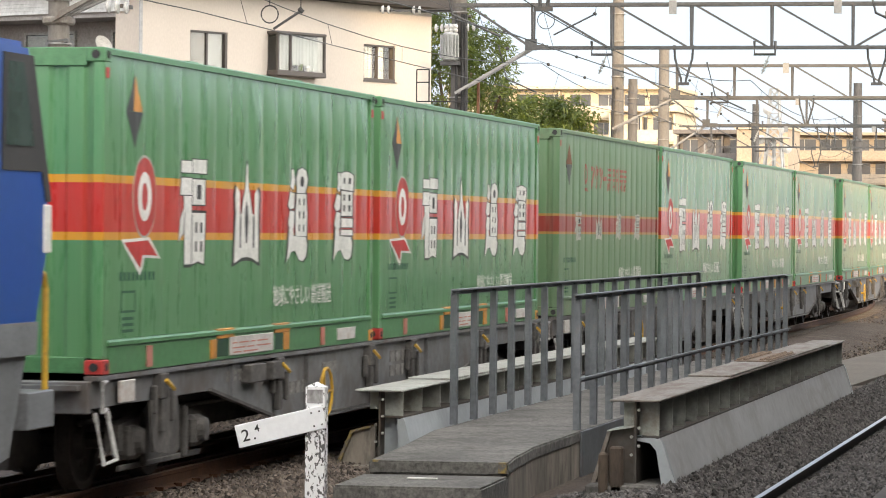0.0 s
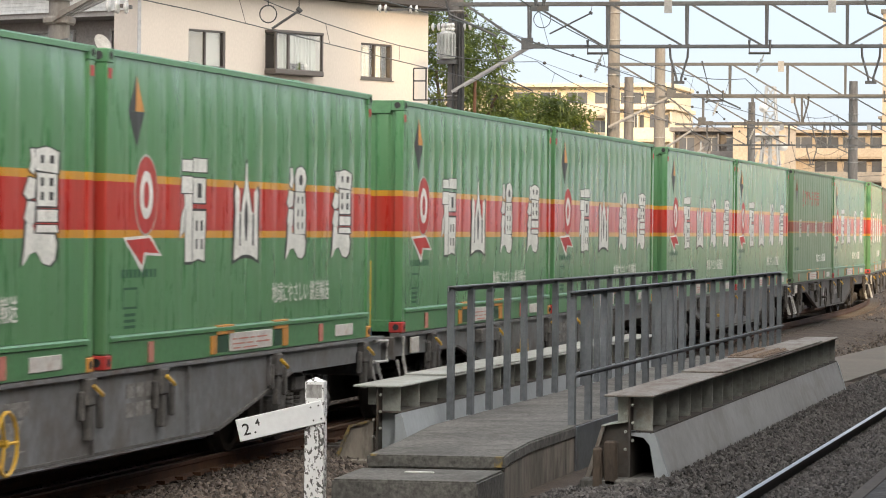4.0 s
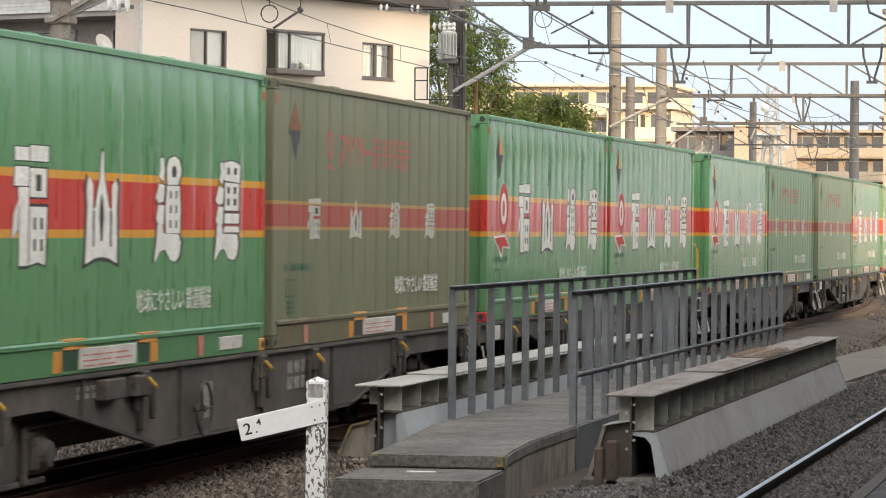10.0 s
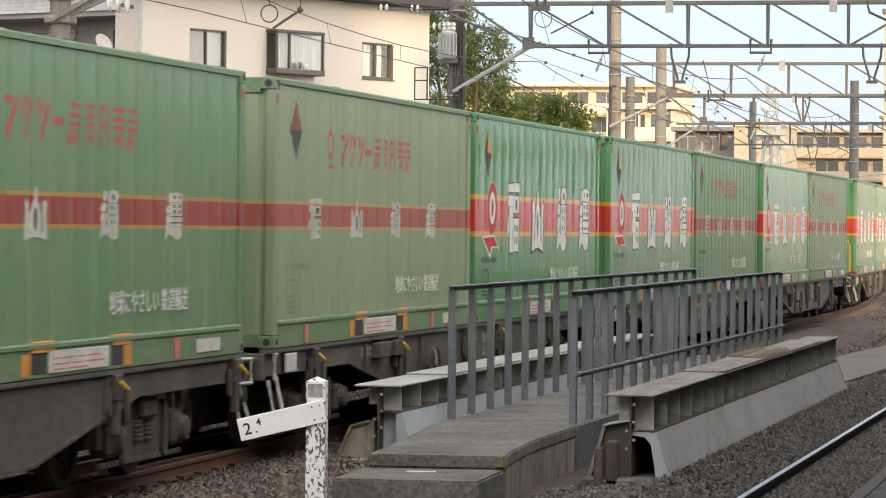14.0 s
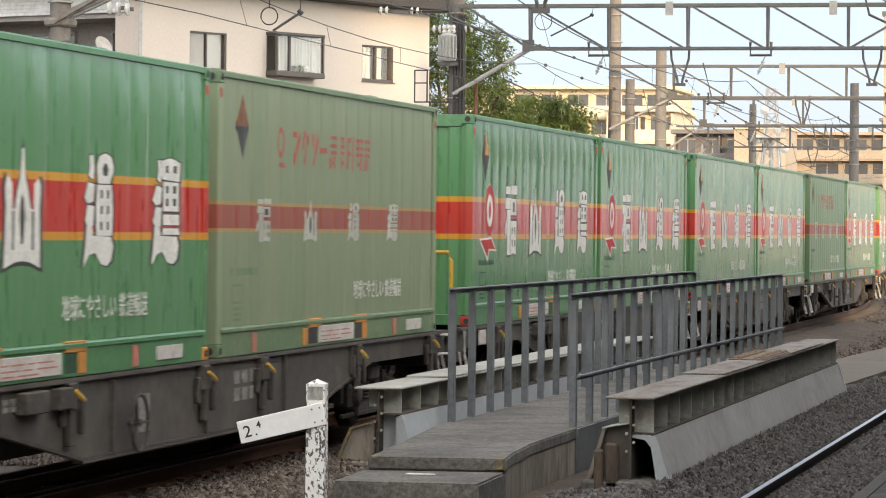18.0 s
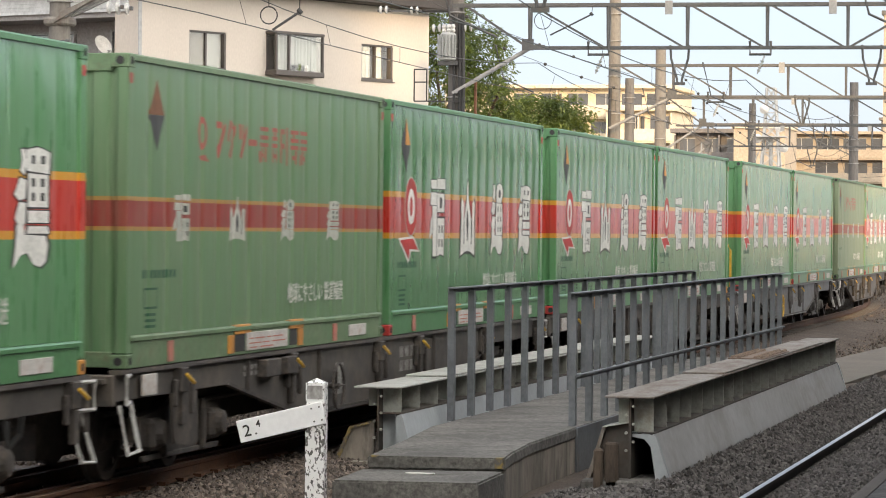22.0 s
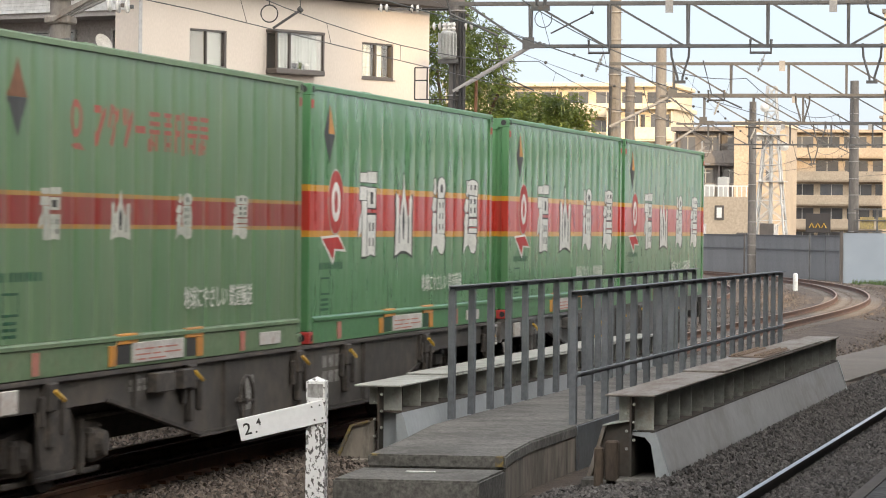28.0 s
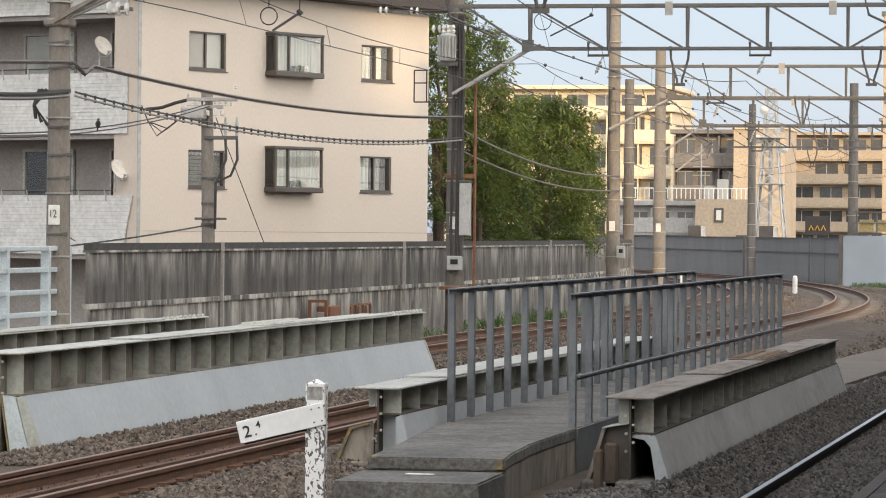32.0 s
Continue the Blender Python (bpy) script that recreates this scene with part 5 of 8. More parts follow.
def flat_wagon(style, front_long, rear_long):
    """A container flat wagon 20.4 m long: x runs back from its leading coupler, y = 0 its middle, z = 0 the rail top."""
    body = M["wagon_grey"] if style == "grey" else M["wagon_brown"]
    gear = M["bogie_pale"] if style == "grey" else M["bogie"]
    words = "grey steel container flat wagon with white markings" if style == "grey" else "dusty brown-grey steel container flat wagon"
    w = thing("flat_wagon", words, "freight wagon", group="flat wagons of the train")
    xf = -0.03 if front_long else 0.5
    xr = 20.63 if rear_long else 20.1
    for sy in (-1, 1):
        y = sy * 1.18
        bm = bmesh.new()
        prism(bm, [(xf, 0.78), (3.9, 0.78), (6.6, 0.36), (14.0, 0.36), (16.7, 0.78), (xr, 0.78), (xr, 1.0), (xf, 1.0)], "y", y - 0.02, y + 0.02)
        part("side_sill", bm, body, w, "deep fish-belly side sill")
        part("sill_flange", boxes(((xf, min(y - sy * 0.04, y + sy * 0.07), 1.0), (xr, max(y - sy * 0.04, y + sy * 0.07), 1.036)), ((6.6, min(y - sy * 0.04, y + sy * 0.05), 0.34), (13.8, max(y - sy * 0.04, y + sy * 0.05), 0.358))), body, w)
        for x in (4.6, 7.4, 10.2, 13.0, 15.8):
            lo, hi = sorted((y + sy * 0.021, y + sy * 0.06))
            part("sill_rib", boxes(((x - 0.012, lo, 0.7 if x in (4.6, 15.8) else 0.38), (x + 0.012, hi, 0.984))), body, w)
        for x in (2.3, 6.2, 10.05, 12.1, 16.0, 19.7):
            bracket = part("twist_lock", bevel_box((x - 0.11, min(y, y + sy * 0.1), 0.78), (x + 0.11, max(y, y + sy * 0.1), 1.0), 0.012), gear, w, "dark twist-lock bracket")
            if sy > 0:
                continue
            bm = bmesh.new()
            pipe(bm, [(x - 0.02, y + sy * 0.11, 0.94), (x + 0.05, y + sy * 0.15, 0.88), (x + 0.1, y + sy * 0.15, 0.86)], 0.018, 5)
            part("lever", bm, M["yellow"], bracket, "yellow locking lever")
            for k, (dx, z0, z1) in enumerate(((-0.2, 0.66, 0.9), (0.3, 0.58, 0.86))):
                part("hook", bevel_box((x + dx, min(y + sy * 0.03, y + sy * 0.08), z0), (x + dx + 0.06, max(y + sy * 0.03, y + sy * 0.08), z1), 0.012), gear, bracket)
            part("guide", bevel_box((x - 0.05, min(y + sy * 0.03, y + sy * 0.09), 0.5), (x + 0.07, max(y + sy * 0.03, y + sy * 0.09), 0.78), 0.01), gear, bracket, "dark hanging guide")
        for x in (2.06,):
            lo, hi = sorted((y + sy * 0.022, y + sy * 0.05))
            bm = bmesh.new()
            prism(bm, [(x, 0.78), (x + 0.78, 0.78), (x + 0.78, 0.36), (x + 0.6, 0.3), (x + 0.1, 0.34), (x + 0.04, 0.5)], "y", lo, hi)
            plate = part("guard_plate", bm, gear, w, "dusty plate hanging beside the bogie")
            if sy > 0:
                continue
            for dx, z in ((0.1, 0.7), (0.4, 0.7)):
                bm = bmesh.new()
                lathe(bm, [(0.0, 0.03), (sy * 0.02, 0.026)], (x + dx, hi if sy > 0 else lo, z), "y", 8)
                part("bolt", bm, gear, plate)
        bm = bmesh.new()
        lo, hi = sorted((y + sy * 0.021, y + sy * 0.045))
        prism(bm, [(3.88, 0.78), (6.6, 0.36), (14.0, 0.36), (16.72, 0.78), (16.66, 0.8), (13.98, 0.385), (6.62, 0.385), (3.94, 0.8)], "y", lo, hi)
        part("belly_flange", bm, gear, w, "pale worn lower edge of the side sill")
    part("deck", boxes(((xf, -1.15, 0.9), (xr, 1.15, 0.975))), gear, w)
    part("centre_sill", boxes(((xf - 0.15, -0.3, 0.55), (xr + 0.15, 0.3, 0.89)), ((6.0, -0.32, 0.3), (14.6, 0.32, 0.549)), ((1.3, -0.25, 0.22), (5.0, 0.25, 0.549)), ((15.6, -0.25, 0.22), (19.3, 0.25, 0.549))), gear, w)
    # gear below the floor
    for x, a, b, dz in ((7.6, -1.05, -0.5, 0.28), (9.1, -1.0, -0.45, 0.22), (12.6, -1.05, -0.4, 0.26), (11.0, 0.3, 1.0, 0.26)):
        part("brake_cylinder", bevel_box((x, a, 0.4), (x + 0.7, b, 0.4 + dz * 1.4), 0.05), gear, w)
    bm = bmesh.new()
    rod(bm, (2.0, -0.62, 0.58), (18.4, -0.62, 0.58), 0.025)
    part("brake_pipe", bm, gear, w)
    for x, a, b in ((5.0, 0.0, 0.55), (5.7, 0.1, 0.45)):
        part("side_bracket", bevel_box((x + a, -1.3, 0.8), (x + b, -1.2, 0.97), 0.01), gear, w)
    # ends
    for x0, d in ((xf, -1), (xr, 1)):
        lo, hi = sorted((x0, x0 + d * 0.06))
        part("end_beam", bevel_box((lo - 0.02, -1.2, 0.74), (hi + 0.02, 1.2, 1.0), 0.01), body, w)
        lo, hi = sorted((x0 + d * 0.06, x0 + d * 0.2))
        for ya in (-1.15, 0.55):
            part("end_platform", boxes(((lo, ya, 0.93), (hi, ya + 0.6, 0.97))), body, w)
        coup = part("coupler", bevel_box((min(x0, x0 + d * 0.41), -0.13, 0.74), (max(x0, x0 + d * 0.41), 0.13, 1.0), 0.04), gear, w)
        bm = bmesh.new()
        pipe(bm, [(x0 + d * 0.1, -0.45, 0.8), (x0 + d * 0.2, -0.45, 0.5), (x0 + d * 0.42, -0.4, 0.38), (x0 + d * 0.6, -0.35, 0.6)], 0.03, 6)
        part("brake_hose", bm, M["rubber"], coup)
        # step and grab rail at the corner
        bm = bmesh.new()
        xs = x0 + d * 0.0
        pipe(bm, [(xs - d * 0.42, -1.2, 0.74), (xs - d * 0.36, -1.3, 0.36), (xs - d * 0.04, -1.3, 0.34), (xs - d * 0.1, -1.2, 0.74)], 0.022, 6)
        part("step", bm, M["step_white"], w, "worn white foot step")
        bm = bmesh.new()
        pipe(bm, [(xs - d * 0.34, -1.22, 0.985), (xs - d * 0.02, -1.29, 0.985), (xs - d * 0.02, -1.29, 0.76), (xs - d * 0.34, -1.22, 0.76)], 0.02, 6)
        part("grab_rail", bm, M["step_white"], w, "worn white grab rail")
    # yellow hand rails at the ends with a shunter's platform
    for x0, d, there in ((xf, 1, front_long), (xr, -1, rear_long)):
        if not there:
            continue
        xx = x0 + d * 0.1
        bm = bmesh.new()
        pipe(bm, [(xx, -1.1, 0.97), (xx, -1.1, 1.85), (xx, -1.06, 1.95), (xx, -0.7, 1.95), (xx, -0.66, 1.85), (xx, -0.66, 0.97)], 0.024, 8)
        part("hand_rail", bm, M["yellow"], w, "yellow tubular hand rail of the end platform")
        for ya in (-1.1, -0.66):
            bm = bmesh.new()
            rod(bm, (xx, ya, 0.975), (xx, ya, 1.13), 0.034, n=8)
            part("rail_socket", bm, M["rail_blue"], w, "blue socket of the hand rail")
        part("end_box", bevel_box((min(x0 + d * 0.02, x0 + d * 0.5), -1.2, 0.62), (max(x0 + d * 0.02, x0 + d * 0.5), -0.5, 0.93), 0.01), body, w, "grey steel box under the platform")
    # hand-brake wheel
    bm = bmesh.new()
    pipe(bm, [(7.9 + 0.235 * math.cos(i * math.tau / 18), -1.3, 0.6 + 0.235 * math.sin(i * math.tau / 18)) for i in range(19)], 0.016, 6)
    for k in range(3):
        a = k * math.tau / 3
        rod(bm, (7.9, -1.28, 0.6), (7.9 + 0.23 * math.cos(a), -1.3, 0.6 + 0.23 * math.sin(a)), 0.014, n=6)
    rod(bm, (7.9, -1.31, 0.6), (7.9, -1.19, 0.6), 0.03, n=8)
    part("brake_wheel", bm, M["yellow"] if style == "grey" else gear, w, "hand-brake wheel")
    # white painted bars on the sill
    bm = bmesh.new()
    for k in range(4):
        for dz in (0.0, 0.06):
            box(bm, (4.5 + k * 0.2, -1.206, 0.83 + dz), (4.63 + k * 0.2, -1.2005, 0.87 + dz))
        box(bm, (4.55 + k * 0.2, -1.206, 0.875), (4.58 + k * 0.2, -1.2005, 0.885))
    if style != "grey":
        box(bm, (8.15, -1.206, 0.5), (8.5, -1.2005, 0.82))
    if style == "grey":
        for sh in ([(8.06, 0.75), (8.66, 0.77), (8.72, 0.88), (8.12, 0.88)], [(7.86, 0.58), (8.4, 0.6), (8.56, 0.74), (8.0, 0.73)], [(7.84, 0.49), (8.2, 0.475), (8.64, 0.505), (8.3, 0.525)]):
            prism(bm, sh, "y", -1.206, -1.2005)
        for k in range(4):
            box(bm, (6.6 + k * 0.22, -1.206, 0.62), (6.75 + k * 0.22, -1.2005, 0.74))
    for k in range(3):
        for r in range(2):
            box(bm, (11.2 + k * 0.28, -1.206, 0.62 + r * 0.16), (11.4 + k * 0.28, -1.2005, 0.74 + r * 0.16))
    tagged(part("painted_writing", bm, M["grey_writing"], w), "pale bars of painted writing", kind="stuff")
    part("card_holder", bevel_box((1.1, -1.26, 0.8), (1.5, -1.235, 0.98), 0.006), M["plate"], w, "white card holder")
    # bogies
    for bx in (3.1, 17.5):
        bogie = new("bogie")
        bogie.parent = w
        bogie.location = (bx, 0, 0)
        for sy in (-1, 1):
            y = sy * 0.95
            bm = bmesh.new()
            prism(bm, [(-1.25, 0.36), (-0.75, 0.34), (-0.45, 0.24), (0.45, 0.24), (0.75, 0.34), (1.25, 0.36), (1.25, 0.58), (0.7, 0.62), (0.4, 0.72), (-0.4, 0.72), (-0.7, 0.62), (-1.25, 0.58)], "y", y - 0.06, y + 0.06)
            part("side_frame", bm, gear, bogie)
            for x in (-0.95, 0.95):
                part("axle_box", bevel_box((x - 0.17, y - 0.11 + sy * 0.03, 0.28), (x + 0.17, y + 0.11 + sy * 0.05, 0.56), 0.04), gear, bogie)
            for x in (-0.95, 0.95):
                if sy > 0:
                    continue
                bm = bmesh.new()
                lathe(bm, [(-0.16, 0.05), (-0.15, 0.1), (-0.08, 0.13), (0.0, 0.13)], (x, y - 0.05, 0.43), "y", 14)
                part("bearing_cap", bm, gear, bogie, "round dusty bearing cap")
            for x in (-0.16, 0.16):
                bm = bmesh.new()
                lathe(bm, [(0.04 * k + d, r) for k in range(6) for d, r in ((0.0, 0.074), (0.012, 0.086), (0.028, 0.086))], (x, y + sy * 0.03, 0.36), "z", 10)
                part("spring", bm, gear, bogie)
        for sy in (-1, 1):
            for x in (-0.62, 0.62):
                part("brake_hanger", bevel_box((x - 0.04, sy * 1.03 - 0.03, 0.2), (x + 0.05, sy * 1.03 + 0.03, 0.66), 0.015), gear, bogie)
            if sy < 0:
                part("axle_tie", bevel_box((-1.2, sy * 1.0 - 0.02, 0.19), (1.2, sy * 1.0 + 0.02, 0.24), 0.008), gear, bogie)
        part("bolster", bevel_box((-0.22, -1.1, 0.56), (0.22, 1.1, 0.74), 0.03), gear, bogie)
        for x in (-0.5, 0.5):
            part("brake_beam", boxes(((x - 0.05, -0.8, 0.35), (x + 0.05, 0.8, 0.47))), gear, bogie)
        for x in (-0.95, 0.95):
            bm = wheel_mesh(x)
            o = part("wheelset", bm, M["wheel"], bogie, "steel wheels on their axle")
            o.location = (x, 0, 0.43)
    return w


def wheel_mesh(x):
    bm = bmesh.new()
    for sy in (-1, 1):
        y = sy * 0.56
        prof = [(y - 0.065 * sy, 0.1), (y - 0.065 * sy, 0.4), (y - 0.06 * sy, 0.455), (y - 0.035 * sy, 0.45), (y - 0.03 * sy, 0.43), (y + 0.065 * sy, 0.42), (y + 0.065 * sy, 0.35), (y + 0.02 * sy, 0.33), (y + 0.015 * sy, 0.18), (y + 0.08 * sy, 0.14), (y + 0.08 * sy, 0.06)]
        lathe(bm, prof, (0, 0, 0), "y", 24)
    rod(bm, (0, -0.85, 0), (0, 0.85, 0), 0.07, n=10)
    for k in range(4):
        a = k * math.tau / 4
        rod(bm, (0.25 * math.cos(a), -0.64, 0.25 * math.sin(a)), (0.25 * math.cos(a), -0.66, 0.25 * math.sin(a)), 0.035, n=6)
    return bm


def locomotive():
    """x = 0 is its rear end; it stretches forwards, to -x."""
    l = thing("locomotive", "blue electric locomotive with light roof and grey skirt", "locomotive")
    bm = bmesh.new()
    prism(bm, [(-0.6, 1.29), (-0.58, 1.5), (-0.36, 1.95), (-0.31, 2.06), (-0.31, 2.4), (-0.8, 3.56), (-17.5, 3.56), (-18.1, 1.29)], "y", -1.4, 1.4)
    bmesh.ops.bevel(bm, geom=bm.edges[:], offset=0.05, segments=2, affect="EDGES")
    part("body", bm, M["loco_blue"], l)
    bm = bmesh.new()
    prism(bm, [(-1.3, 3.5), (-1.1, 3.6), (-0.75, 3.72), (0.75, 3.72), (1.1, 3.6), (1.3, 3.5)], "x", -17.3, -0.86)
    part("roof", bm, M["loco_roof"], l, "light grey roof")
    bm = bmesh.new()
    prism(bm, [(-0.61, 1.28), (-0.57, 1.52), (-17.9, 1.52), (-17.9, 1.28)], "y", -1.406, 1.406)
    part("grey_band", bm, M["loco_grey"], l, "grey band along the foot of the body")
    bm = bmesh.new()
    prism(bm, [(-0.66, 1.275), (-1.02, 0.55), (-1.3, 0.5), (-1.5, 1.275)], "y", -1.34, 1.34)
    part("skirt", bm, M["loco_grey"], l, "grey end skirt")
    bm = bmesh.new()
    prism(bm, [(-1.42, 2.62), (-0.52, 2.62), (-0.42, 2.4), (-0.3, 2.4), (-0.74, 3.46), (-1.4, 3.46)], "y", -1.41, -1.39)
    win = part("window_surround", bm, M["rubber"], l, "black cab window surround")
    bm = bmesh.new()
    prism(bm, [(-1.34, 2.8), (-0.72, 2.8), (-0.98, 3.4), (-1.3, 3.4)], "y", -1.418, -1.4105)
    part("cab_window", bm, M["green_glass"], win, "greenish cab side window")
    part("white_flash", bevel_box((-0.46, -1.41, 2.02), (-0.29, -1.2, 2.38), 0.01), M["white"], l, "white corner flash")
    bm = bmesh.new()
    pipe(bm, [(-0.1, -1.3, 1.0), (-0.1, -1.3, 1.76), (-0.16, -1.3, 1.86), (-0.38, -1.3, 1.92)], 0.026, 8)
    part("hand_rail", bm, M["yellow"], l, "yellow hand rail at the corner")
    part("end_step", bevel_box((-0.66, -1.36, 0.72), (-0.05, -0.9, 1.0), 0.01), M["loco_grey"], l, "grey end step box")
    part("coupler", bevel_box((-0.7, -0.13, 0.74), (0.62, 0.13, 1.0), 0.04), M["bogie"], l)
    for bx in (-3.2, -9.0, -14.8):
        bogie = new("bogie")
        bogie.parent = l
        bogie.location = (bx, 0, 0)
        for sy in (-1, 1):
            part("side_frame", bevel_box((-1.9, sy * 1.0 - 0.08, 0.35), (1.9, sy * 1.0 + 0.08, 0.75), 0.05), M["bogie"], bogie)
        for x in (-1.25, 1.25):
            o = part("wheelset", wheel_mesh(x), M["wheel"], bogie)
            o.location = (x, 0, 0.43)
    return l


STYLES = ("GG", "OG", "GG", "GG", "GG", "OG", "GD", "GG", "GO", "PG", "GO", "GP", "GG", "GG", "OG", "GG", "GG", "PG", "OG", "GG")
WAGON_LOOK = "gggggbbbbbbbbbbbgbbg"
LONG_FRONT, LONG_REAR = (9, 13, 17), (1, 2, 3, 4, 8, 12, 16, 20)
made = {"G": container("green"), "O": container("old"), "P": container("pale"), "D": container("dull")}
base = {}
loco = locomotive()
TRAIN = []      # thing, metres behind the front of the first container, place on its wagon
used = set()


def take(pool, key):
    if key not in used:
        used.add(key)
        return pool[key]
    return copy_thing(pool[key], Matrix())


back = -0.64
for k, (pair, lk) in enumerate(zip(STYLES, WAGON_LOOK)):
    kind = (lk, k + 1 in LONG_FRONT, k + 1 in LONG_REAR)
    if kind not in base:
        base[kind] = flat_wagon("grey" if lk == "g" else "brown", kind[1], kind[2])
    wagon = take(base, kind)
    TRAIN.append((wagon, back, 0.0))
    for j, st in enumerate(pair):
        box_thing = take(made, st)
        TRAIN.append((box_thing, back, 0.64 + 9.82 * j))
    back += 19.32 + 1.12 + 0.48 * (k + 1 in LONG_REAR) + 0.57 * (k + 2 in LONG_FRONT)


TRAVEL = [(0.0, 26.90), (0.5, 20.36), (1.0, 13.85), (1.5, 7.36), (2.0, 0.89), (2.5, -5.56), (3.0, -11.97), (3.5, -18.38),
          (4.0, -24.77), (4.5, -31.17), (5.0, -37.58), (5.5, -44.01), (6.0, -50.45), (6.5, -56.91), (7.0, -63.38), (7.5, -69.87),
          (8.0, -76.36), (8.5, -82.85), (9.0, -89.30), (9.5, -95.74), (10.0, -102.18), (10.5, -108.64), (11.0, -115.16), (11.5, -121.74),
          (12.0, -128.36), (12.5, -134.98), (13.0, -141.58), (13.5, -148.15), (14.0, -154.68), (14.5, -161.19), (15.0, -167.69), (15.5, -174.20),
          (16.0, -180.74), (16.5, -187.32), (17.0, -193.96), (17.5, -200.65), (18.0, -207.40), (18.5, -214.19), (19.0, -221.02), (19.5, -227.90),
          (20.0, -234.81), (20.5, -241.77), (21.0, -248.74), (21.5, -255.72), (22.0, -262.72), (22.5, -269.72), (23.0, -276.75), (23.5, -283.80),
          (24.0, -290.88), (24.5, -297.99), (25.0, -305.17), (25.5, -312.43), (26.0, -319.75), (26.5, -327.10), (27.0, -334.48), (27.5, -341.84),
          (28.0, -349.18), (28.5, -356.50), (29.0, -363.84), (29.5, -371.19), (30.0, -378.58), (30.5, -386.24), (31.0, -393.88), (31.5, -401.39),
          (32.0, -408.88)]


def train_at(t):
    """Where the front of the first container is along the line, at t seconds."""
    p = TRAVEL
    if t <= p[0][0]:
        i = 0
    else:
        i = max(k for k in range(len(p) - 1) if p[k][0] <= t)
    (t0, s0), (t1, s1) = p[i], p[i + 1]
    return s0 + (s1 - s0) * (t - t0) / (t1 - t0)


def motions():
    times = [0.5 * i for i in range(65)]
    for ob, back, along in TRAIN:
        rows = []
        for t in times:
            s = train_at(t) + back
            a, _ = on_line(s + 3.1)
            b, _ = on_line(s + 17.5)
            turn = math.atan2(b.y - a.y, b.x - a.x)
            m = Matrix.Translation(a) @ Matrix.Rotation(turn, 4, "Z")
            if along == 0.0:
                m = m @ Matrix.Translation((-3.1, 0, 0))
            else:
                m = m @ Matrix.Translation((-3.1 + along, -1.245, 1.0425))
            rows.append((t, m))
        walk(ob, rows)
        if along == 0.0:
            for wheel in [o for o in ob.children_recursive if o.name.startswith("wheelset")]:
                at = back + wheel.parent.location.x + wheel.location.x
                x = wheel.location.x
                near = [0.0] + [i / 30 for i in range(1, 960) if 17 < train_at(i / 30) + at < 44] + [32.0]
                turns = []
                for t in near:
                    ang = (train_at(t) + at) / 0.43 if len(near) > 2 and near[1] <= t <= near[-2] else None
                    turns.append((t, ang))
                known = [a for t, a in turns if a is not None]
                if not known:
                    continue
                turns[0], turns[-1] = (0.0, known[0]), (32.0, known[-1])
                walk(wheel, [(t, Matrix.Translation((x, 0, 0.43)) @ Matrix.Rotation(a % math.tau, 4, "Y")) for t, a in turns])
    # the bird leaves the pole, crosses before the house and drops behind the fence
    way = [(0.0, 80.37, 16.5, 2.66), (30.3, 80.37, 16.5, 2.66), (30.5, 79.5, 16.98, 2.42), (30.6, 79.5, 17.51, 2.26), (30.7, 79.5, 17.85, 2.2), (30.8, 79.5, 18.39, 2.13), (31.0, 79.5, 19.2, 1.5), (31.3, 79.5, 20.2, -0.38), (32.0, 79.5, 20.2, -0.38)]
    walk(FLYER, [(t, pose(x, y, z, 0, 0, 110)) for t, x, y, z in way])
    beat = [0.0, 30.2] + [30.3 + 0.06 * i for i in range(17)] + [31.4, 32.0]
    for w, s in WINGS:
        rows = []
        for i, t in enumerate(beat):
            lift = 0.0 if t < 30.25 or t > 31.35 else 40 * (-1) ** i
            rows.append((t, Matrix.Translation((0, s * 0.03, 0.02)) @ Matrix.Rotation(radians(s * lift), 4, "X")))
        walk(w, rows)
    walk(loco, [(t, Matrix.Translation(on_line(train_at(t) - 1.5)[0]) @ Matrix.Rotation(LEAN, 4, "Z")) for t in times])


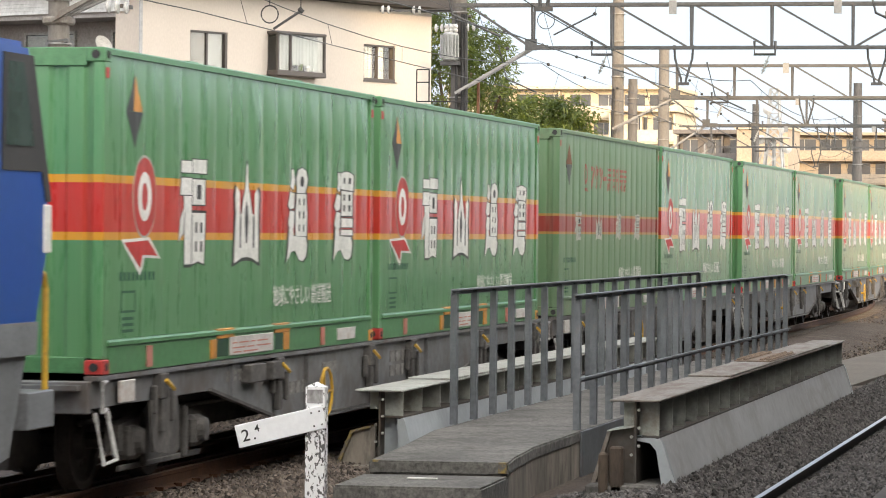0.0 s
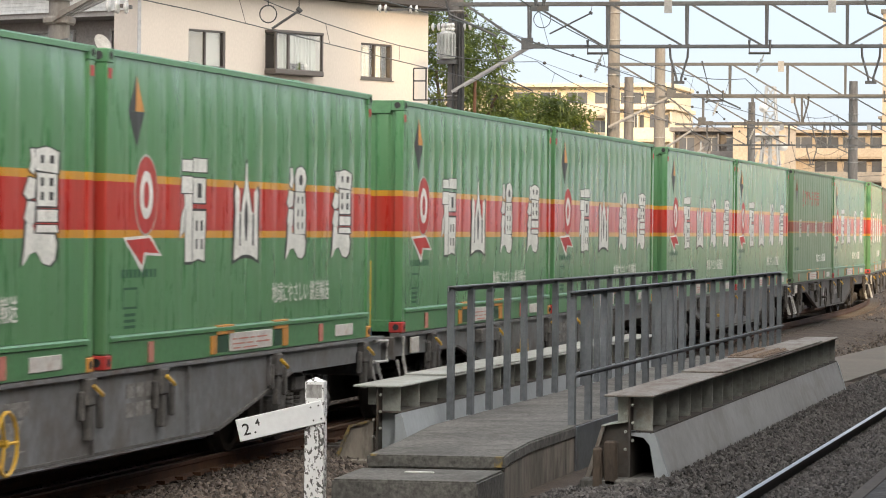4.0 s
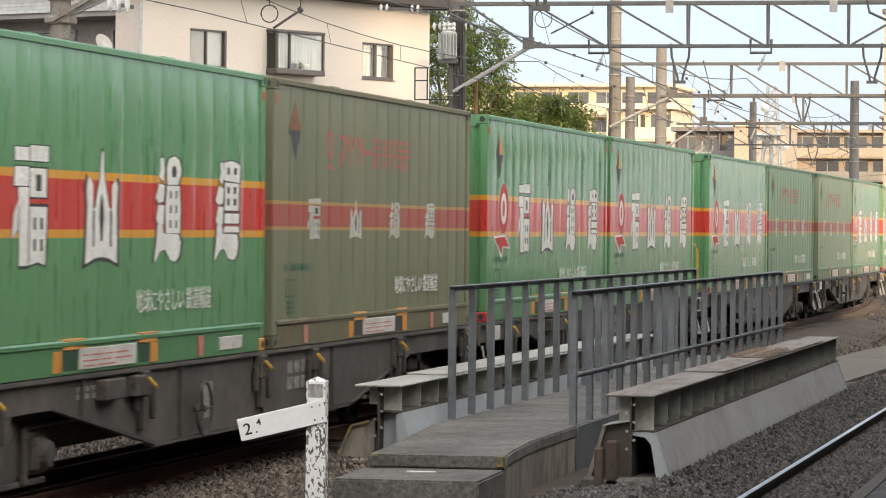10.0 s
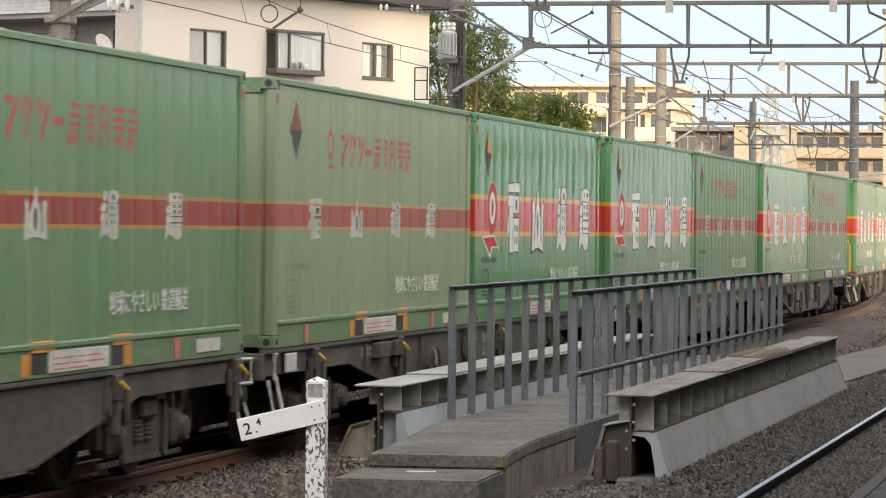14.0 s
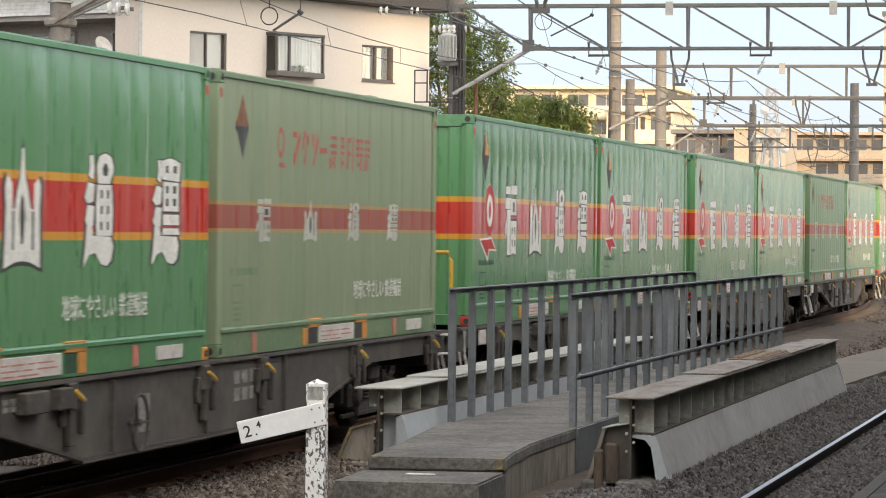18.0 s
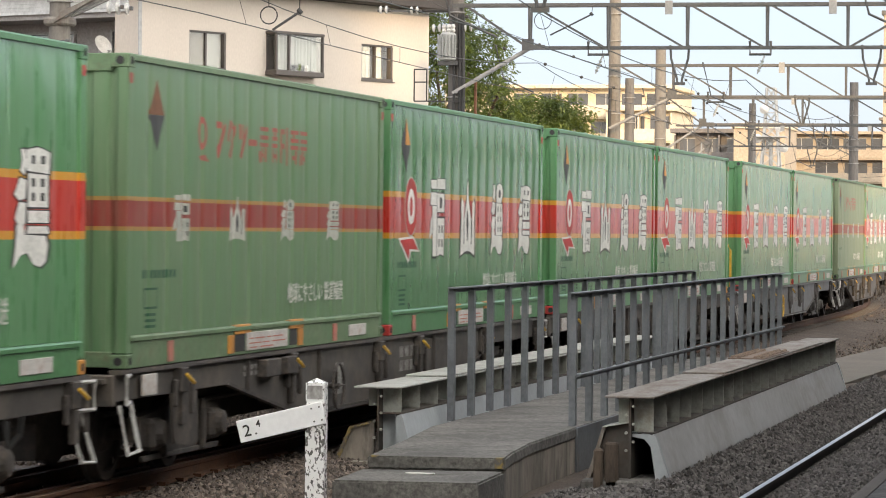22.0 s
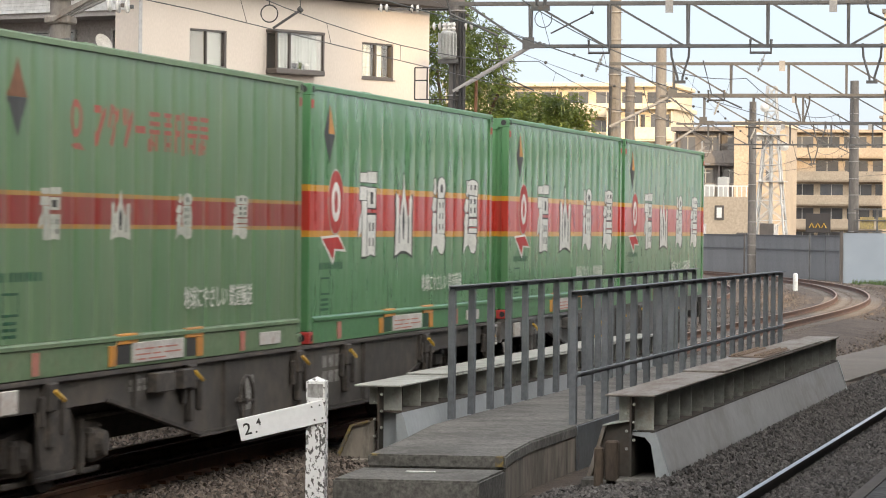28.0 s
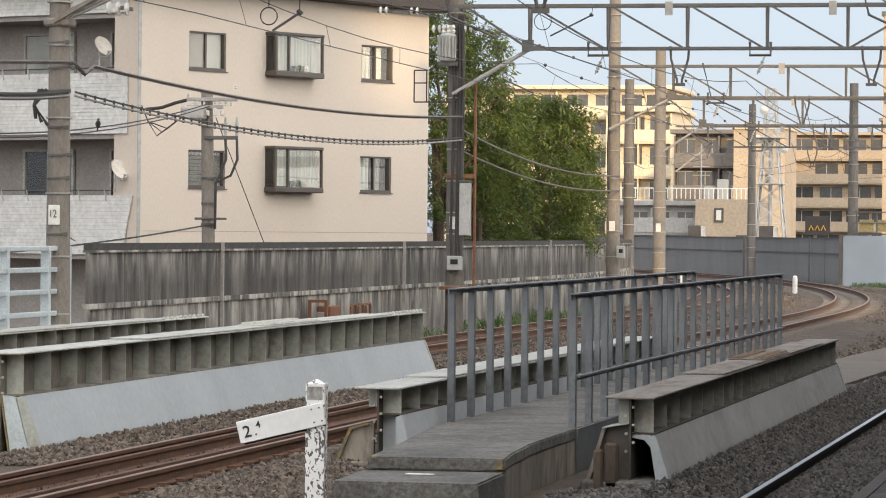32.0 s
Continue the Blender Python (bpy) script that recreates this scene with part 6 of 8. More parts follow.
# ---- unseen block added behind the camera to shade the near part of the line ----
def shade_blocks_and_platform():
    s = thing("office_building", "unseen grey block added behind the camera to cast shade", "building")
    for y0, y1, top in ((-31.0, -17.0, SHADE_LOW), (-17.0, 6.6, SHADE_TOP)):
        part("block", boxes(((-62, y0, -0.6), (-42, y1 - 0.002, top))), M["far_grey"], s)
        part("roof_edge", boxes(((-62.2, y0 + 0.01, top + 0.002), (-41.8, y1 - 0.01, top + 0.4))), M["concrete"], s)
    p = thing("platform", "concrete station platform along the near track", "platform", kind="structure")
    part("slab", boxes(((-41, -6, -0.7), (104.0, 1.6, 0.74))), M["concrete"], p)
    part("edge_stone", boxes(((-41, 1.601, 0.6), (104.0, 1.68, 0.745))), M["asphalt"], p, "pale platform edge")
    # unseen wall and canopy, added to darken the near track and container sides
    h = thing("platform_building", "unseen grey wall and canopy added to shade the near track", "building")
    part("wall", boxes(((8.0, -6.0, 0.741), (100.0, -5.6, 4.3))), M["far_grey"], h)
    part("canopy", boxes(((8.0, -6.2, 4.31), (100.0, 1.9, 4.55))), M["steel"], h, "flat added shading canopy")
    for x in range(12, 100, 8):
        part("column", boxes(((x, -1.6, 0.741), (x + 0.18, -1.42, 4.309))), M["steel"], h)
    # two more unseen blocks, added only to keep low sun off the distance
    for label, lo, hi in (("unseen slim grey block added to shade the curve and far houses", (18.0, -37.0), (30.0, -19.0, 56.0)), ("unseen wide tan block added to shade the far apartment block", (322.0, -20.0), (340.0, 25.3, 22.4))):
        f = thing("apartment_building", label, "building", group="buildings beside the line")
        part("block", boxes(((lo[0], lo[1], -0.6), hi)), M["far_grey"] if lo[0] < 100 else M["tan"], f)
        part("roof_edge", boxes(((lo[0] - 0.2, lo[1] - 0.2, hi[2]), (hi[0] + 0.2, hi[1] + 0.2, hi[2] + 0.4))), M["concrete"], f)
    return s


shade_blocks_and_platform()


# ---- the cream apartment house ----
HOUSE = Matrix(((0.9141, 0.4057, 0, 81.0), (-0.4057, 0.9141, 0, 24.34), (0, 0, 1, 0), (0, 0, 0, 1)))


def wall_cells(bm, us, zs, holes, place):
    for u0, u1 in zip(us, us[1:]):
        for z0, z1 in zip(zs, zs[1:]):
            cu, cz = (u0 + u1) / 2, (z0 + z1) / 2
            if any(a < cu < b and c < cz < d for a, b, c, d in holes):
                continue
            place(bm, u0, u1, z0, z1)


def pane_window(house, u0, u1, z0, z1, lay, look_of):
    """A sliding window of two sashes set into the wall; lay(u, d, z) gives a place, d metres behind the wall's face."""
    def bx(a, b):
        return boxes((tuple(min(p, q) for p, q in zip(lay(*a), lay(*b))), tuple(max(p, q) for p, q in zip(lay(*a), lay(*b)))))
    w = new("window")
    w.parent = house
    f, mid = 0.045, (u0 + u1) / 2
    for a, b in (((u0, 0.03, z1 - f), (u1, 0.16, z1)), ((u0, 0.0, z0), (u1, 0.16, z0 + f * 1.6)), ((u0, 0.03, z0 + f * 1.6), (u0 + f, 0.16, z1 - f)), ((u1 - f * 1.6, 0.01, z0 + f * 1.6), (u1, 0.16, z1 - f)), ((mid - 0.03, 0.06, z0 + f * 1.6), (mid + 0.03, 0.14, z1 - f))):
        part("frame", bx(a, b), M["frame_dark"], w, "bronze window frame")
    part("sill", bx((u0 - 0.02, -0.03, z0 - 0.025), (u1 + 0.06, 0.1, z0 - 0.001)), M["frame_dark"], w, "bronze window sill")
    for a, b, d in ((u0 + f, mid - 0.03, 0.1), (mid + 0.03, u1 - f * 1.6, 0.08)):
        o = part("pane", bx((a, d, z0 + f * 1.6), (b, d + 0.008, z1 - f)), M["glass"], w)
        o.visible_shadow = False
    if look_of == "blind":
        part("blind", bx((u0 + f, 0.115, z0 + f), (mid - 0.03, 0.125, z1)), M["blind"], w, "beige drawn blind")
        part("blind", bx((mid + 0.03, 0.115, z0 + f), (u1 - f * 1.6, 0.125, z1)), M["blind_pale"], w, "pale drawn blind")
    elif look_of == "shutter":
        for k in range(9):
            z = z0 + f * 1.6 + (z1 - z0 - f * 2.6) * k / 9
            part("shutter_slat", bx((u0 + f, 0.11, z), (u1 - f * 1.6, 0.122, z + (z1 - z0 - f * 2.6) / 9 - 0.008)), M["wing_grey"], w)
    else:
        for a, b in ((u0 + f, u0 + f + (mid - u0) * 0.75), (mid + 0.12, mid + 0.12 + (u1 - mid) * 0.35)):
            bm, n = bmesh.new(), 10
            pts = [lay(a + (b - a) * i / n, 0.14 + 0.02 * math.sin(i * 2.1), 0) for i in range(n + 1)]
            for p, q in zip(pts, pts[1:]):
                bm.faces.new([bm.verts.new(v) for v in ((p[0], p[1], z0 + f), (q[0], q[1], z0 + f), (q[0], q[1], z1), (p[0], p[1], z1))])
            part("curtain", bm, M["curtain"], w, "pale half-drawn curtain")
    # a near-black sheet gives the room's shade by colour
    part("room_back", bx((u0 - 0.3, 0.6, z0 - 0.3), (u1 + 0.3, 0.62, z1 + 0.3)), M["near_black"], w, "near-black sheet for the unlit room behind the glass")
    return w


def apartment_house():
    h = thing("apartment_house", "cream rendered apartment house with white tiled balconies", "apartment house")
    h.matrix_world = HOUSE
    holes = [(1.91, 3.35, 6.14, 7.1), (5.0, 6.86, 6.24, 7.15), (8.98, 10.37, 6.14, 7.1), (1.91, 3.35, 3.21, 4.16), (5.0, 6.86, 3.29, 4.25), (8.96, 10.34, 3.2, 4.16)]
    us = sorted({0.0, 12.0, *(a for q in holes for a in q[:2])})
    zs = sorted({-0.6, 8.12, *(a for q in holes for a in q[2:])})
    bm = bmesh.new()
    wall_cells(bm, us, zs, holes, lambda b, u0, u1, z0, z1: b.faces.new([b.verts.new(v) for v in ((u0, 0, z0), (u1, 0, z0), (u1, 0, z1), (u0, 0, z1))]))
    bmesh.ops.remove_doubles(bm, verts=bm.verts[:], dist=0.001)
    back = bmesh.ops.extrude_face_region(bm, geom=bm.faces[:])
    for v in back["geom"]:
        if isinstance(v, bmesh.types.BMVert):
            v.co.y += 0.2
    bmesh.ops.recalc_face_normals(bm, faces=bm.faces[:])
    part("front_wall", bm, M["cream"], h, "cream rendered wall")
    part("corner_pier", boxes(((-0.02, -0.02, -0.6), (0.16, 0.75, 8.1))), M["cream"], h)
    part("corner_trim", boxes(((-0.05, -0.045, -0.6), (0.06, -0.021, 8.1))), M["far_grey"], h, "grey rain pipe at the corner")
    part("side_wall", boxes(((11.8, 0.2, -0.6), (12.0, 9.0, 8.12))), M["cream"], h)
    part("back_wall", boxes(((0.2, 9.0, -0.6), (12.0, 9.2, 8.12))), M["cream"], h)
    part("roof", bevel_box((-0.6, -0.55, 8.13), (12.45, 9.5, 8.75), 0.03), M["near_black"], h, "dark overhanging roof edge")
    part("wall_line", boxes(((0.06, -0.006, 2.135), (11.99, -0.001, 2.15))), M["wing_grey"], h, "thin joint line in the render")
    front = lambda u, d, z: (u, d, z)
    for q, look_of in ((holes[0], "blind"), (holes[2], "curtain"), (holes[3], "shutter"), (holes[5], "curtain")):
        pane_window(h, *q, front, look_of)
    for u0, u1, z0, z1 in (holes[1], holes[4]):
        bay = new("bay_window")
        bay.parent = h
        part("hood", bevel_box((u0 - 0.08, -0.36, z1), (u1 + 0.08, 0.05, z1 + 0.08), 0.02), M["frame_dark"], bay, "bronze hood")
        part("base", bevel_box((u0 - 0.08, -0.36, z0 - 0.14), (u1 + 0.08, 0.05, z0), 0.02), M["frame_dark"], bay, "bronze base")
        for u in (u0 - 0.06, u0 + 0.46, u1 + 0.0):
            part("mullion", boxes(((u, -0.34, z0), (u + 0.06, -0.28, z1))), M["frame_dark"], bay)
        for u in (u0 - 0.05, u1 + 0.02):
            part("side_post", boxes(((u, -0.02, z0), (u + 0.04, 0.03, z1))), M["frame_dark"], bay)
            o = part("pane", boxes(((u + 0.01, -0.28, z0), (u + 0.018, -0.02, z1))), M["glass"], bay)
            o.visible_shadow = False
        o = part("pane", boxes(((u0, -0.3, z0), (u1, -0.292, z1))), M["glass"], bay)
        o.visible_shadow = False
        # gathered curtain
        bm = bmesh.new()
        n = 40
        pts = [(u0 + 0.1 + (u1 - u0 - 0.2) * i / n, -0.2 + 0.025 * math.sin(i * 1.9)) for i in range(n + 1)]
        for (a, b), (c, d) in zip(pts, pts[1:]):
            lowz = z0 + 0.16 if 12 < pts.index((a, b)) < 30 else z0 + 0.02
            bm.faces.new([bm.verts.new(v) for v in ((a, b, lowz), (c, d, lowz), (c, d, z1 - 0.02), (a, b, z1 - 0.02))])
        part("curtain", bm, M["curtain"], bay, "gathered pale net curtain")
        # room shade by colour again: a near-black sheet behind the bay
        part("room_back", boxes(((u0 - 0.2, 0.7, z0 - 0.2), (u1 + 0.2, 0.72, z1 + 0.2))), M["near_black"], bay, "near-black sheet for the unlit room behind the curtain")
        for k, (u, hh, r) in enumerate(((u1 - 0.62, 0.16, 0.09), (u1 - 0.9, 0.1, 0.06), (u0 + 1.0, 0.18, 0.05))):
            bm = bmesh.new()
            lathe(bm, [(0.0, r * 0.7), (hh * 0.6, r), (hh, r * 0.8)], (u, -0.255, z0 + 0.001), "z", 10)
            part("flower_pot", bm, M["leaf"] if k else M["porcelain"], bay, "small pot on the window sill")
    # balcony wing: looks along -x of the house
    L0, L1 = 0.76, 9.0
    part("wing_wall", boxes(((1.35, 0.2, -0.6), (1.55, 9.0, 8.12))), M["wing_grey"], h, "brown-grey wall behind the balconies")
    for z0, ztop in ((1.55, 3.0), (4.5, 6.0), (7.45, 8.1)):
        balc = new("balcony")
        balc.parent = h
        part("slab", boxes(((0.0, 0.2, z0 - 0.12), (1.35, 9.0, z0))), M["wing_grey"], balc, "dark underside of the balcony slab")
        part("parapet", boxes(((-0.05, 0.3, z0), (0.07, 9.0, ztop))), M["wing_grey"], balc)
        k = 0
        z = z0 + 0.004
        while z < ztop - 0.02:
            part("tile_strip", bevel_box((-0.085, 0.29 - (0.0 if z0 > 4 else 0.25 * (z - z0 - 0.6)), z), (-0.0505, 9.0, min(z + 0.084, ztop)), 0.003), M["tile_white"], balc)
            z += 0.088
        for y in (0.9, 1.75, 2.6, 3.45, 4.3):
            bm = bmesh.new()
            rod(bm, (-0.12, y, ztop - 0.14), (-0.12, y + 0.06, ztop + 0.13), 0.016, n=6)
            part("hook", bm, M["step_white"], balc, "white laundry-pole bracket")
        bm = bmesh.new()
        rod(bm, (0.0, 0.3, ztop + 0.12), (0.0, 9.0, ztop + 0.12), 0.018, n=6)
        part("hand_rail", bm, M["steel"], balc)
    wing = lambda u, d, z: (1.35 + d - 0.17, u, z)
    for z in (3.02, 5.95):
        for u0, u1 in ((0.3, 2.0), (3.2, 4.9)):
            w = new("balcony_door")
            w.parent = h
            for a, b in ((u0, u0 + 0.06), (u1 - 0.06, u1), ((u0 + u1) / 2 - 0.03, (u0 + u1) / 2 + 0.03)):
                part("frame", boxes(((1.25, a, z - 1.2), (1.345, b, z + 1.1))), M["step_white"], w, "pale aluminium door frame")
            part("lintel", boxes(((1.25, u0, z + 1.1), (1.345, u1, z + 1.16))), M["step_white"], w)
            for a, b in ((u0 + 0.06, (u0 + u1) / 2 - 0.03), ((u0 + u1) / 2 + 0.03, u1 - 0.06)):
                part("pane", boxes(((1.3, a, z - 1.2), (1.308, b, z + 1.1))), M["glass"], w).visible_shadow = False
            part("curtain", boxes(((1.312, u0 + 0.07, z - 1.2), (1.318, u1 - (0.07 if z > 4 else 0.9), z + 1.08))), M["blind_pale"] if z > 4 else M["curtain_green"], w, "drawn curtain behind the glass")
            # near-black sheet in place of the unlit room at the balcony door
            part("room_back", boxes(((1.33, u0, z - 1.2), (1.345, u1, z + 1.1))), M["near_black"], w, "near-black sheet for the unlit room behind the curtain")
    return h


def glass_material():
    m, nt, b = nodes_of("window_pane_glass")
    b.inputs["Base Color"].default_value = (0.9, 0.93, 0.93, 1)
    b.inputs["Roughness"].default_value = 0.02
    b.inputs["Transmission Weight"].default_value = 1.0
    b.inputs["IOR"].default_value = 1.45
    return m


M["glass"] = glass_material()
apartment_house()


def dish(at, r, turn):
    d = thing("satellite_dish", "white satellite dish on a balcony bracket", "satellite dish", group="satellite dishes")
    d.matrix_world = HOUSE @ Matrix.Translation(at) @ Matrix.Rotation(turn, 4, "Z")
    bm = bmesh.new()
    lathe(bm, [(0.0, 0.02), (0.015, r * 0.5), (0.05, r * 0.92), (0.06, r), (0.045, r * 0.95), (0.0, r * 0.45), (-0.015, 0.02)], (0, 0, 0), "x", 24)
    bm.transform(Matrix.Rotation(radians(-28), 4, "Y"))
    part("reflector", bm, M["porcelain"], d)
    bm = bmesh.new()
    pipe(bm, [(-0.02, 0, -r * 0.9), (0.14, 0, -r * 0.95), (0.26, 0, -r * 0.5)], 0.02)
    part("feed_arm", bm, M["step_white"], d)
    part("feed_horn", bevel_box((0.22, -0.04, -r * 0.55), (0.32, 0.04, -r * 0.38), 0.01), M["box_grey"], d)
    bm = bmesh.new()
    pipe(bm, [(-0.04, 0, 0), (-0.1, 0.0, -0.05), (-0.1, 0.0, -0.55)], 0.025)
    part("mast", bm, M["step_white"], d)
    return d


dish((-0.2, 1.0, 6.62), 0.26, radians(264))
dish((-0.2, 0.45, 3.62), 0.26, radians(264))


# ---- poles ----
def line_pole(x, y, top, r, label, tag=True, mat="pole"):
    p = thing("line_pole", label, "pole", group="poles along the railway")
    bm = bmesh.new()
    rod(bm, (x, y, -0.5), (x, y, top), r * 1.12, r * 0.86, 20)
    part("shaft", bm, M[mat], p, smooth=False)
    z = 0.9
    rng = random.Random(int(x * 10))
    while z < top - 0.4:
        bm = bmesh.new()
        lathe(bm, [(-0.014, r * 1.06), (-0.012, r * 1.13), (0.012, r * 1.13), (0.014, r * 1.06)], (x, y, z), "z", 16)
        part("band", bm, M["steel_pale"], p, "galvanised steel band")
        z += rng.uniform(0.5, 1.3)
    if tag:
        plate = part("number_plate", bevel_box((x - r * 1.2, y - 0.09, 2.25), (x - r * 1.2 + 0.012, y + 0.09, 2.55), 0.004), M["white"], p, "white number plate")
    return p


pole_12 = line_pole(50.43, 16.4, 6.6, 0.178, "weathered concrete pole with cable brackets and a white plate", True)
figures = part("plate_figures", bmesh.new(), M["black"], pole_12, "black figures on the plate")
figures.data = text_mesh("12", 0.1, 0.12)
figures.data.materials[0] = M["black"]
figures.matrix_basis = Matrix(((0, 0, -1, 50.43 - 0.232), (-1, 0, 0, 16.45), (0, 1, 0, 2.36), (0, 0, 0, 1)))
pole_1 = line_pole(80.63, 16.4, 9.2, 0.2, "dark concrete pole carrying a transformer and cables", True, "pole_dark")
pole_2 = line_pole(105.5, 16.5, 9.6, 0.2, "weathered concrete pole with cables and a grey box", True)
pole_3 = line_pole(126.0, 18.0, 8.9, 0.22, "pale sunlit concrete pole", True)
pole_4 = line_pole(130.0, 19.75, 8.0, 0.2, "dark plain concrete pole", False, "pole_dark")
pole_5 = line_pole(175.0, 15.2, 9.8, 0.25, "dark steel pole at the curve", False, "pole_dark")
pole_6 = line_pole(190.0, 22.05, 9.3, 0.22, "grey concrete pole before the grey fence", False, "pole_dark")


def bar_between(name, a, b, w, mat, parent, label=""):
    """A square steel bar from a to b."""
    a, b = Vector(a), Vector(b)
    d = b - a
    m = Matrix.Translation(a) @ d.to_track_quat("X", "Z").to_matrix().to_4x4()
    bm = bmesh.new()
    box(bm, (0, -w / 2, -w / 2), (d.length, w / 2, w / 2), m)
    return part(name, bm, mat, parent, label)


def portal(x, y0, z_low, z_top, y_pole, z_foot, y_end, pitch, turn_at, hangers, drops, label):
    """A lattice beam across the tracks, with its brace at the pole. turn_at: the bay from which its diagonals lean the other way."""
    g = thing("lattice_beam", label, "catenary beam", group="catenary beams")
    m = M["steel"]
    for dx in (-0.2, 0.2):
        bar_between("top_chord", (x + dx, y_pole, z_top), (x + dx, y_end, z_top), 0.075, m, g)
        bar_between("bottom_chord", (x + dx, y0 + 0.1, z_low), (x + dx, y_end, z_low), 0.065, m, g)
    # braces take the paler steel, so their sunlit look is in the colour
    for dx in (-0.12, 0.12):
        bar_between("brace", (x + dx, y_pole, z_foot), (x + dx, y0, z_low), 0.06, M["steel_pale"], g, "galvanised brace, sunlight put into its pale colour")
    bar_between("end_diagonal", (x - 0.2, y_pole - 0.3, z_top), (x - 0.2, y0 + 0.1, z_low + 0.06), 0.055, m, g)
    part("gusset", boxes(((x - 0.25, y0 - 0.13, z_low - 0.07), (x - 0.238, y0 + 0.15, z_low + 0.2))), m, g)
    part("gusset_foot", boxes(((x - 0.25, y0 - 0.4, z_low - 0.045), (x - 0.238, y0 - 0.131, z_low + 0.06))), m, g)
    n = int((y0 - y_end) / pitch)
    for i in range(n):
        y = y0 - i * pitch
        for dx in (-0.18, 0.18):
            bar_between("vertical", (x + dx * 0.5, y, z_low), (x + dx, y, z_top), 0.05, m, g)
        a, b = (z_top, z_low) if i < turn_at else (z_low, z_top)
        bar_between("diagonal", (x - 0.2, y - 0.06, a), (x - 0.2, y - pitch + 0.06, b), 0.05, m, g)
    for yh in hangers:
        bm = bmesh.new()
        pipe(bm, [(x - 0.28, yh + 0.24, z_low + 0.14), (x - 0.28, yh + 0.24, z_low - 0.17), (x - 0.28, yh - 0.24, z_low - 0.17), (x - 0.28, yh - 0.24, z_low + 0.14)], 0.035, 4)
        part("hanger", bm, m, g, "square steel hanger")
        bm = bmesh.new()
        a, b = Vector((x - 0.28, yh - 0.1, z_low - 0.2)), Vector((x - 0.33, yh + 0.06, z_low - 0.62))
        for k in range(4):
            c = a.lerp(b, (k + 2) / 6)
            rod(bm, c - (b - a).normalized() * 0.02, c + (b - a).normalized() * 0.02, 0.05, 0.03, 8)
        rod(bm, a, b, 0.018, n=6)
        part("insulator", bm, M["box_grey"], g, "ribbed grey porcelain insulator")
    for yh in drops:
        for side in (-1, 1):
            bm = bmesh.new()
            pipe(bm, [(x, yh + side * 0.22, z_low + 0.06), (x, yh + side * 0.2, z_low - 0.25), (x, yh + side * 0.06, z_low - 0.72), (x, yh + side * 0.05, z_low - 0.85)], 0.03, 6)
            part("drop_arm", bm, m, g, "bent steel drop arm")
        part("drop_plate", boxes(((x - 0.035, yh - 0.13, z_low - 0.87), (x + 0.035, yh + 0.13, z_low - 0.8))), m, g)
    for yh in (y0 - 3.3, y0 - 7.1):
        part("bracket_plate", boxes(((x - 0.26, yh - 0.1, z_top - 0.24), (x - 0.245, yh + 0.08, z_top + 0.08))), M["steel_pale"], g, "grey bracket plate")
    return g


portal(80.3, 14.57, 6.5, 7.5, 16.4, 5.44, -14, 1.86, 4, (12.9, 9.12), (11.03, 6.58), "grey steel lattice beam above the tracks")
portal(104.6, 14.55, 6.315, 7.26, 16.5, 5.35, -14, 1.74, 5, (13.22, 7.9), (10.64, 5.6), "grey steel lattice beam farther along the line")
portal(126.0, 16.4, 6.15, 7.1, 18.0, 5.1, -12, 1.8, 5, (14.6,), (12.2,), "grey steel lattice beam near the curve")
portal(152.0, 19.6, 6.0, 6.9, 21.0, 4.9, -8, 1.8, 5, (17.4,), (15.0,), "distant grey steel lattice beam at the curve")
portal(50.43, 14.3, 6.3, 7.2, 16.4, 5.35, -14, 1.86, 4, (11.0,), (9.0,), "grey steel lattice beam over the bridge")


def wire(name, pts, r, label, group="overhead wires", mat="wire"):
    bm = bmesh.new()
    pipe(bm, pts, r, 5)
    return tagged(part(name, bm, M[mat]), label, "wire", group)


# contact and carrier wires over the tracks
POLES = [24.0, 50.4, 80.3, 104.6, 126.0, 152.0, 178.0]


def over(s, off, z):
    c, _ = on_line(s, off)
    return Vector((c.x, c.y, z))


for off in (-6.17, 0.0, 4.9):
    cat = thing("catenary", "thin dark contact and carrier wires hung along a track", "overhead wire", group="overhead wires")
    lift = 0.4 if off > 1 else 0.0
    for k, (a, b) in enumerate(zip(POLES, POLES[1:])):
        zig = 0.2 * (-1) ** k
        up = sag(over(a, off, 5.75 + lift), over(b, off, 5.75 + lift), 0.42, 10)
        lo = sag(over(a, off + zig, 5.05 + lift), over(b, off - zig, 5.05 + lift), 0.02, 6)
        bm = bmesh.new()
        pipe(bm, up, 0.009, 5)
        part("carrier_wire", bm, M["wire"], cat)
        bm = bmesh.new()
        pipe(bm, lo, 0.009, 5)
        part("contact_wire", bm, M["wire"], cat)
        for i in range(1, 10, 2):
            f = i / 10
            bm = bmesh.new()
            rod(bm, up[i], lo[0].lerp(lo[-1], f) - Vector((0, 0, 0.08 * f * (1 - f))), 0.005, n=4)
            part("dropper", bm, M["wire"], cat)
    # steady arm at each beam
    for a in POLES[1 + (off > 1):]:
        c = over(a, off, 5.06 + lift)
        bm = bmesh.new()
        pipe(bm, [c + Vector((0, 0.1, 0)), c + Vector((-0.1, 0.8, 0.32)), c + Vector((-0.1, 1.0, 1.1))], 0.022, 6)
        part("steady_arm", bm, M["steel"], cat)

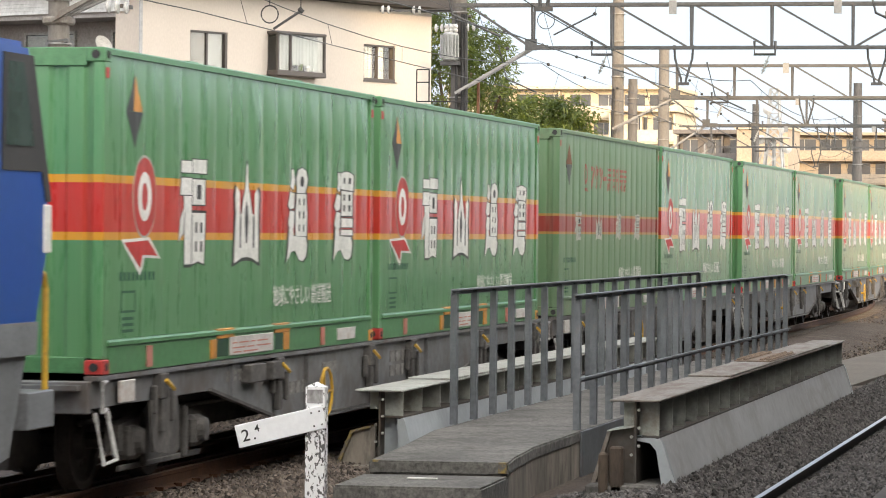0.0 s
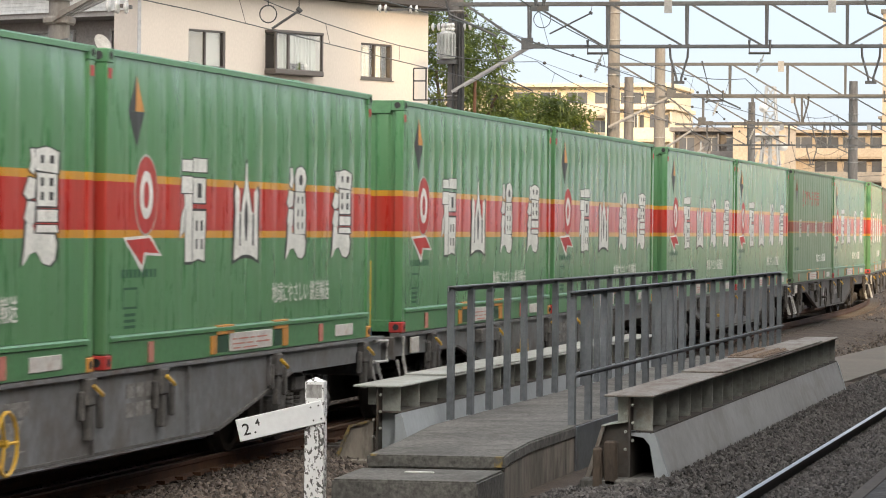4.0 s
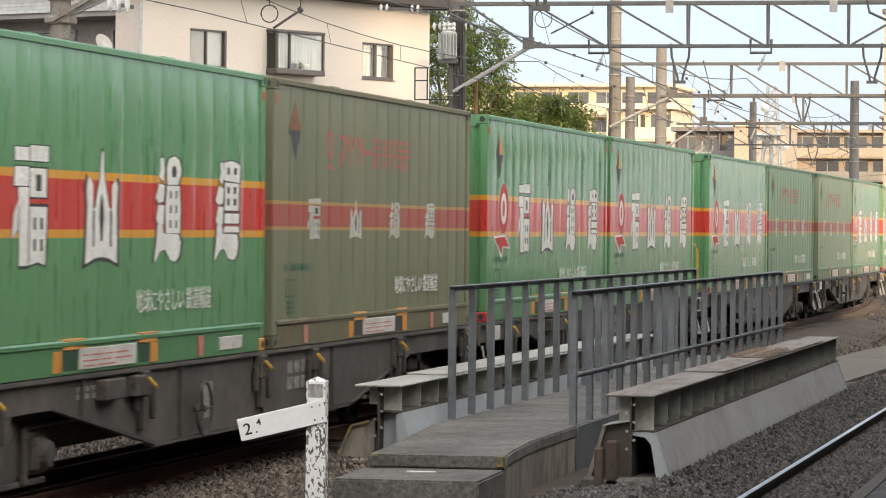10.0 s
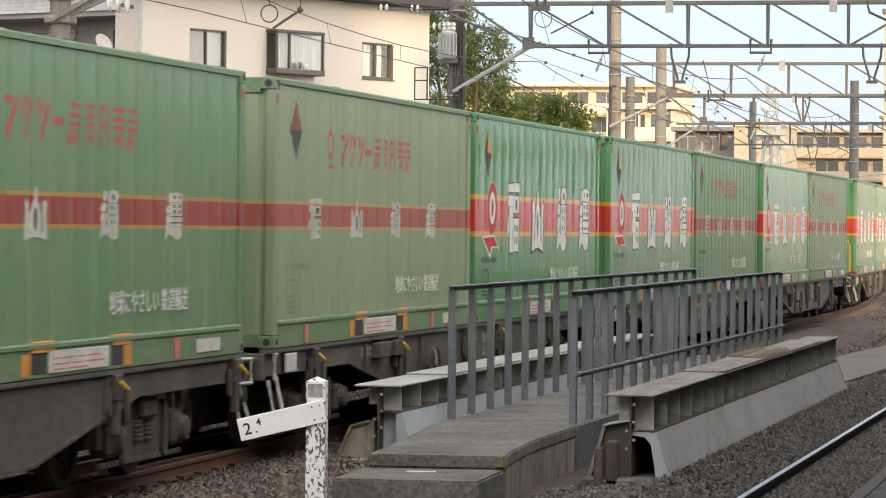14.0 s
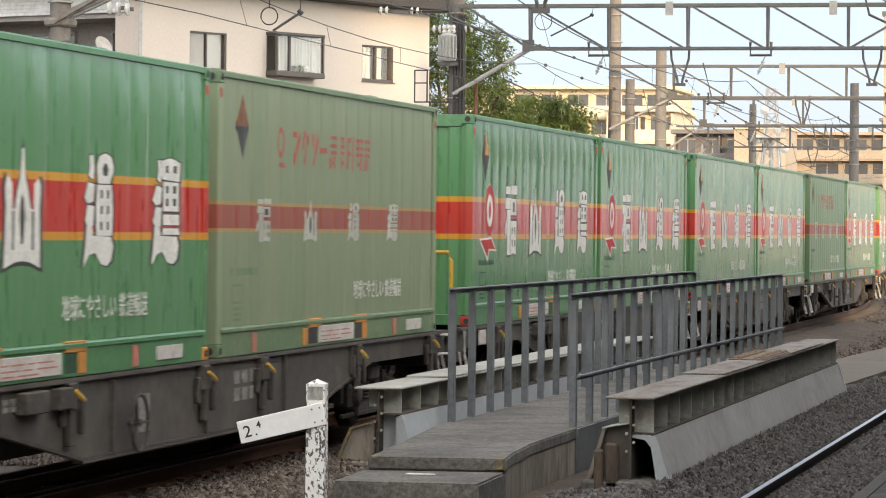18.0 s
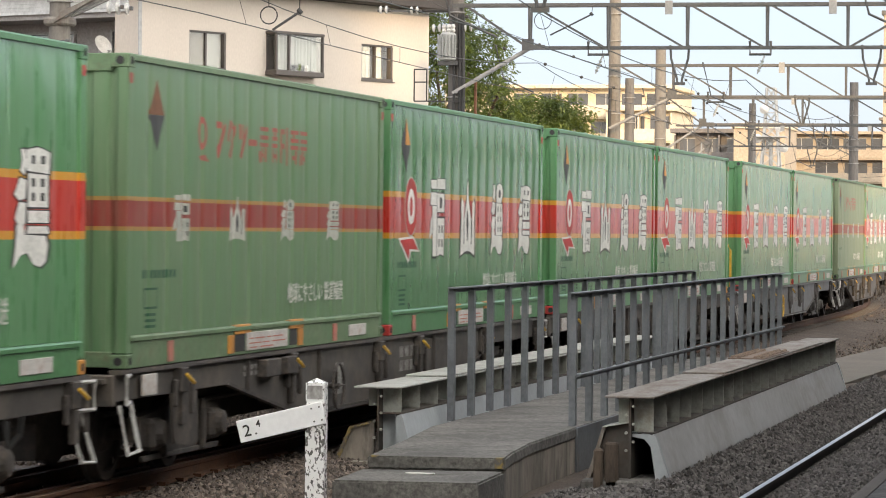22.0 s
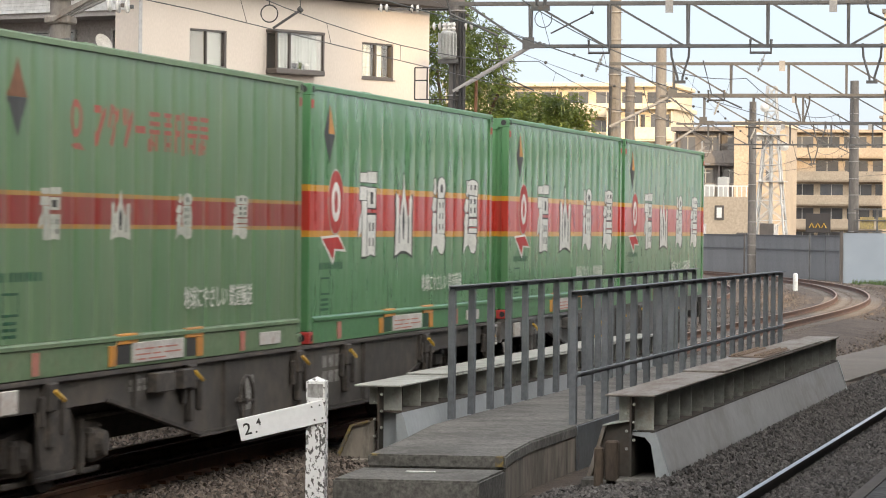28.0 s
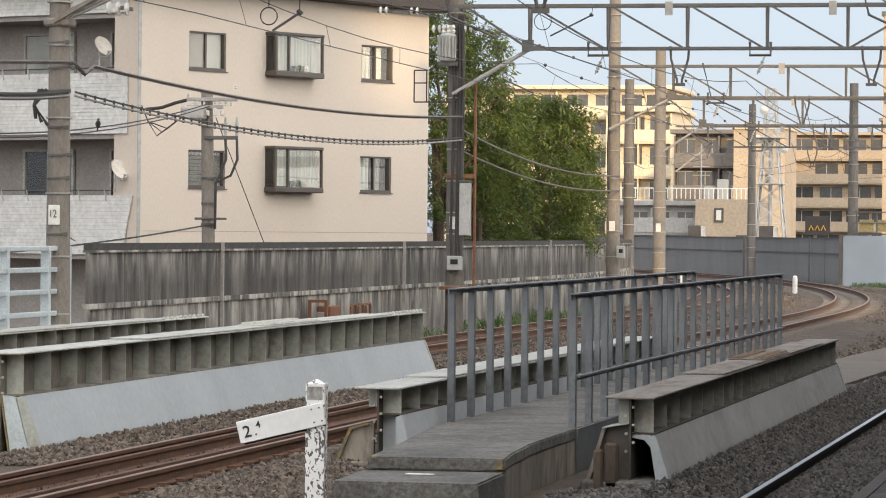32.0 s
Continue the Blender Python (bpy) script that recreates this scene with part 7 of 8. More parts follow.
def twisted(pts, r, lay, label):
    """A cable of three strands laid round one another."""
    t = thing("feeder_cable", label, "cable", group="line cables")
    line = [Vector(p) for p in pts]
    dense = []
    for a, b in zip(line, line[1:]):
        k = max(1, round((b - a).length / (lay / 6)))
        dense += [a.lerp(b, i / k) for i in range(k)]
    for strand in range(3):
        bm, run, way = bmesh.new(), [], 0.0
        for i, p in enumerate(dense):
            way += (p - dense[i - 1]).length if i else 0.0
            a = math.tau * (way / lay + strand / 3)
            run.append(p + Vector((0, math.cos(a), math.sin(a))) * r)
        pipe(bm, run, r * 1.05, 4)
        part("strand", bm, M["cable_grey"], t)
    return t


twisted([(40, 16.2, 4.25), (47.2, 16.2, 4.56), (50.35, 16.2, 4.71)], 0.018, 0.42, "thick twisted dark cable between two poles")
twisted([(50.35, 16.2, 4.71), (50.7, 16.2, 4.66), (51.06, 16.2, 4.56), (51.5, 16.2, 4.7), *sag((51.5, 16.2, 4.7), (80.4, 16.2, 4.9), 0.24, 30)[1:]], 0.018, 0.42, "thick twisted dark cable sagging past the house")
# signal wires with dark beads


def bead_wire(a, b, drop, count, label):
    t = thing("beaded_wire", label, "wire", group="overhead wires")
    pts = sag(a, b, drop, 40)
    bm = bmesh.new()
    pipe(bm, pts, 0.007, 4)
    part("strand", bm, M["wire"], t)
    for k in range(1, count):
        p = pts[round(40 * k / count)]
        bm = bmesh.new()
        lathe(bm, [(-0.05, 0.012), (-0.03, 0.045), (0.03, 0.045), (0.05, 0.012)], p, "x", 8)
        part("bead", bm, M["wire"], t)


bead_wire((80.3, 16.3, 6.95), (126.0, 16.0, 6.6), 0.25, 8, "thin dark wire with round beads")
bead_wire((79.0, 16.9, 7.6), (104.6, 15.9, 7.0), 0.1, 6, "thin dark wire with round beads")
bead_wire((104.6, 14.5, 7.2), (152.0, 17.6, 6.2), 0.2, 9, "thin dark wire with round beads")
# coiled jumper loops hung from the beams, and the struts beside them
for at, r, a, b, top in (((50.7, 13.2, 5.42), 0.13, (50.7, 13.14, 5.2), (50.7, 12.72, 5.47), (50.64, 13.2, 6.3)), ((79.9, 14.2, 7.12), 0.2, (79.9, 14.02, 6.78), (79.9, 13.05, 7.26), (80.1, 14.2, 7.48))):
    j = thing("jumper_loop", "thin dark loop of jumper wire with a steel strut", "wire", group="jumper loops")
    bm = bmesh.new()
    pipe(bm, [Vector(at) + Vector((0, r * math.cos(i * math.tau / 20), r * math.sin(i * math.tau / 20))) for i in range(21)], 0.011, 5)
    part("loop", bm, M["wire"], j)
    bm = bmesh.new()
    rod(bm, Vector(at) + Vector((0, 0, r)), top, 0.008, n=5)
    rod(bm, b, Vector(top) + Vector((0, b[1] - top[1], 0)), 0.008, n=5)
    part("hanger_wire", bm, M["wire"], j)
    bm = bmesh.new()
    rod(bm, a, b, 0.02, n=6)
    part("strut", bm, M["steel"], j, "grey steel strut")
    bm = bmesh.new()
    rod(bm, Vector(b) - Vector((0, 0.03, 0.02)), Vector(b) + Vector((0, 0.03, 0.035)), 0.035, n=8)
    part("clamp", bm, M["wire"], j)


def beaded(a, b, drop, label):
    t = thing("lashed_cable", label, "cable", group="line cables")
    pts = sag(a, b, drop, 60)
    bm = bmesh.new()
    pipe(bm, pts, 0.016, 5)
    part("carrier", bm, M["wire"], t)
    bm = bmesh.new()
    pipe(bm, [p - Vector((0, 0, 0.06)) for p in pts], 0.02, 5)
    part("cable", bm, M["cable_pale"], t)
    for i in range(1, 60):
        bm = bmesh.new()
        rod(bm, pts[i] + Vector((0, 0, 0.025)), pts[i] - Vector((0, 0, 0.09)), 0.02, n=5)
        part("clip", bm, M["wire"], t)
    return t


beaded((50.6, 16.2, 4.27), (80.4, 16.2, 4.42), 0.34, "grey lashed cable with dark clips")
beaded((44.0, 16.2, 4.1), (50.3, 16.2, 4.27), 0.08, "grey lashed cable with dark clips")
for za, zb, d in ((4.6, 3.95, 0.32), (4.1, 3.5, 0.3)):
    wire("line_cable", sag((80.7, 16.25, za), (105.4, 16.3, zb), d, 20), 0.022, "grey cable sagging between two poles", "line cables", "cable_grey")
for za, zb in ((3.7, 5.0), (3.62, 4.94)):
    wire("service_cable", sag((40, 17.5, za), (71.9, 20.0, zb - 0.1), 0.5, 20), 0.013, "thin dark service cable", "line cables")
wire("service_cable", sag((72.0, 20.0, 2.3), (52, 21.0, 1.6), 0.15, 16), 0.018, "thin dark cable to the utility pole", "line cables")
wire("guy_wire", [Vector((72.0, 19.9, 4.6)), Vector((75.5, 19.6, 1.6))], 0.01, "thin guy wire of the utility pole", "line cables")


# gear on the poles
def pole_gear():
    x, y = 80.63, 16.4
    tf = thing("pole_transformer", "grey finned transformer fixed to a pole", "transformer")
    bm = bmesh.new()
    lathe(bm, [(0.0, 0.16), (0.03, 0.19), (0.62, 0.19), (0.66, 0.15)], (x - 0.42, y + 0.12, 6.2), "z", 16)
    part("tank", bm, M["box_grey"], tf)
    for k in range(8):
        a = radians(100 + k * 20)
        bm = bmesh.new()
        c = Vector((x - 0.42, y + 0.12, 0))
        d = Vector((math.cos(a), math.sin(a), 0))
        bar = Matrix.Translation(c + d * 0.19) @ Matrix.Rotation(a, 4, "Z")
        box(bm, (0, -0.012, 6.26), (0.06, 0.012, 6.8), bar)
        part("fin", bm, M["box_grey"], tf)
    for k in range(3):
        bm = bmesh.new()
        lathe(bm, [(0, 0.03), (0.05, 0.06), (0.09, 0.03), (0.14, 0.055), (0.2, 0.025)], (x - 0.5 + k * 0.08, y - 0.02 + k * 0.13, 6.86), "z", 8)
        part("bushing", bm, M["porcelain"], tf)
    part("bracket", boxes(((x - 0.5, y - 0.1, 6.1), (x - 0.1, y + 0.35, 6.19))), M["steel"], tf)
    b = thing("control_box", "grey metal control box on a pole", "control box")
    part("body", bevel_box((x - 0.32, y - 0.42, 2.1), (x - 0.12, y - 0.16, 3.35), 0.015), M["box_grey"], b)
    part("cap", bevel_box((x - 0.34, y - 0.44, 3.35), (x - 0.1, y - 0.14, 3.4), 0.01), M["steel"], b)
    m = thing("meter_box", "small pale meter box on a pole", "meter box", group="meter boxes")
    part("body", bevel_box((x - 0.36, y - 0.24, 1.28), (x - 0.21, y + 0.12, 1.62), 0.015), M["box_grey"], m)
    part("window", bevel_box((x - 0.368, y - 0.15, 1.42), (x - 0.36, y + 0.03, 1.54), 0.003), M["dark_glass"], m)
    x2, y2 = 105.5, 16.5
    m = thing("meter_box", "small pale meter box on a pole", "meter box", group="meter boxes")
    part("body", bevel_box((x2 - 0.36, y2 - 0.42, 1.42), (x2 - 0.21, y2 - 0.16, 1.8), 0.015), M["box_grey"], m)
    part("window", bevel_box((x2 - 0.368, y2 - 0.36, 1.58), (x2 - 0.36, y2 - 0.24, 1.7), 0.003), M["dark_glass"], m)
    # rust-brown cable duct beside the pole
    d = thing("cable_duct", "rust-brown steel duct standing beside a pole", "cable duct")
    part("upright", bevel_box((x - 0.05, y - 0.44 - 0.06, 0.9), (x + 0.05, y - 0.44, 5.75), 0.01), M["rust"], d)
    part("foot", bevel_box((x - 0.3, y - 0.55, 0.82), (x + 0.1, y + 0.3, 0.9), 0.01), M["rust"], d)
    part("arm", bevel_box((x - 0.25, y - 0.52, 3.45), (x - 0.15, y + 0.2, 3.55), 0.01), M["rust"], d)
    for k, (dy, r) in enumerate(((-0.12, 0.04), (-0.2, 0.05), (0.02, 0.035))):
        bm = bmesh.new()
        pipe(bm, [(x - 0.27, y + dy, 1.6), (x - 0.26, y + dy + 0.03, 2.2), (x - 0.24, y + dy, 4.0), (x - 0.25, y + dy - 0.02, 5.5), (x - 0.26, y + dy, 7.3)], r, 6)
        tagged(part("riser_cable", bm, M["wire"]), "black cable running down the pole", "cable", "riser cables")
    bm = bmesh.new()
    pipe(bm, [(x2 - 0.26, y2 + 0.1, 3.4), (x2 - 0.25, y2 + 0.14, 4.6), (x2 - 0.26, y2 + 0.08, 6.6)], 0.045, 6)
    tagged(part("riser_cable", bm, M["wire"]), "black cable running down the pole", "cable", "riser cables")
    # small steel cage frame on the pole
    c = thing("pole_platform", "thin steel service frame fixed to a pole", "steel frame")
    for a, b in (((x - 0.3, y + 0.95, 5.25), (x - 0.3, y - 0.3, 5.25)), ((x - 0.3, y + 0.95, 5.7), (x - 0.3, y + 0.65, 5.7)), ((x - 0.3, y + 0.95, 5.25), (x - 0.3, y + 0.95, 6.0)), ((x - 0.3, y + 0.65, 5.25), (x - 0.3, y + 0.65, 6.0)), ((x - 0.3, y + 0.95, 6.0), (x - 0.3, y + 0.65, 6.0))):
        bar_between("bar", a, b, 0.03, M["wire"], c)
    # strings of insulators near the top
    for k, (ax, ay, az) in enumerate(((x - 0.2, y + 1.0, 7.4), (x - 0.2, y + 1.75, 7.42), (x - 0.25, y + 0.45, 6.98), (x - 0.2, y - 0.3, 7.0), (50.2, 15.5, 5.52), (50.2, 15.36, 5.5))):
        i = thing("insulator_string", "white ribbed porcelain insulator", "insulator", group="insulators")
        if k < 2:
            bar_between("arm", (ax + 0.1, ay + 0.15, az - 0.02), (x - 0.1, y - 0.1, az - 0.02), 0.05, M["steel"], i, "steel arm")
        for j in range(2 if k != 2 else 4):
            bm = bmesh.new()
            lathe(bm, [(-0.03, 0.03), (-0.02, 0.1), (0.012, 0.09), (0.035, 0.03)], (ax, ay - j * 0.14 + 0.06, az), "y", 12)
            part("disc", bm, M["porcelain"], i)
        part("cap", bevel_box((ax - 0.03, ay - 0.18, az - 0.03), (ax + 0.03, ay - 0.13, az + 0.03), 0.005), M["steel"], i)
    # bracket arms at the head of the near pole
    xa, ya = 50.43, 16.4
    br = thing("cable_bracket", "galvanised cable brackets strapped to a pole", "bracket", group="cable brackets")
    for z, out in ((5.0, 0.3), (4.62, 0.45), (4.27, 0.35), (3.72, 0.3), (3.3, 0.4), (2.95, 0.35), (2.1, 0.3)):
        bar_between("arm", (xa - 0.18, ya + 0.12, z), (xa - 0.18, ya - out * 0.6, z + 0.02), 0.03, M["steel"], br)
        part("clamp", bevel_box((xa - 0.21, ya - out * 0.6 - 0.03, z - 0.025), (xa - 0.16, ya - out * 0.6 + 0.03, z + 0.04), 0.008), M["steel"], br)
    bar_between("strut", (xa - 0.12, ya + 0.2, 5.3), (xa - 0.12, ya - 0.85, 5.78), 0.07, M["flange_brown"], br)
    bar_between("strut", (xa - 0.22, ya + 0.05, 5.3), (xa - 0.22, ya - 0.75, 5.75), 0.045, M["flange_brown"], br)
    part("collar", bevel_box((xa - 0.205, ya - 0.205, 5.25), (xa + 0.205, ya + 0.205, 5.38), 0.03), M["flange_brown"], br, "brown clamp collar round the pole")
    for k in range(3):
        bm = bmesh.new()
        pipe(bm, [(xa - 0.2, ya + 0.25 - k * 0.06, 4.3), (xa - 0.24, ya + 0.32, 4.05), (xa - 0.22, ya + 0.3 - k * 0.1, 3.85 - 0.05 * k)], 0.03, 5)
        part("cable_end", bm, M["rubber"], br, "black taped cable end")


pole_gear()


def utility_pole():
    x, y = 72.0, 20.0
    p = thing("utility_pole", "concrete utility pole with crossarms and switch gear", "utility pole")
    bm = bmesh.new()
    rod(bm, (x, y, -0.5), (x, y + 0.1, 5.12), 0.155, 0.125, 18)
    part("shaft", bm, M["pole"], p)
    for z, a, b in ((4.98, 0.5, 0.62), (4.82, 0.5, 0.3)):
        part("crossarm", bevel_box((x - 0.2, y - b, z - 0.04), (x - 0.1, y + a, z + 0.04), 0.01), M["steel_pale"], p)
    for dy in (-0.58, -0.48, -0.36, -0.24, -0.12, 0.12, 0.24, 0.36, 0.46):
        bm = bmesh.new()
        lathe(bm, [(0.0, 0.02), (0.02, 0.035), (0.04, 0.02), (0.06, 0.035), (0.1, 0.015)], (x - 0.15, y + dy, 4.84 + 0.18 * (round(dy * 100) % 3)), "z", 8)
        part("insulator", bm, M["porcelain"], p)
    part("switch_box", bevel_box((x - 0.5, y + 0.05, 4.55), (x - 0.15, y + 0.55, 4.82), 0.03), M["box_grey"], p, "pale grey switch box")
    for k in range(5):
        part("switch_fitting", bevel_box((x - 0.3, y - 0.35 + 0.16 * k, 4.62), (x - 0.2, y - 0.27 + 0.16 * k, 4.74 + 0.05 * (k % 2)), 0.015), M["porcelain"], p, "white switch fitting")
    bm = bmesh.new()
    pipe(bm, [(x - 0.2, y + 0.5, 4.96), (x - 0.2, y + 0.75, 4.9), (x - 0.2, y + 1.05, 4.8), (x - 0.2, y + 1.4, 4.76)], 0.04, 6)
    part("taped_cable", bm, M["rubber"], p, "black taped cable joint")
    part("bracket_arm", bevel_box((x - 0.16, y - 0.62, 4.12), (x - 0.08, y + 0.12, 4.2), 0.01), M["steel"], p)
    for dy in (-0.35, -0.6):
        bm = bmesh.new()
        lathe(bm, [(0.0, 0.035), (0.28, 0.045), (0.3, 0.03), (0.4, 0.02)], (x - 0.12, y + dy, 4.2), "z", 10)
        part("cable_head", bm, M["box_grey"], p)
        bm = bmesh.new()
        pipe(bm, [(x - 0.12, y + dy, 4.2), (x - 0.12, y + dy - 0.02, 3.7), (x - 0.14, y + dy + 0.12, 3.35), (x - 0.18, y - 0.16, 3.2), (x - 0.18, y - 0.15, 2.2)], 0.03, 6)
        part("drop_cable", bm, M["wire"], p, "black cable looping down")
    for z in (3.3, 2.75, 2.3):
        bm = bmesh.new()
        lathe(bm, [(-0.03, 0.14), (-0.025, 0.165), (0.025, 0.165), (0.03, 0.14)], (x, y + 0.04, z), "z", 14)
        part("band", bm, M["steel"], p)
    part("lower_arm", bevel_box((x - 0.2, y - 0.4, 2.4), (x - 0.14, y + 0.3, 2.45), 0.008), M["steel"], p)
    for k in range(3):
        bm = bmesh.new()
        pipe(bm, [(x - 0.2, y + 0.4, 4.75), (x - 0.25, y + 0.9 + k * 0.12, 4.35 - 0.08 * k), (x - 0.2, y + 1.35, 4.5), (x - 0.2, y + 1.5, 4.85)], 0.015, 5)
        part("loop_wire", bm, M["wire"], p)
    return p


utility_pole()


def bird(at, turn, label):
    b = thing("bird", label, "bird", group="birds on the cables")
    b.matrix_world = Matrix.Translation(at) @ Matrix.Rotation(turn, 4, "Z") @ Matrix.Scale(0.72, 4)
    bm = bmesh.new()
    prof = [(-0.14, 0.01), (-0.1, 0.045), (0.0, 0.07), (0.08, 0.06), (0.13, 0.03), (0.15, 0.01)]
    lathe(bm, prof, (0, 0, 0), "x", 10)
    bm.transform(Matrix.Translation((0, 0, 0.1)) @ Matrix.Rotation(radians(-35), 4, "Y"))
    part("body", bm, M["bird"], b, smooth=True)
    bm = bmesh.new()
    lathe(bm, [(-0.04, 0.015), (-0.02, 0.035), (0.02, 0.035), (0.04, 0.012), (0.07, 0.004)], (0.13, 0, 0.215), "x", 10)
    part("head", bm, M["bird"], b, smooth=True)
    bm = bmesh.new()
    prism(bm, [(-0.1, 0.035), (-0.26, -0.055), (-0.27, -0.03), (-0.1, 0.07)], "y", -0.02, 0.02)
    part("tail", bm, M["bird"], b)
    for s in (-1, 1):
        bm = bmesh.new()
        rod(bm, (0.02, s * 0.02, 0.06), (0.02, s * 0.02, 0.0), 0.006, n=5)
        part("leg", bm, M["bird"], b)
    return b


# ---- trees ----
def leafy_tree(name, at, height, crown, count, label, seed, leaf=0.15, low=0.25):
    rng = np.random.default_rng(seed)
    t = thing(name, label, "tree", group="trees behind the fence")
    x, y = at
    bm = bmesh.new()
    pipe(bm, [(x, y, -0.5), (x + 0.1, y + 0.05, height * 0.3), (x - 0.05, y + 0.1, height * 0.6)], 0.16, 10)
    part("trunk", bm, M["bark"], t)
    for k in range(9):
        a = k * 2.4
        z0 = height * (0.25 + 0.05 * k)
        d = Vector((math.cos(a), math.sin(a), 0))
        bm = bmesh.new()
        pipe(bm, [Vector((x, y, z0)), Vector((x, y, z0 + 0.6)) + d * crown * 0.4, Vector((x, y, z0 + 1.3)) + d * crown * 0.8], 0.045, 6)
        part("limb", bm, M["bark"], t)
    # sprays of leaves round many shoots, with an uneven outline and gaps
    shoots = []
    for _ in range(count // 24):
        z = height * (low + (0.98 - low) * rng.random() ** 0.9)
        f = (z / height - low) / (1 - low)
        r = crown * (0.35 + 0.75 * math.sin(math.pi * min(1, 0.2 + f * 0.78)))
        a = rng.uniform(0, math.tau)
        lump = 0.8 + 0.28 * math.sin(3 * a + 5 * f + seed) + 0.14 * math.sin(7 * a - 9 * f)
        q = r * lump * rng.uniform(0.45, 1.0) ** 0.6
        shoots.append((Vector((x + q * math.cos(a), y + q * math.sin(a), z)), Vector((math.cos(a), math.sin(a), rng.uniform(0.1, 0.9))).normalized()))
    vs, fs = [], []
    k = 0
    for root, out in shoots:
        side = out.cross(Vector((0, 0, 1))).normalized()
        span = rng.uniform(0.35, 0.75)
        for j in range(26):
            u = rng.random()
            c = root + out * (span * u) - Vector((0, 0, span * 0.5 * u * u)) + Vector(rng.normal(0, 0.09, 3))
            d = (out * rng.uniform(0.1, 1.0) + side * rng.uniform(-1.0, 1.0) + Vector((0, 0, rng.uniform(-0.9, 0.3)))).normalized()
            e = d.cross(Vector(rng.normal(0, 0.5, 3)) + Vector((0, 0, 1))).normalized()
            s = leaf * rng.uniform(0.6, 1.25)
            tip = c + d * s - Vector((0, 0, s * 0.25))
            vs += [tuple(c), tuple(c + d * s * 0.5 + e * s * 0.15), tuple(tip), tuple(c + d * s * 0.5 - e * s * 0.2)]
            fs.append((k, k + 1, k + 2, k + 3))
            k += 4
    me = bpy.data.meshes.new("crown")
    me.from_pydata(vs, [], fs)
    me.materials.append(M["leaf"])
    o = new("crown", me)
    o.parent = t
    tagged(o, "dense dark green leaves", kind="stuff")
    return t


leafy_tree("tree", (99.0, 20.6), 9.1, 1.3, 16000, "tall leafy green tree behind the fence", 5, low=0.25)
leafy_tree("tree", (100.5, 19.75), 8.3, 0.95, 12000, "tall leafy green tree behind the fence", 11, low=0.3)
leafy_tree("tree", (103.0, 20.0), 5.9, 1.3, 12000, "leafy green tree behind the fence", 6, low=0.25)
leafy_tree("tree", (108.0, 19.15), 6.5, 1.65, 24000, "broad leafy green tree behind the fence", 7, low=0.22)
leafy_tree("tree", (112.0, 20.0), 6.2, 1.7, 17000, "broad leafy green tree behind the fence", 8, low=0.2)
leafy_tree("tree", (129.0, 21.6), 5.0, 0.9, 4000, "small leafy tree beside the far poles", 9, low=0.4)


# ---- far buildings ----
def far_block(name, label, x, y0, y1, tops, wall, rail_mat, depth=14.0, win=1.5, gap=0.55, inset=1.1, seed=1):
    """A block of flats that looks back along the line: y0 its left end (large y), y1 its right end; tops: floor levels, lowest first, roof last."""
    rng = random.Random(seed)
    b = thing(name, label, "apartment building", group="far buildings")
    part("wall", boxes(((x + inset, y1, -0.6), (x + depth, y0, tops[-1]))), wall, b)
    part("roof", bevel_box((x - 0.1, y1 - 0.3, tops[-1]), (x + depth, y0 + 0.3, tops[-1] + 0.35), 0.03), rail_mat, b)
    for z0, z1 in zip(tops, tops[1:]):
        balc = new("balcony")
        balc.parent = b
        part("slab", boxes(((x, y1, z0 - 0.15), (x + inset, y0, z0))), rail_mat, balc)
        part("parapet", bevel_box((x - 0.08, y1, z0), (x + 0.08, y0, z0 + 1.05), 0.02), rail_mat, balc)
        y = y1 + 0.4
        while y + win < y0:
            w = new("window")
            w.parent = b
            zt = z1 - 0.45
            part("pane", boxes(((x + inset - 0.03, y, z0 + 0.05), (x + inset - 0.005, y + win, zt))), M["window_far"], w)
            part("frame", boxes(((x + inset - 0.06, y + win / 2 - 0.04, z0 + 0.05), (x + inset - 0.031, y + win / 2 + 0.04, zt)), ((x + inset - 0.06, y - 0.05, zt), (x + inset - 0.031, y + win + 0.05, zt + 0.07))), M["step_white"], w)
            if rng.random() < 0.35:
                unit = part("air_conditioner", bevel_box((x + 0.5, y + win + 0.05, z0 + 0.02), (x + 0.85, y + win + 0.55, z0 + 0.65), 0.02), M["box_grey"], balc)
            y += win + gap * rng.uniform(0.7, 1.6)
        for yd in (y1, (y0 + y1) / 2, y0 - 0.12):
            part("divider", boxes(((x + 0.08, yd, z0), (x + inset, yd + 0.12, z1 - 0.15))), wall, balc)
    return b


far_block("apartment_block", "tan apartment block with rows of balconies in low sun", 400.0, 42.5, 20.0, [-0.2, 2.6, 5.35, 8.1, 10.8, 13.6], M["tan"], M["tan"], seed=2, win=2.6, gap=0.5, inset=1.4)
# this block's shade comes from its darkened wall colour
far_block("apartment_block", "brown apartment block, shade put into its wall colour, with a sunlit side", 278.0, 38.6, 31.2, [-0.2, 2.4, 5.0, 7.6, 10.2], M["tan_dark"], M["tan_dark"], seed=3, win=1.2)
tower_house = thing("stair_tower", "sunlit tan stair tower of a far block", "building", group="far buildings")
part("wall", boxes(((268.5, 28.6, -0.6), (277, 32.6, 10.3))), M["tan"], tower_house)
part("parapet", bevel_box((268.3, 28.5, 10.3), (277, 32.8, 10.7), 0.03), M["far_cream"], tower_house)
for z in (3.2, 6.0, 8.7):
    part("window", bevel_box((268.44, 29.6, z), (268.5, 30.1, z + 0.9), 0.01), M["window_far"], tower_house)
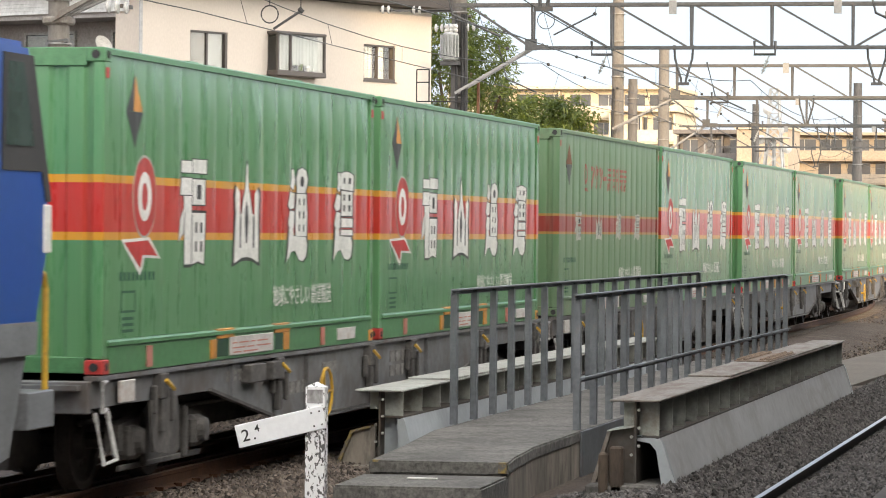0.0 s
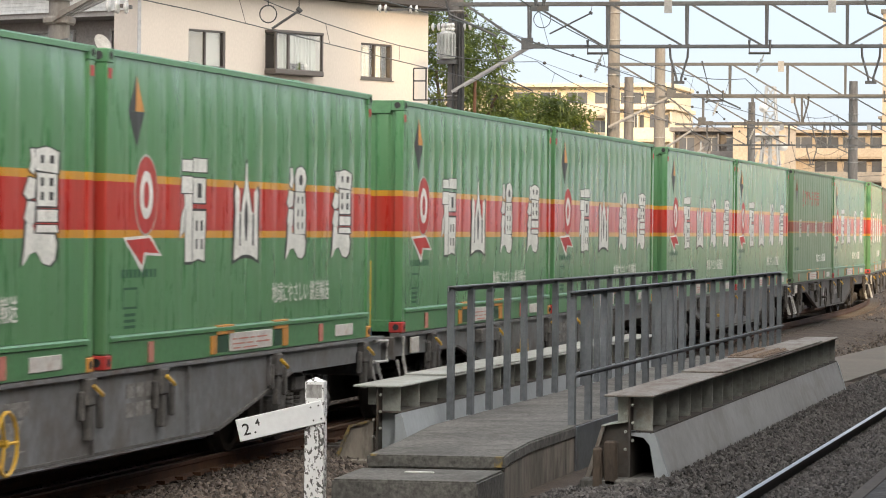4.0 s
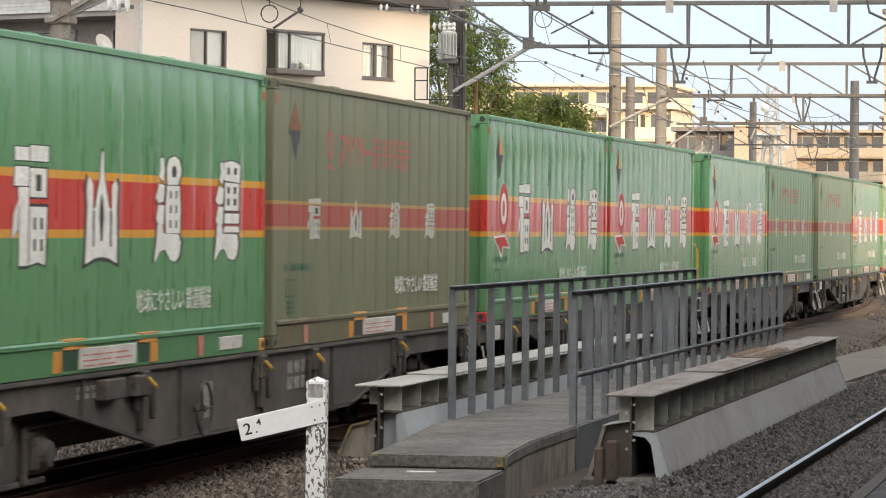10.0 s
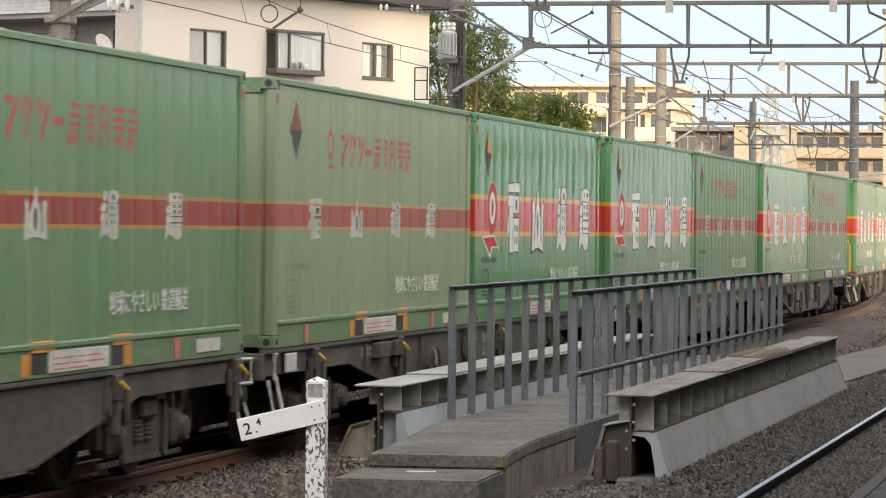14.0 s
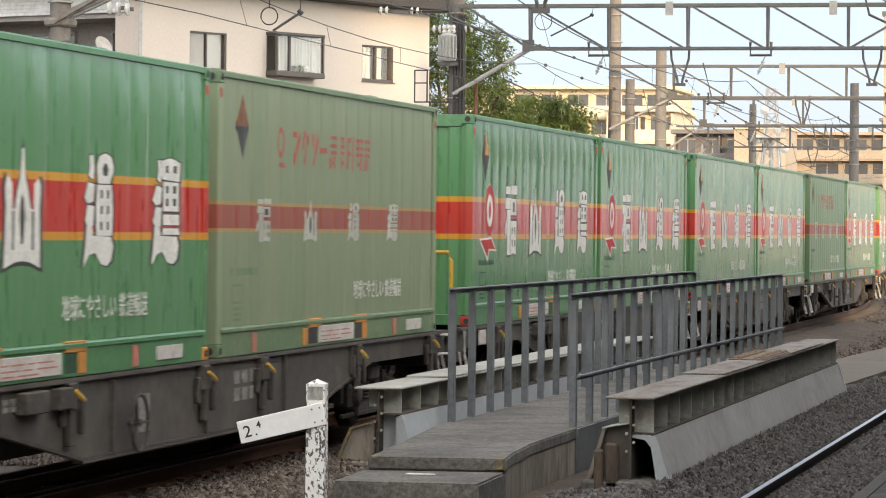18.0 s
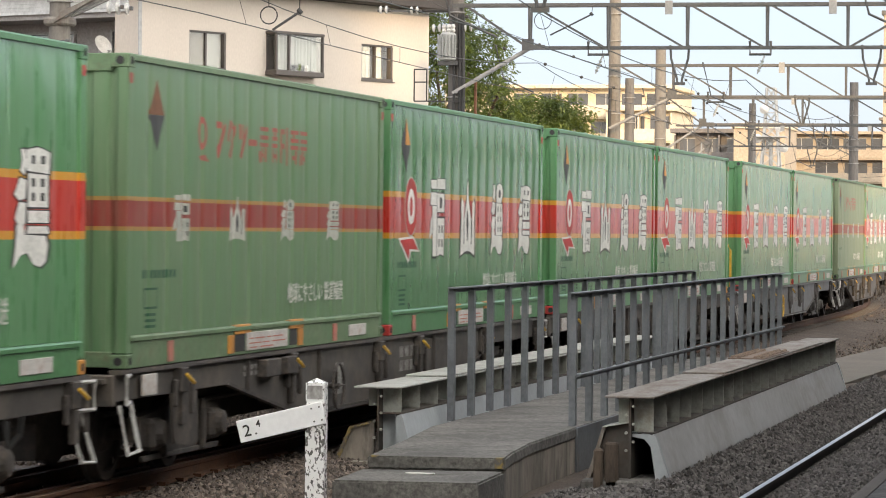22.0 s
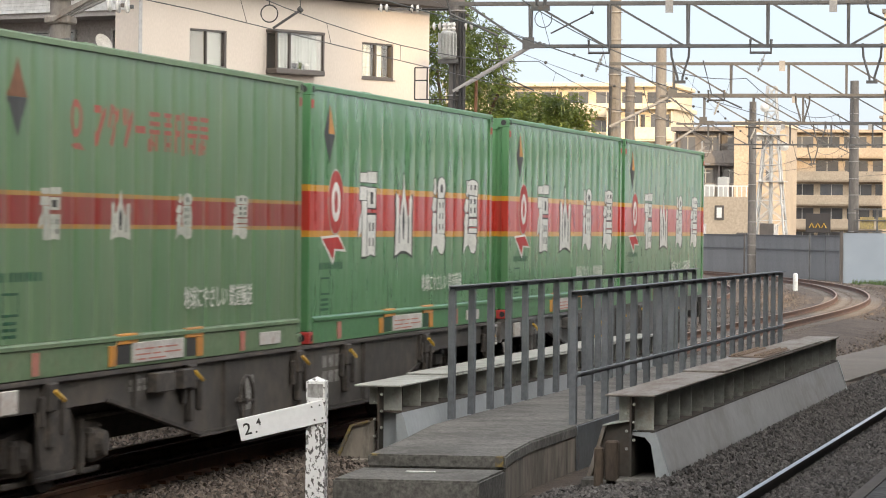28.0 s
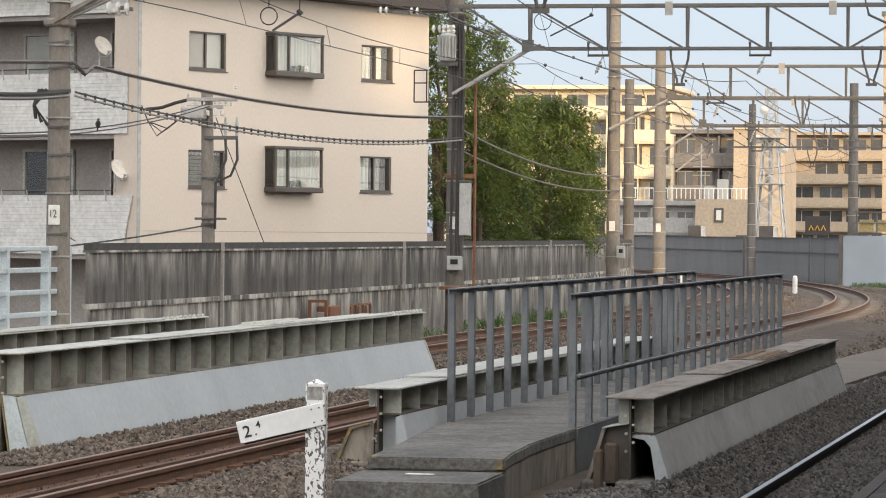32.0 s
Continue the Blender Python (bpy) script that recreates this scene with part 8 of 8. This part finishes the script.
far_block("apartment_block", "cream sunlit apartment block above the trees", 300.0, 62.0, 42.0, [1.0, 3.9, 6.8, 9.7, 12.2, 14.7], M["far_cream"], M["far_cream"], seed=4, win=1.8)
cream_low = far_block("apartment_block", "cream sunlit lower wing of a far block", 296.0, 47.0, 41.3, [1.0, 4.0, 7.0, 10.0, 12.6], M["far_cream"], M["far_cream"], seed=5, win=1.6)
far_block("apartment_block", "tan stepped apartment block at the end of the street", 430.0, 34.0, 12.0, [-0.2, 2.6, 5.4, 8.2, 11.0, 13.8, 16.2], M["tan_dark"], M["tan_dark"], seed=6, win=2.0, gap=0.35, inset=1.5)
far_block("low_office", "grey low office building with a pale roof rail", 240.0, 38.0, 31.6, [-0.2, 2.2, 4.1], M["far_grey"], M["far_grey"], seed=7, win=1.1, depth=18, inset=0.7)
house = thing("flat_roofed_house", "beige flat-roofed house with one small window", "house", group="far buildings")
part("wall", boxes(((238.0, 27.6, -0.6), (250, 31.5, 4.55))), M["tan"], house)
win = new("window")
win.parent = house
part("frame", bevel_box((237.93, 29.55, 2.95), (237.99, 30.2, 3.95), 0.01), M["frame_dark"], win)
part("pane", boxes(((237.9, 29.7, 3.1), (237.928, 30.05, 3.8))), M["white"], win)
for y in [27.7 + 0.32 * i for i in range(32)]:
    if y < 38:
        part("roof_rail_post", boxes(((238.2, y, 4.56), (238.26, y + 0.06, 5.25))), M["white"], house)
part("roof_rail", boxes(((238.2, 27.6, 5.25), (238.27, 38.0, 5.33))), M["white"], house)
for y, z, r in ((30.6, 4.56, 0.9), (29.7, 4.56, 1.4)):
    part("roof_box", bevel_box((241, y, z), (242, y + 0.7, z + r), 0.03), M["box_grey"], house)
bm = bmesh.new()
rod(bm, (238.6, 31.2, 4.5), (238.6, 31.2, 8.4), 0.05, n=6)
for z in (6.2, 6.8, 7.6):
    rod(bm, (238.6, 30.6, z), (238.6, 31.8, z), 0.03, n=5)
part("aerial", bm, M["step_white"], house, "pale roof aerial")


def radio_tower():
    t = thing("radio_tower", "white steel lattice radio tower", "radio tower")
    x, y, h, w0, w1 = 225.0, 24.9, 11.6, 1.15, 0.28
    legs = [(-1, -1), (1, -1), (1, 1), (-1, 1)]

    def at(k, z):
        f = z / h
        w = w0 * (1 - f) ** 1.25 + w1 * (1 - (1 - f) ** 1.25)
        return Vector((x + legs[k % 4][0] * w, y + legs[k % 4][1] * w, z))
    levels = [0, 1.5, 2.9, 4.2, 5.4, 6.5, 7.5, 8.4, 9.2, 10.0, 10.8, 11.6]
    for k in range(4):
        for a, b in zip(levels, levels[1:]):
            bar_between("leg", at(k, a), at(k, b), 0.1, M["tower"], t)
            bar_between("diagonal", at(k, a), at(k + 1, b), 0.055, M["tower"], t)
            bar_between("diagonal", at(k + 1, a), at(k, b), 0.055, M["tower"], t)
            bar_between("girt", at(k, b), at(k + 1, b), 0.055, M["tower"], t)
    bm = bmesh.new()
    rod(bm, (x, y, 0), (x, y, 8.5), 0.13, n=8)
    part("cable_ladder", bm, M["tower"], t)
    for z, dy in ((8.3, 0.8), (9.0, -0.6), (7.7, -0.9), (10.2, 0.4)):
        bm = bmesh.new()
        lathe(bm, [(0.0, 0.05), (0.12, 0.3), (0.16, 0.28), (0.2, 0.05)], (x - 0.6, y + dy, z), "x", 14)
        part("antenna_dish", bm, M["porcelain"], t)
    for z in (5.4, 8.4):
        part("platform", boxes(((x - 1.0, y - 1.0, z), (x + 1.0, y + 1.0, z + 0.07))), M["tower"], t)
    return t


radio_tower()


# ---- far fences, signs and small things by the curve ----
def panel_fence():
    f = thing("panel_fence", "grey corrugated metal panel fence along the curve", "fence", kind="structure")
    off = -5.2
    pan = None
    n = 60
    s0, s1 = 176.8, 262.0
    w = (s1 - s0) / n * 1.02
    bm = bmesh.new()
    for k in range(6):
        a = -w / 2 + w * k / 6
        box(bm, (a, -0.05, -0.6), (a + w / 6 * 0.55, 0.02, 1.95))
        box(bm, (a + w / 6 * 0.55, -0.005, -0.6), (a + w / 6, 0.015, 1.95))
    for i in range(n):
        c, a = on_line(s0 + (i + 0.5) * (s1 - s0) / n, off)
        m = Matrix.Translation((c.x, c.y, 0.05)) @ Matrix.Rotation(a, 4, "Z")
        if pan is None:
            pan = o = part("panel", bm, M["panel_grey"], f)
        else:
            o = new("panel", pan.data)
        o.parent, o.matrix_basis = f, m
    for z in (1.2, 1.98):
        bm = bmesh.new()
        strip(bm, [(0.03, z - 0.03), (0.07, z - 0.03), (0.07, z + 0.03), (0.03, z + 0.03)], s0, s1, off, 3)
        part("rail", bm, M["steel"], f)
    part("joint_post", bevel_box((189.6, 22.36, -0.5), (189.68, 22.45, 2.1), 0.01), M["frame_dark"], f, "dark joint post")
    return f


panel_fence()
pale = thing("pale_panel_wall", "pale blue plain panel wall beside the line", "wall", group="far walls", kind="structure")
part("panel", boxes(((173.4, 9.0, -0.4), (173.55, 15.55, 2.15))), M["panel_blue"], pale)
part("edge_post", boxes(((173.3, 15.56, -0.4), (173.5, 15.72, 2.25))), M["frame_dark"], pale, "dark edge post")
rack = thing("yellow_panel_rack", "steel rack with yellow panels above the pale wall", "sign rack")
for y in (14.9, 13.9, 12.7):
    part("post", boxes(((174.2, y, -0.7), (174.28, y + 0.09, 3.4))), M["steel"], rack)
for z in (2.2, 2.75, 3.3):
    part("rail", boxes(((174.15, 12.0, z), (174.199, 15.1, z + 0.06))), M["steel"], rack)
for y in (12.1, 13.2, 14.1):
    part("yellow_panel", bevel_box((174.21, y, 2.35), (174.26, y + 0.7, 2.95), 0.01), M["dull_yellow"], rack)
sign = thing("dark_sign", "dark signboard with a yellow zigzag mark", "sign")
part("board", bevel_box((182.0, 17.0, 2.15), (182.1, 18.3, 3.15), 0.01), M["near_black"], sign)
for y in (17.2, 18.05):
    part("post", boxes(((182.1, y, -0.5), (182.16, y + 0.07, 3.0))), M["steel"], sign)
bm = bmesh.new()
for k in range(3):
    y = 18.1 - k * 0.32
    pipe(bm, [(181.97, y, 2.4), (181.97, y - 0.12, 2.65), (181.97, y - 0.24, 2.4)], 0.03, 4)
part("zigzag", bm, M["yellow"], sign, "yellow zigzag mark")
for y, z0, w, hgt in ((29.3, 1.7, 0.8, 1.3), (24.6, 1.5, 0.9, 1.5), (26.3, 1.4, 0.7, 1.0)):
    cab = thing("equipment_cabinet", "dark grey cabinet standing behind the panel fence", "cabinet", group="trackside cabinets")
    part("body", bevel_box((224.0, y, -0.6), (224.8, y + w, z0 + hgt - 0.3), 0.02), M["frame_dark"], cab)
    part("side_sheet", boxes(((223.9, y - 0.25, -0.6), (224.7, y - 0.03, z0 + hgt - 0.35))), M["plate"], cab)
for c in (Vector((139.0, 14.36, 0)), Vector((145.8, 19.82, 0))):
    k = thing("marker_post", "short white round-topped trackside marker post", "marker post", group="marker posts")
    bm = bmesh.new()
    lathe(bm, [(-0.4, 0.1), (0.42, 0.1), (0.5, 0.085), (0.54, 0.04)], (c.x, c.y, 0), "z", 12)
    part("post", bm, M["white"], k)
path = bmesh.new()
prism(path, [(56.6, 5.2), (78, 4.4), (110, 3.4), (110, 4.6), (78, 5.9), (56.6, 7.0)], "z", -0.6, -0.28)
tagged(part("service_path", path, M["asphalt"]), "pale worn concrete service path beside the track", "path", kind="structure")


# small things by the bridge and fence
pipe_thing = thing("rusty_cabinet", "rusty brown metal frame and box before the fence", "metal box")
part("box", bevel_box((70.2, 16.9, -0.3), (71.1, 17.2, 0.62), 0.02), M["rust"], pipe_thing)
part("door", bevel_box((70.15, 17.0, -0.1), (70.2, 17.18, 0.5), 0.01), M["wing_grey"], pipe_thing)
for y in (16.9, 17.25):
    part("frame_post", boxes(((69.9, y, -0.3), (69.97, y + 0.06, 0.7))), M["rust"], pipe_thing)
part("frame_top", boxes(((69.9, 16.9, 0.7), (69.97, 17.31, 0.76))), M["rust"], pipe_thing)
for x in (72.5, 73.2, 73.9):
    bm = bmesh.new()
    pipe(bm, [(x, 17.0, -0.3), (x, 17.0, 0.55), (x + 0.06, 17.0, 0.6), (x + 0.4, 17.0, 0.6), (x + 0.45, 17.0, 0.55), (x + 0.45, 17.0, -0.3)], 0.03, 6)
    tagged(part("pipe_hoop", bm, M["rust"]), "rusty steel pipe hoop before the fence", "pipe", "pipe hoops")

# timber stakes and concrete blocks at the girder ends
stake = thing("timber_stake", "weathered broken timber stakes at the girder end", "stake")
part("stake", bevel_box((32.75, 5.06, -0.45), (32.87, 5.19, 0.2), 0.02), M["bark"], stake)
part("stake", bevel_box((32.72, 5.2, -0.45), (32.82, 5.29, 0.14), 0.02), M["bark"], stake)
block = thing("bearing_block", "stained concrete bearing block under the girder end", "concrete block", group="bearing blocks")
bm = bmesh.new()
prism(bm, [(34.2, 7.85), (34.49, 7.85), (34.49, 8.35), (34.25, 8.3)], "z", -0.6, -0.14)
part("block", bm, M["concrete_wall"], block)
bm = bmesh.new()
prism(bm, [(7.84, 0.25), (7.9, 0.24), (8.075, 0.19), (8.3, -0.35), (7.84, -0.35)], "x", 34.5, 34.56)
part("wing_plate", bm, M["concrete_wall"], block, "sloping rust-stained side plate")
bm = bmesh.new()
prism(bm, [(7.88, 0.258), (8.09, 0.2), (8.33, -0.35), (8.29, -0.35), (8.065, 0.18), (7.88, 0.235)], "x", 34.46, 34.58)
part("edge_strip", bm, M["ochre"], block, "worn ochre edge of the side plate")
block2 = thing("bearing_block", "pale concrete bearing block under the near girder", "concrete block", group="bearing blocks")
part("block", bevel_box((32.75, 4.72, -0.75), (33.8, 5.42, -0.16), 0.02), M["concrete"], block2)


bm = bmesh.new()
prism(bm, [(5.0, 0.372), (5.23, 0.33), (5.4, -0.25), (5.0, -0.25)], "x", 33.06, 33.12)
part("wing_plate", bm, M["girder_dark"], block2, "sooty sloping side plate")
bm = bmesh.new()
prism(bm, [(4.99, 0.385), (5.25, 0.338), (5.25, 0.328), (4.99, 0.373)], "x", 32.98, 33.6)
part("ledge_strip", bm, M["girder_top"], block2, "pale thin ledge above the side plate")
bm = bmesh.new()
prism(bm, [(5.215, 0.327), (5.25, 0.327), (5.43, -0.25), (5.385, -0.25)], "x", 33.0, 33.5)
part("slope_strip", bm, M["flange_brown"], block2, "rust-stained sloping edge")


def weeds(name, label, spots, seed):
    rng = np.random.default_rng(seed)
    vs, fs, k = [], [], 0
    for cx, cy, cz, r, n in spots:
        for _ in range(n):
            a, q = rng.uniform(0, math.tau), r * math.sqrt(rng.random())
            c = Vector((cx + q * math.cos(a), cy + q * math.sin(a), cz))
            d = Vector((rng.normal(0, 0.5), rng.normal(0, 0.5), 1)).normalized()
            e = Vector((rng.normal(), rng.normal(), 0)).normalized() * 0.02
            s = rng.uniform(0.08, 0.3)
            vs += [tuple(c - e), tuple(c + e), tuple(c + d * s + e * 0.8), tuple(c + d * s * 1.15 - e * 0.2)]
            fs.append((k, k + 1, k + 2, k + 3))
            k += 4
    me = bpy.data.meshes.new(name)
    me.from_pydata(vs, [], fs)
    me.materials.append(M["weed"])
    return tagged(new(name, me), label, "weeds", kind="stuff")


weeds("weeds", "low green weeds along the foot of the fence", [(66, 17.2, -0.25, 1.2, 500), (92, 17.0, -0.25, 2.0, 500), (86, 16.9, -0.25, 1.5, 300), (98, 17.1, -0.25, 1.6, 400), (171.5, 13.5, -0.4, 1.6, 500), (78, 16.8, -0.25, 2.0, 250)], 12)

def flying_bird():
    b = thing("bird", "small dark bird flying low behind the fence", "bird", group="birds on the cables")
    bm = bmesh.new()
    lathe(bm, [(-0.15, 0.008), (-0.08, 0.03), (0.0, 0.05), (0.09, 0.04), (0.13, 0.032), (0.17, 0.012), (0.2, 0.003)], (0, 0, 0), "x", 10)
    part("body", bm, M["bird"], b, smooth=True)
    bm = bmesh.new()
    prism(bm, [(-0.13, 0.02), (-0.26, 0.05), (-0.26, -0.05), (-0.13, -0.02)], "z", -0.006, 0.006)
    part("tail", bm, M["bird"], b)
    wings = []
    for s in (-1, 1):
        bm = bmesh.new()
        prism(bm, [(0.07, 0.0), (0.09, s * 0.12), (0.0, s * 0.3), (-0.06, s * 0.15), (-0.07, 0.0)], "z", -0.005, 0.005)
        w = part("wing", bm, M["bird"], b)
        w.location = (0, s * 0.03, 0.02)
        wings.append((w, s))
    return b, wings


FLYER, WINGS = flying_bird()
bird(Vector((60.0, 18.78, 4.0)), radians(200), "small dark bird perched on a cable")
bird(Vector((63.5, 20.5, 1.98)), radians(120), "small dark bird perched on a lower cable")

sleepers(main_track, 0.0, 24, 175, 0.0)

motions()
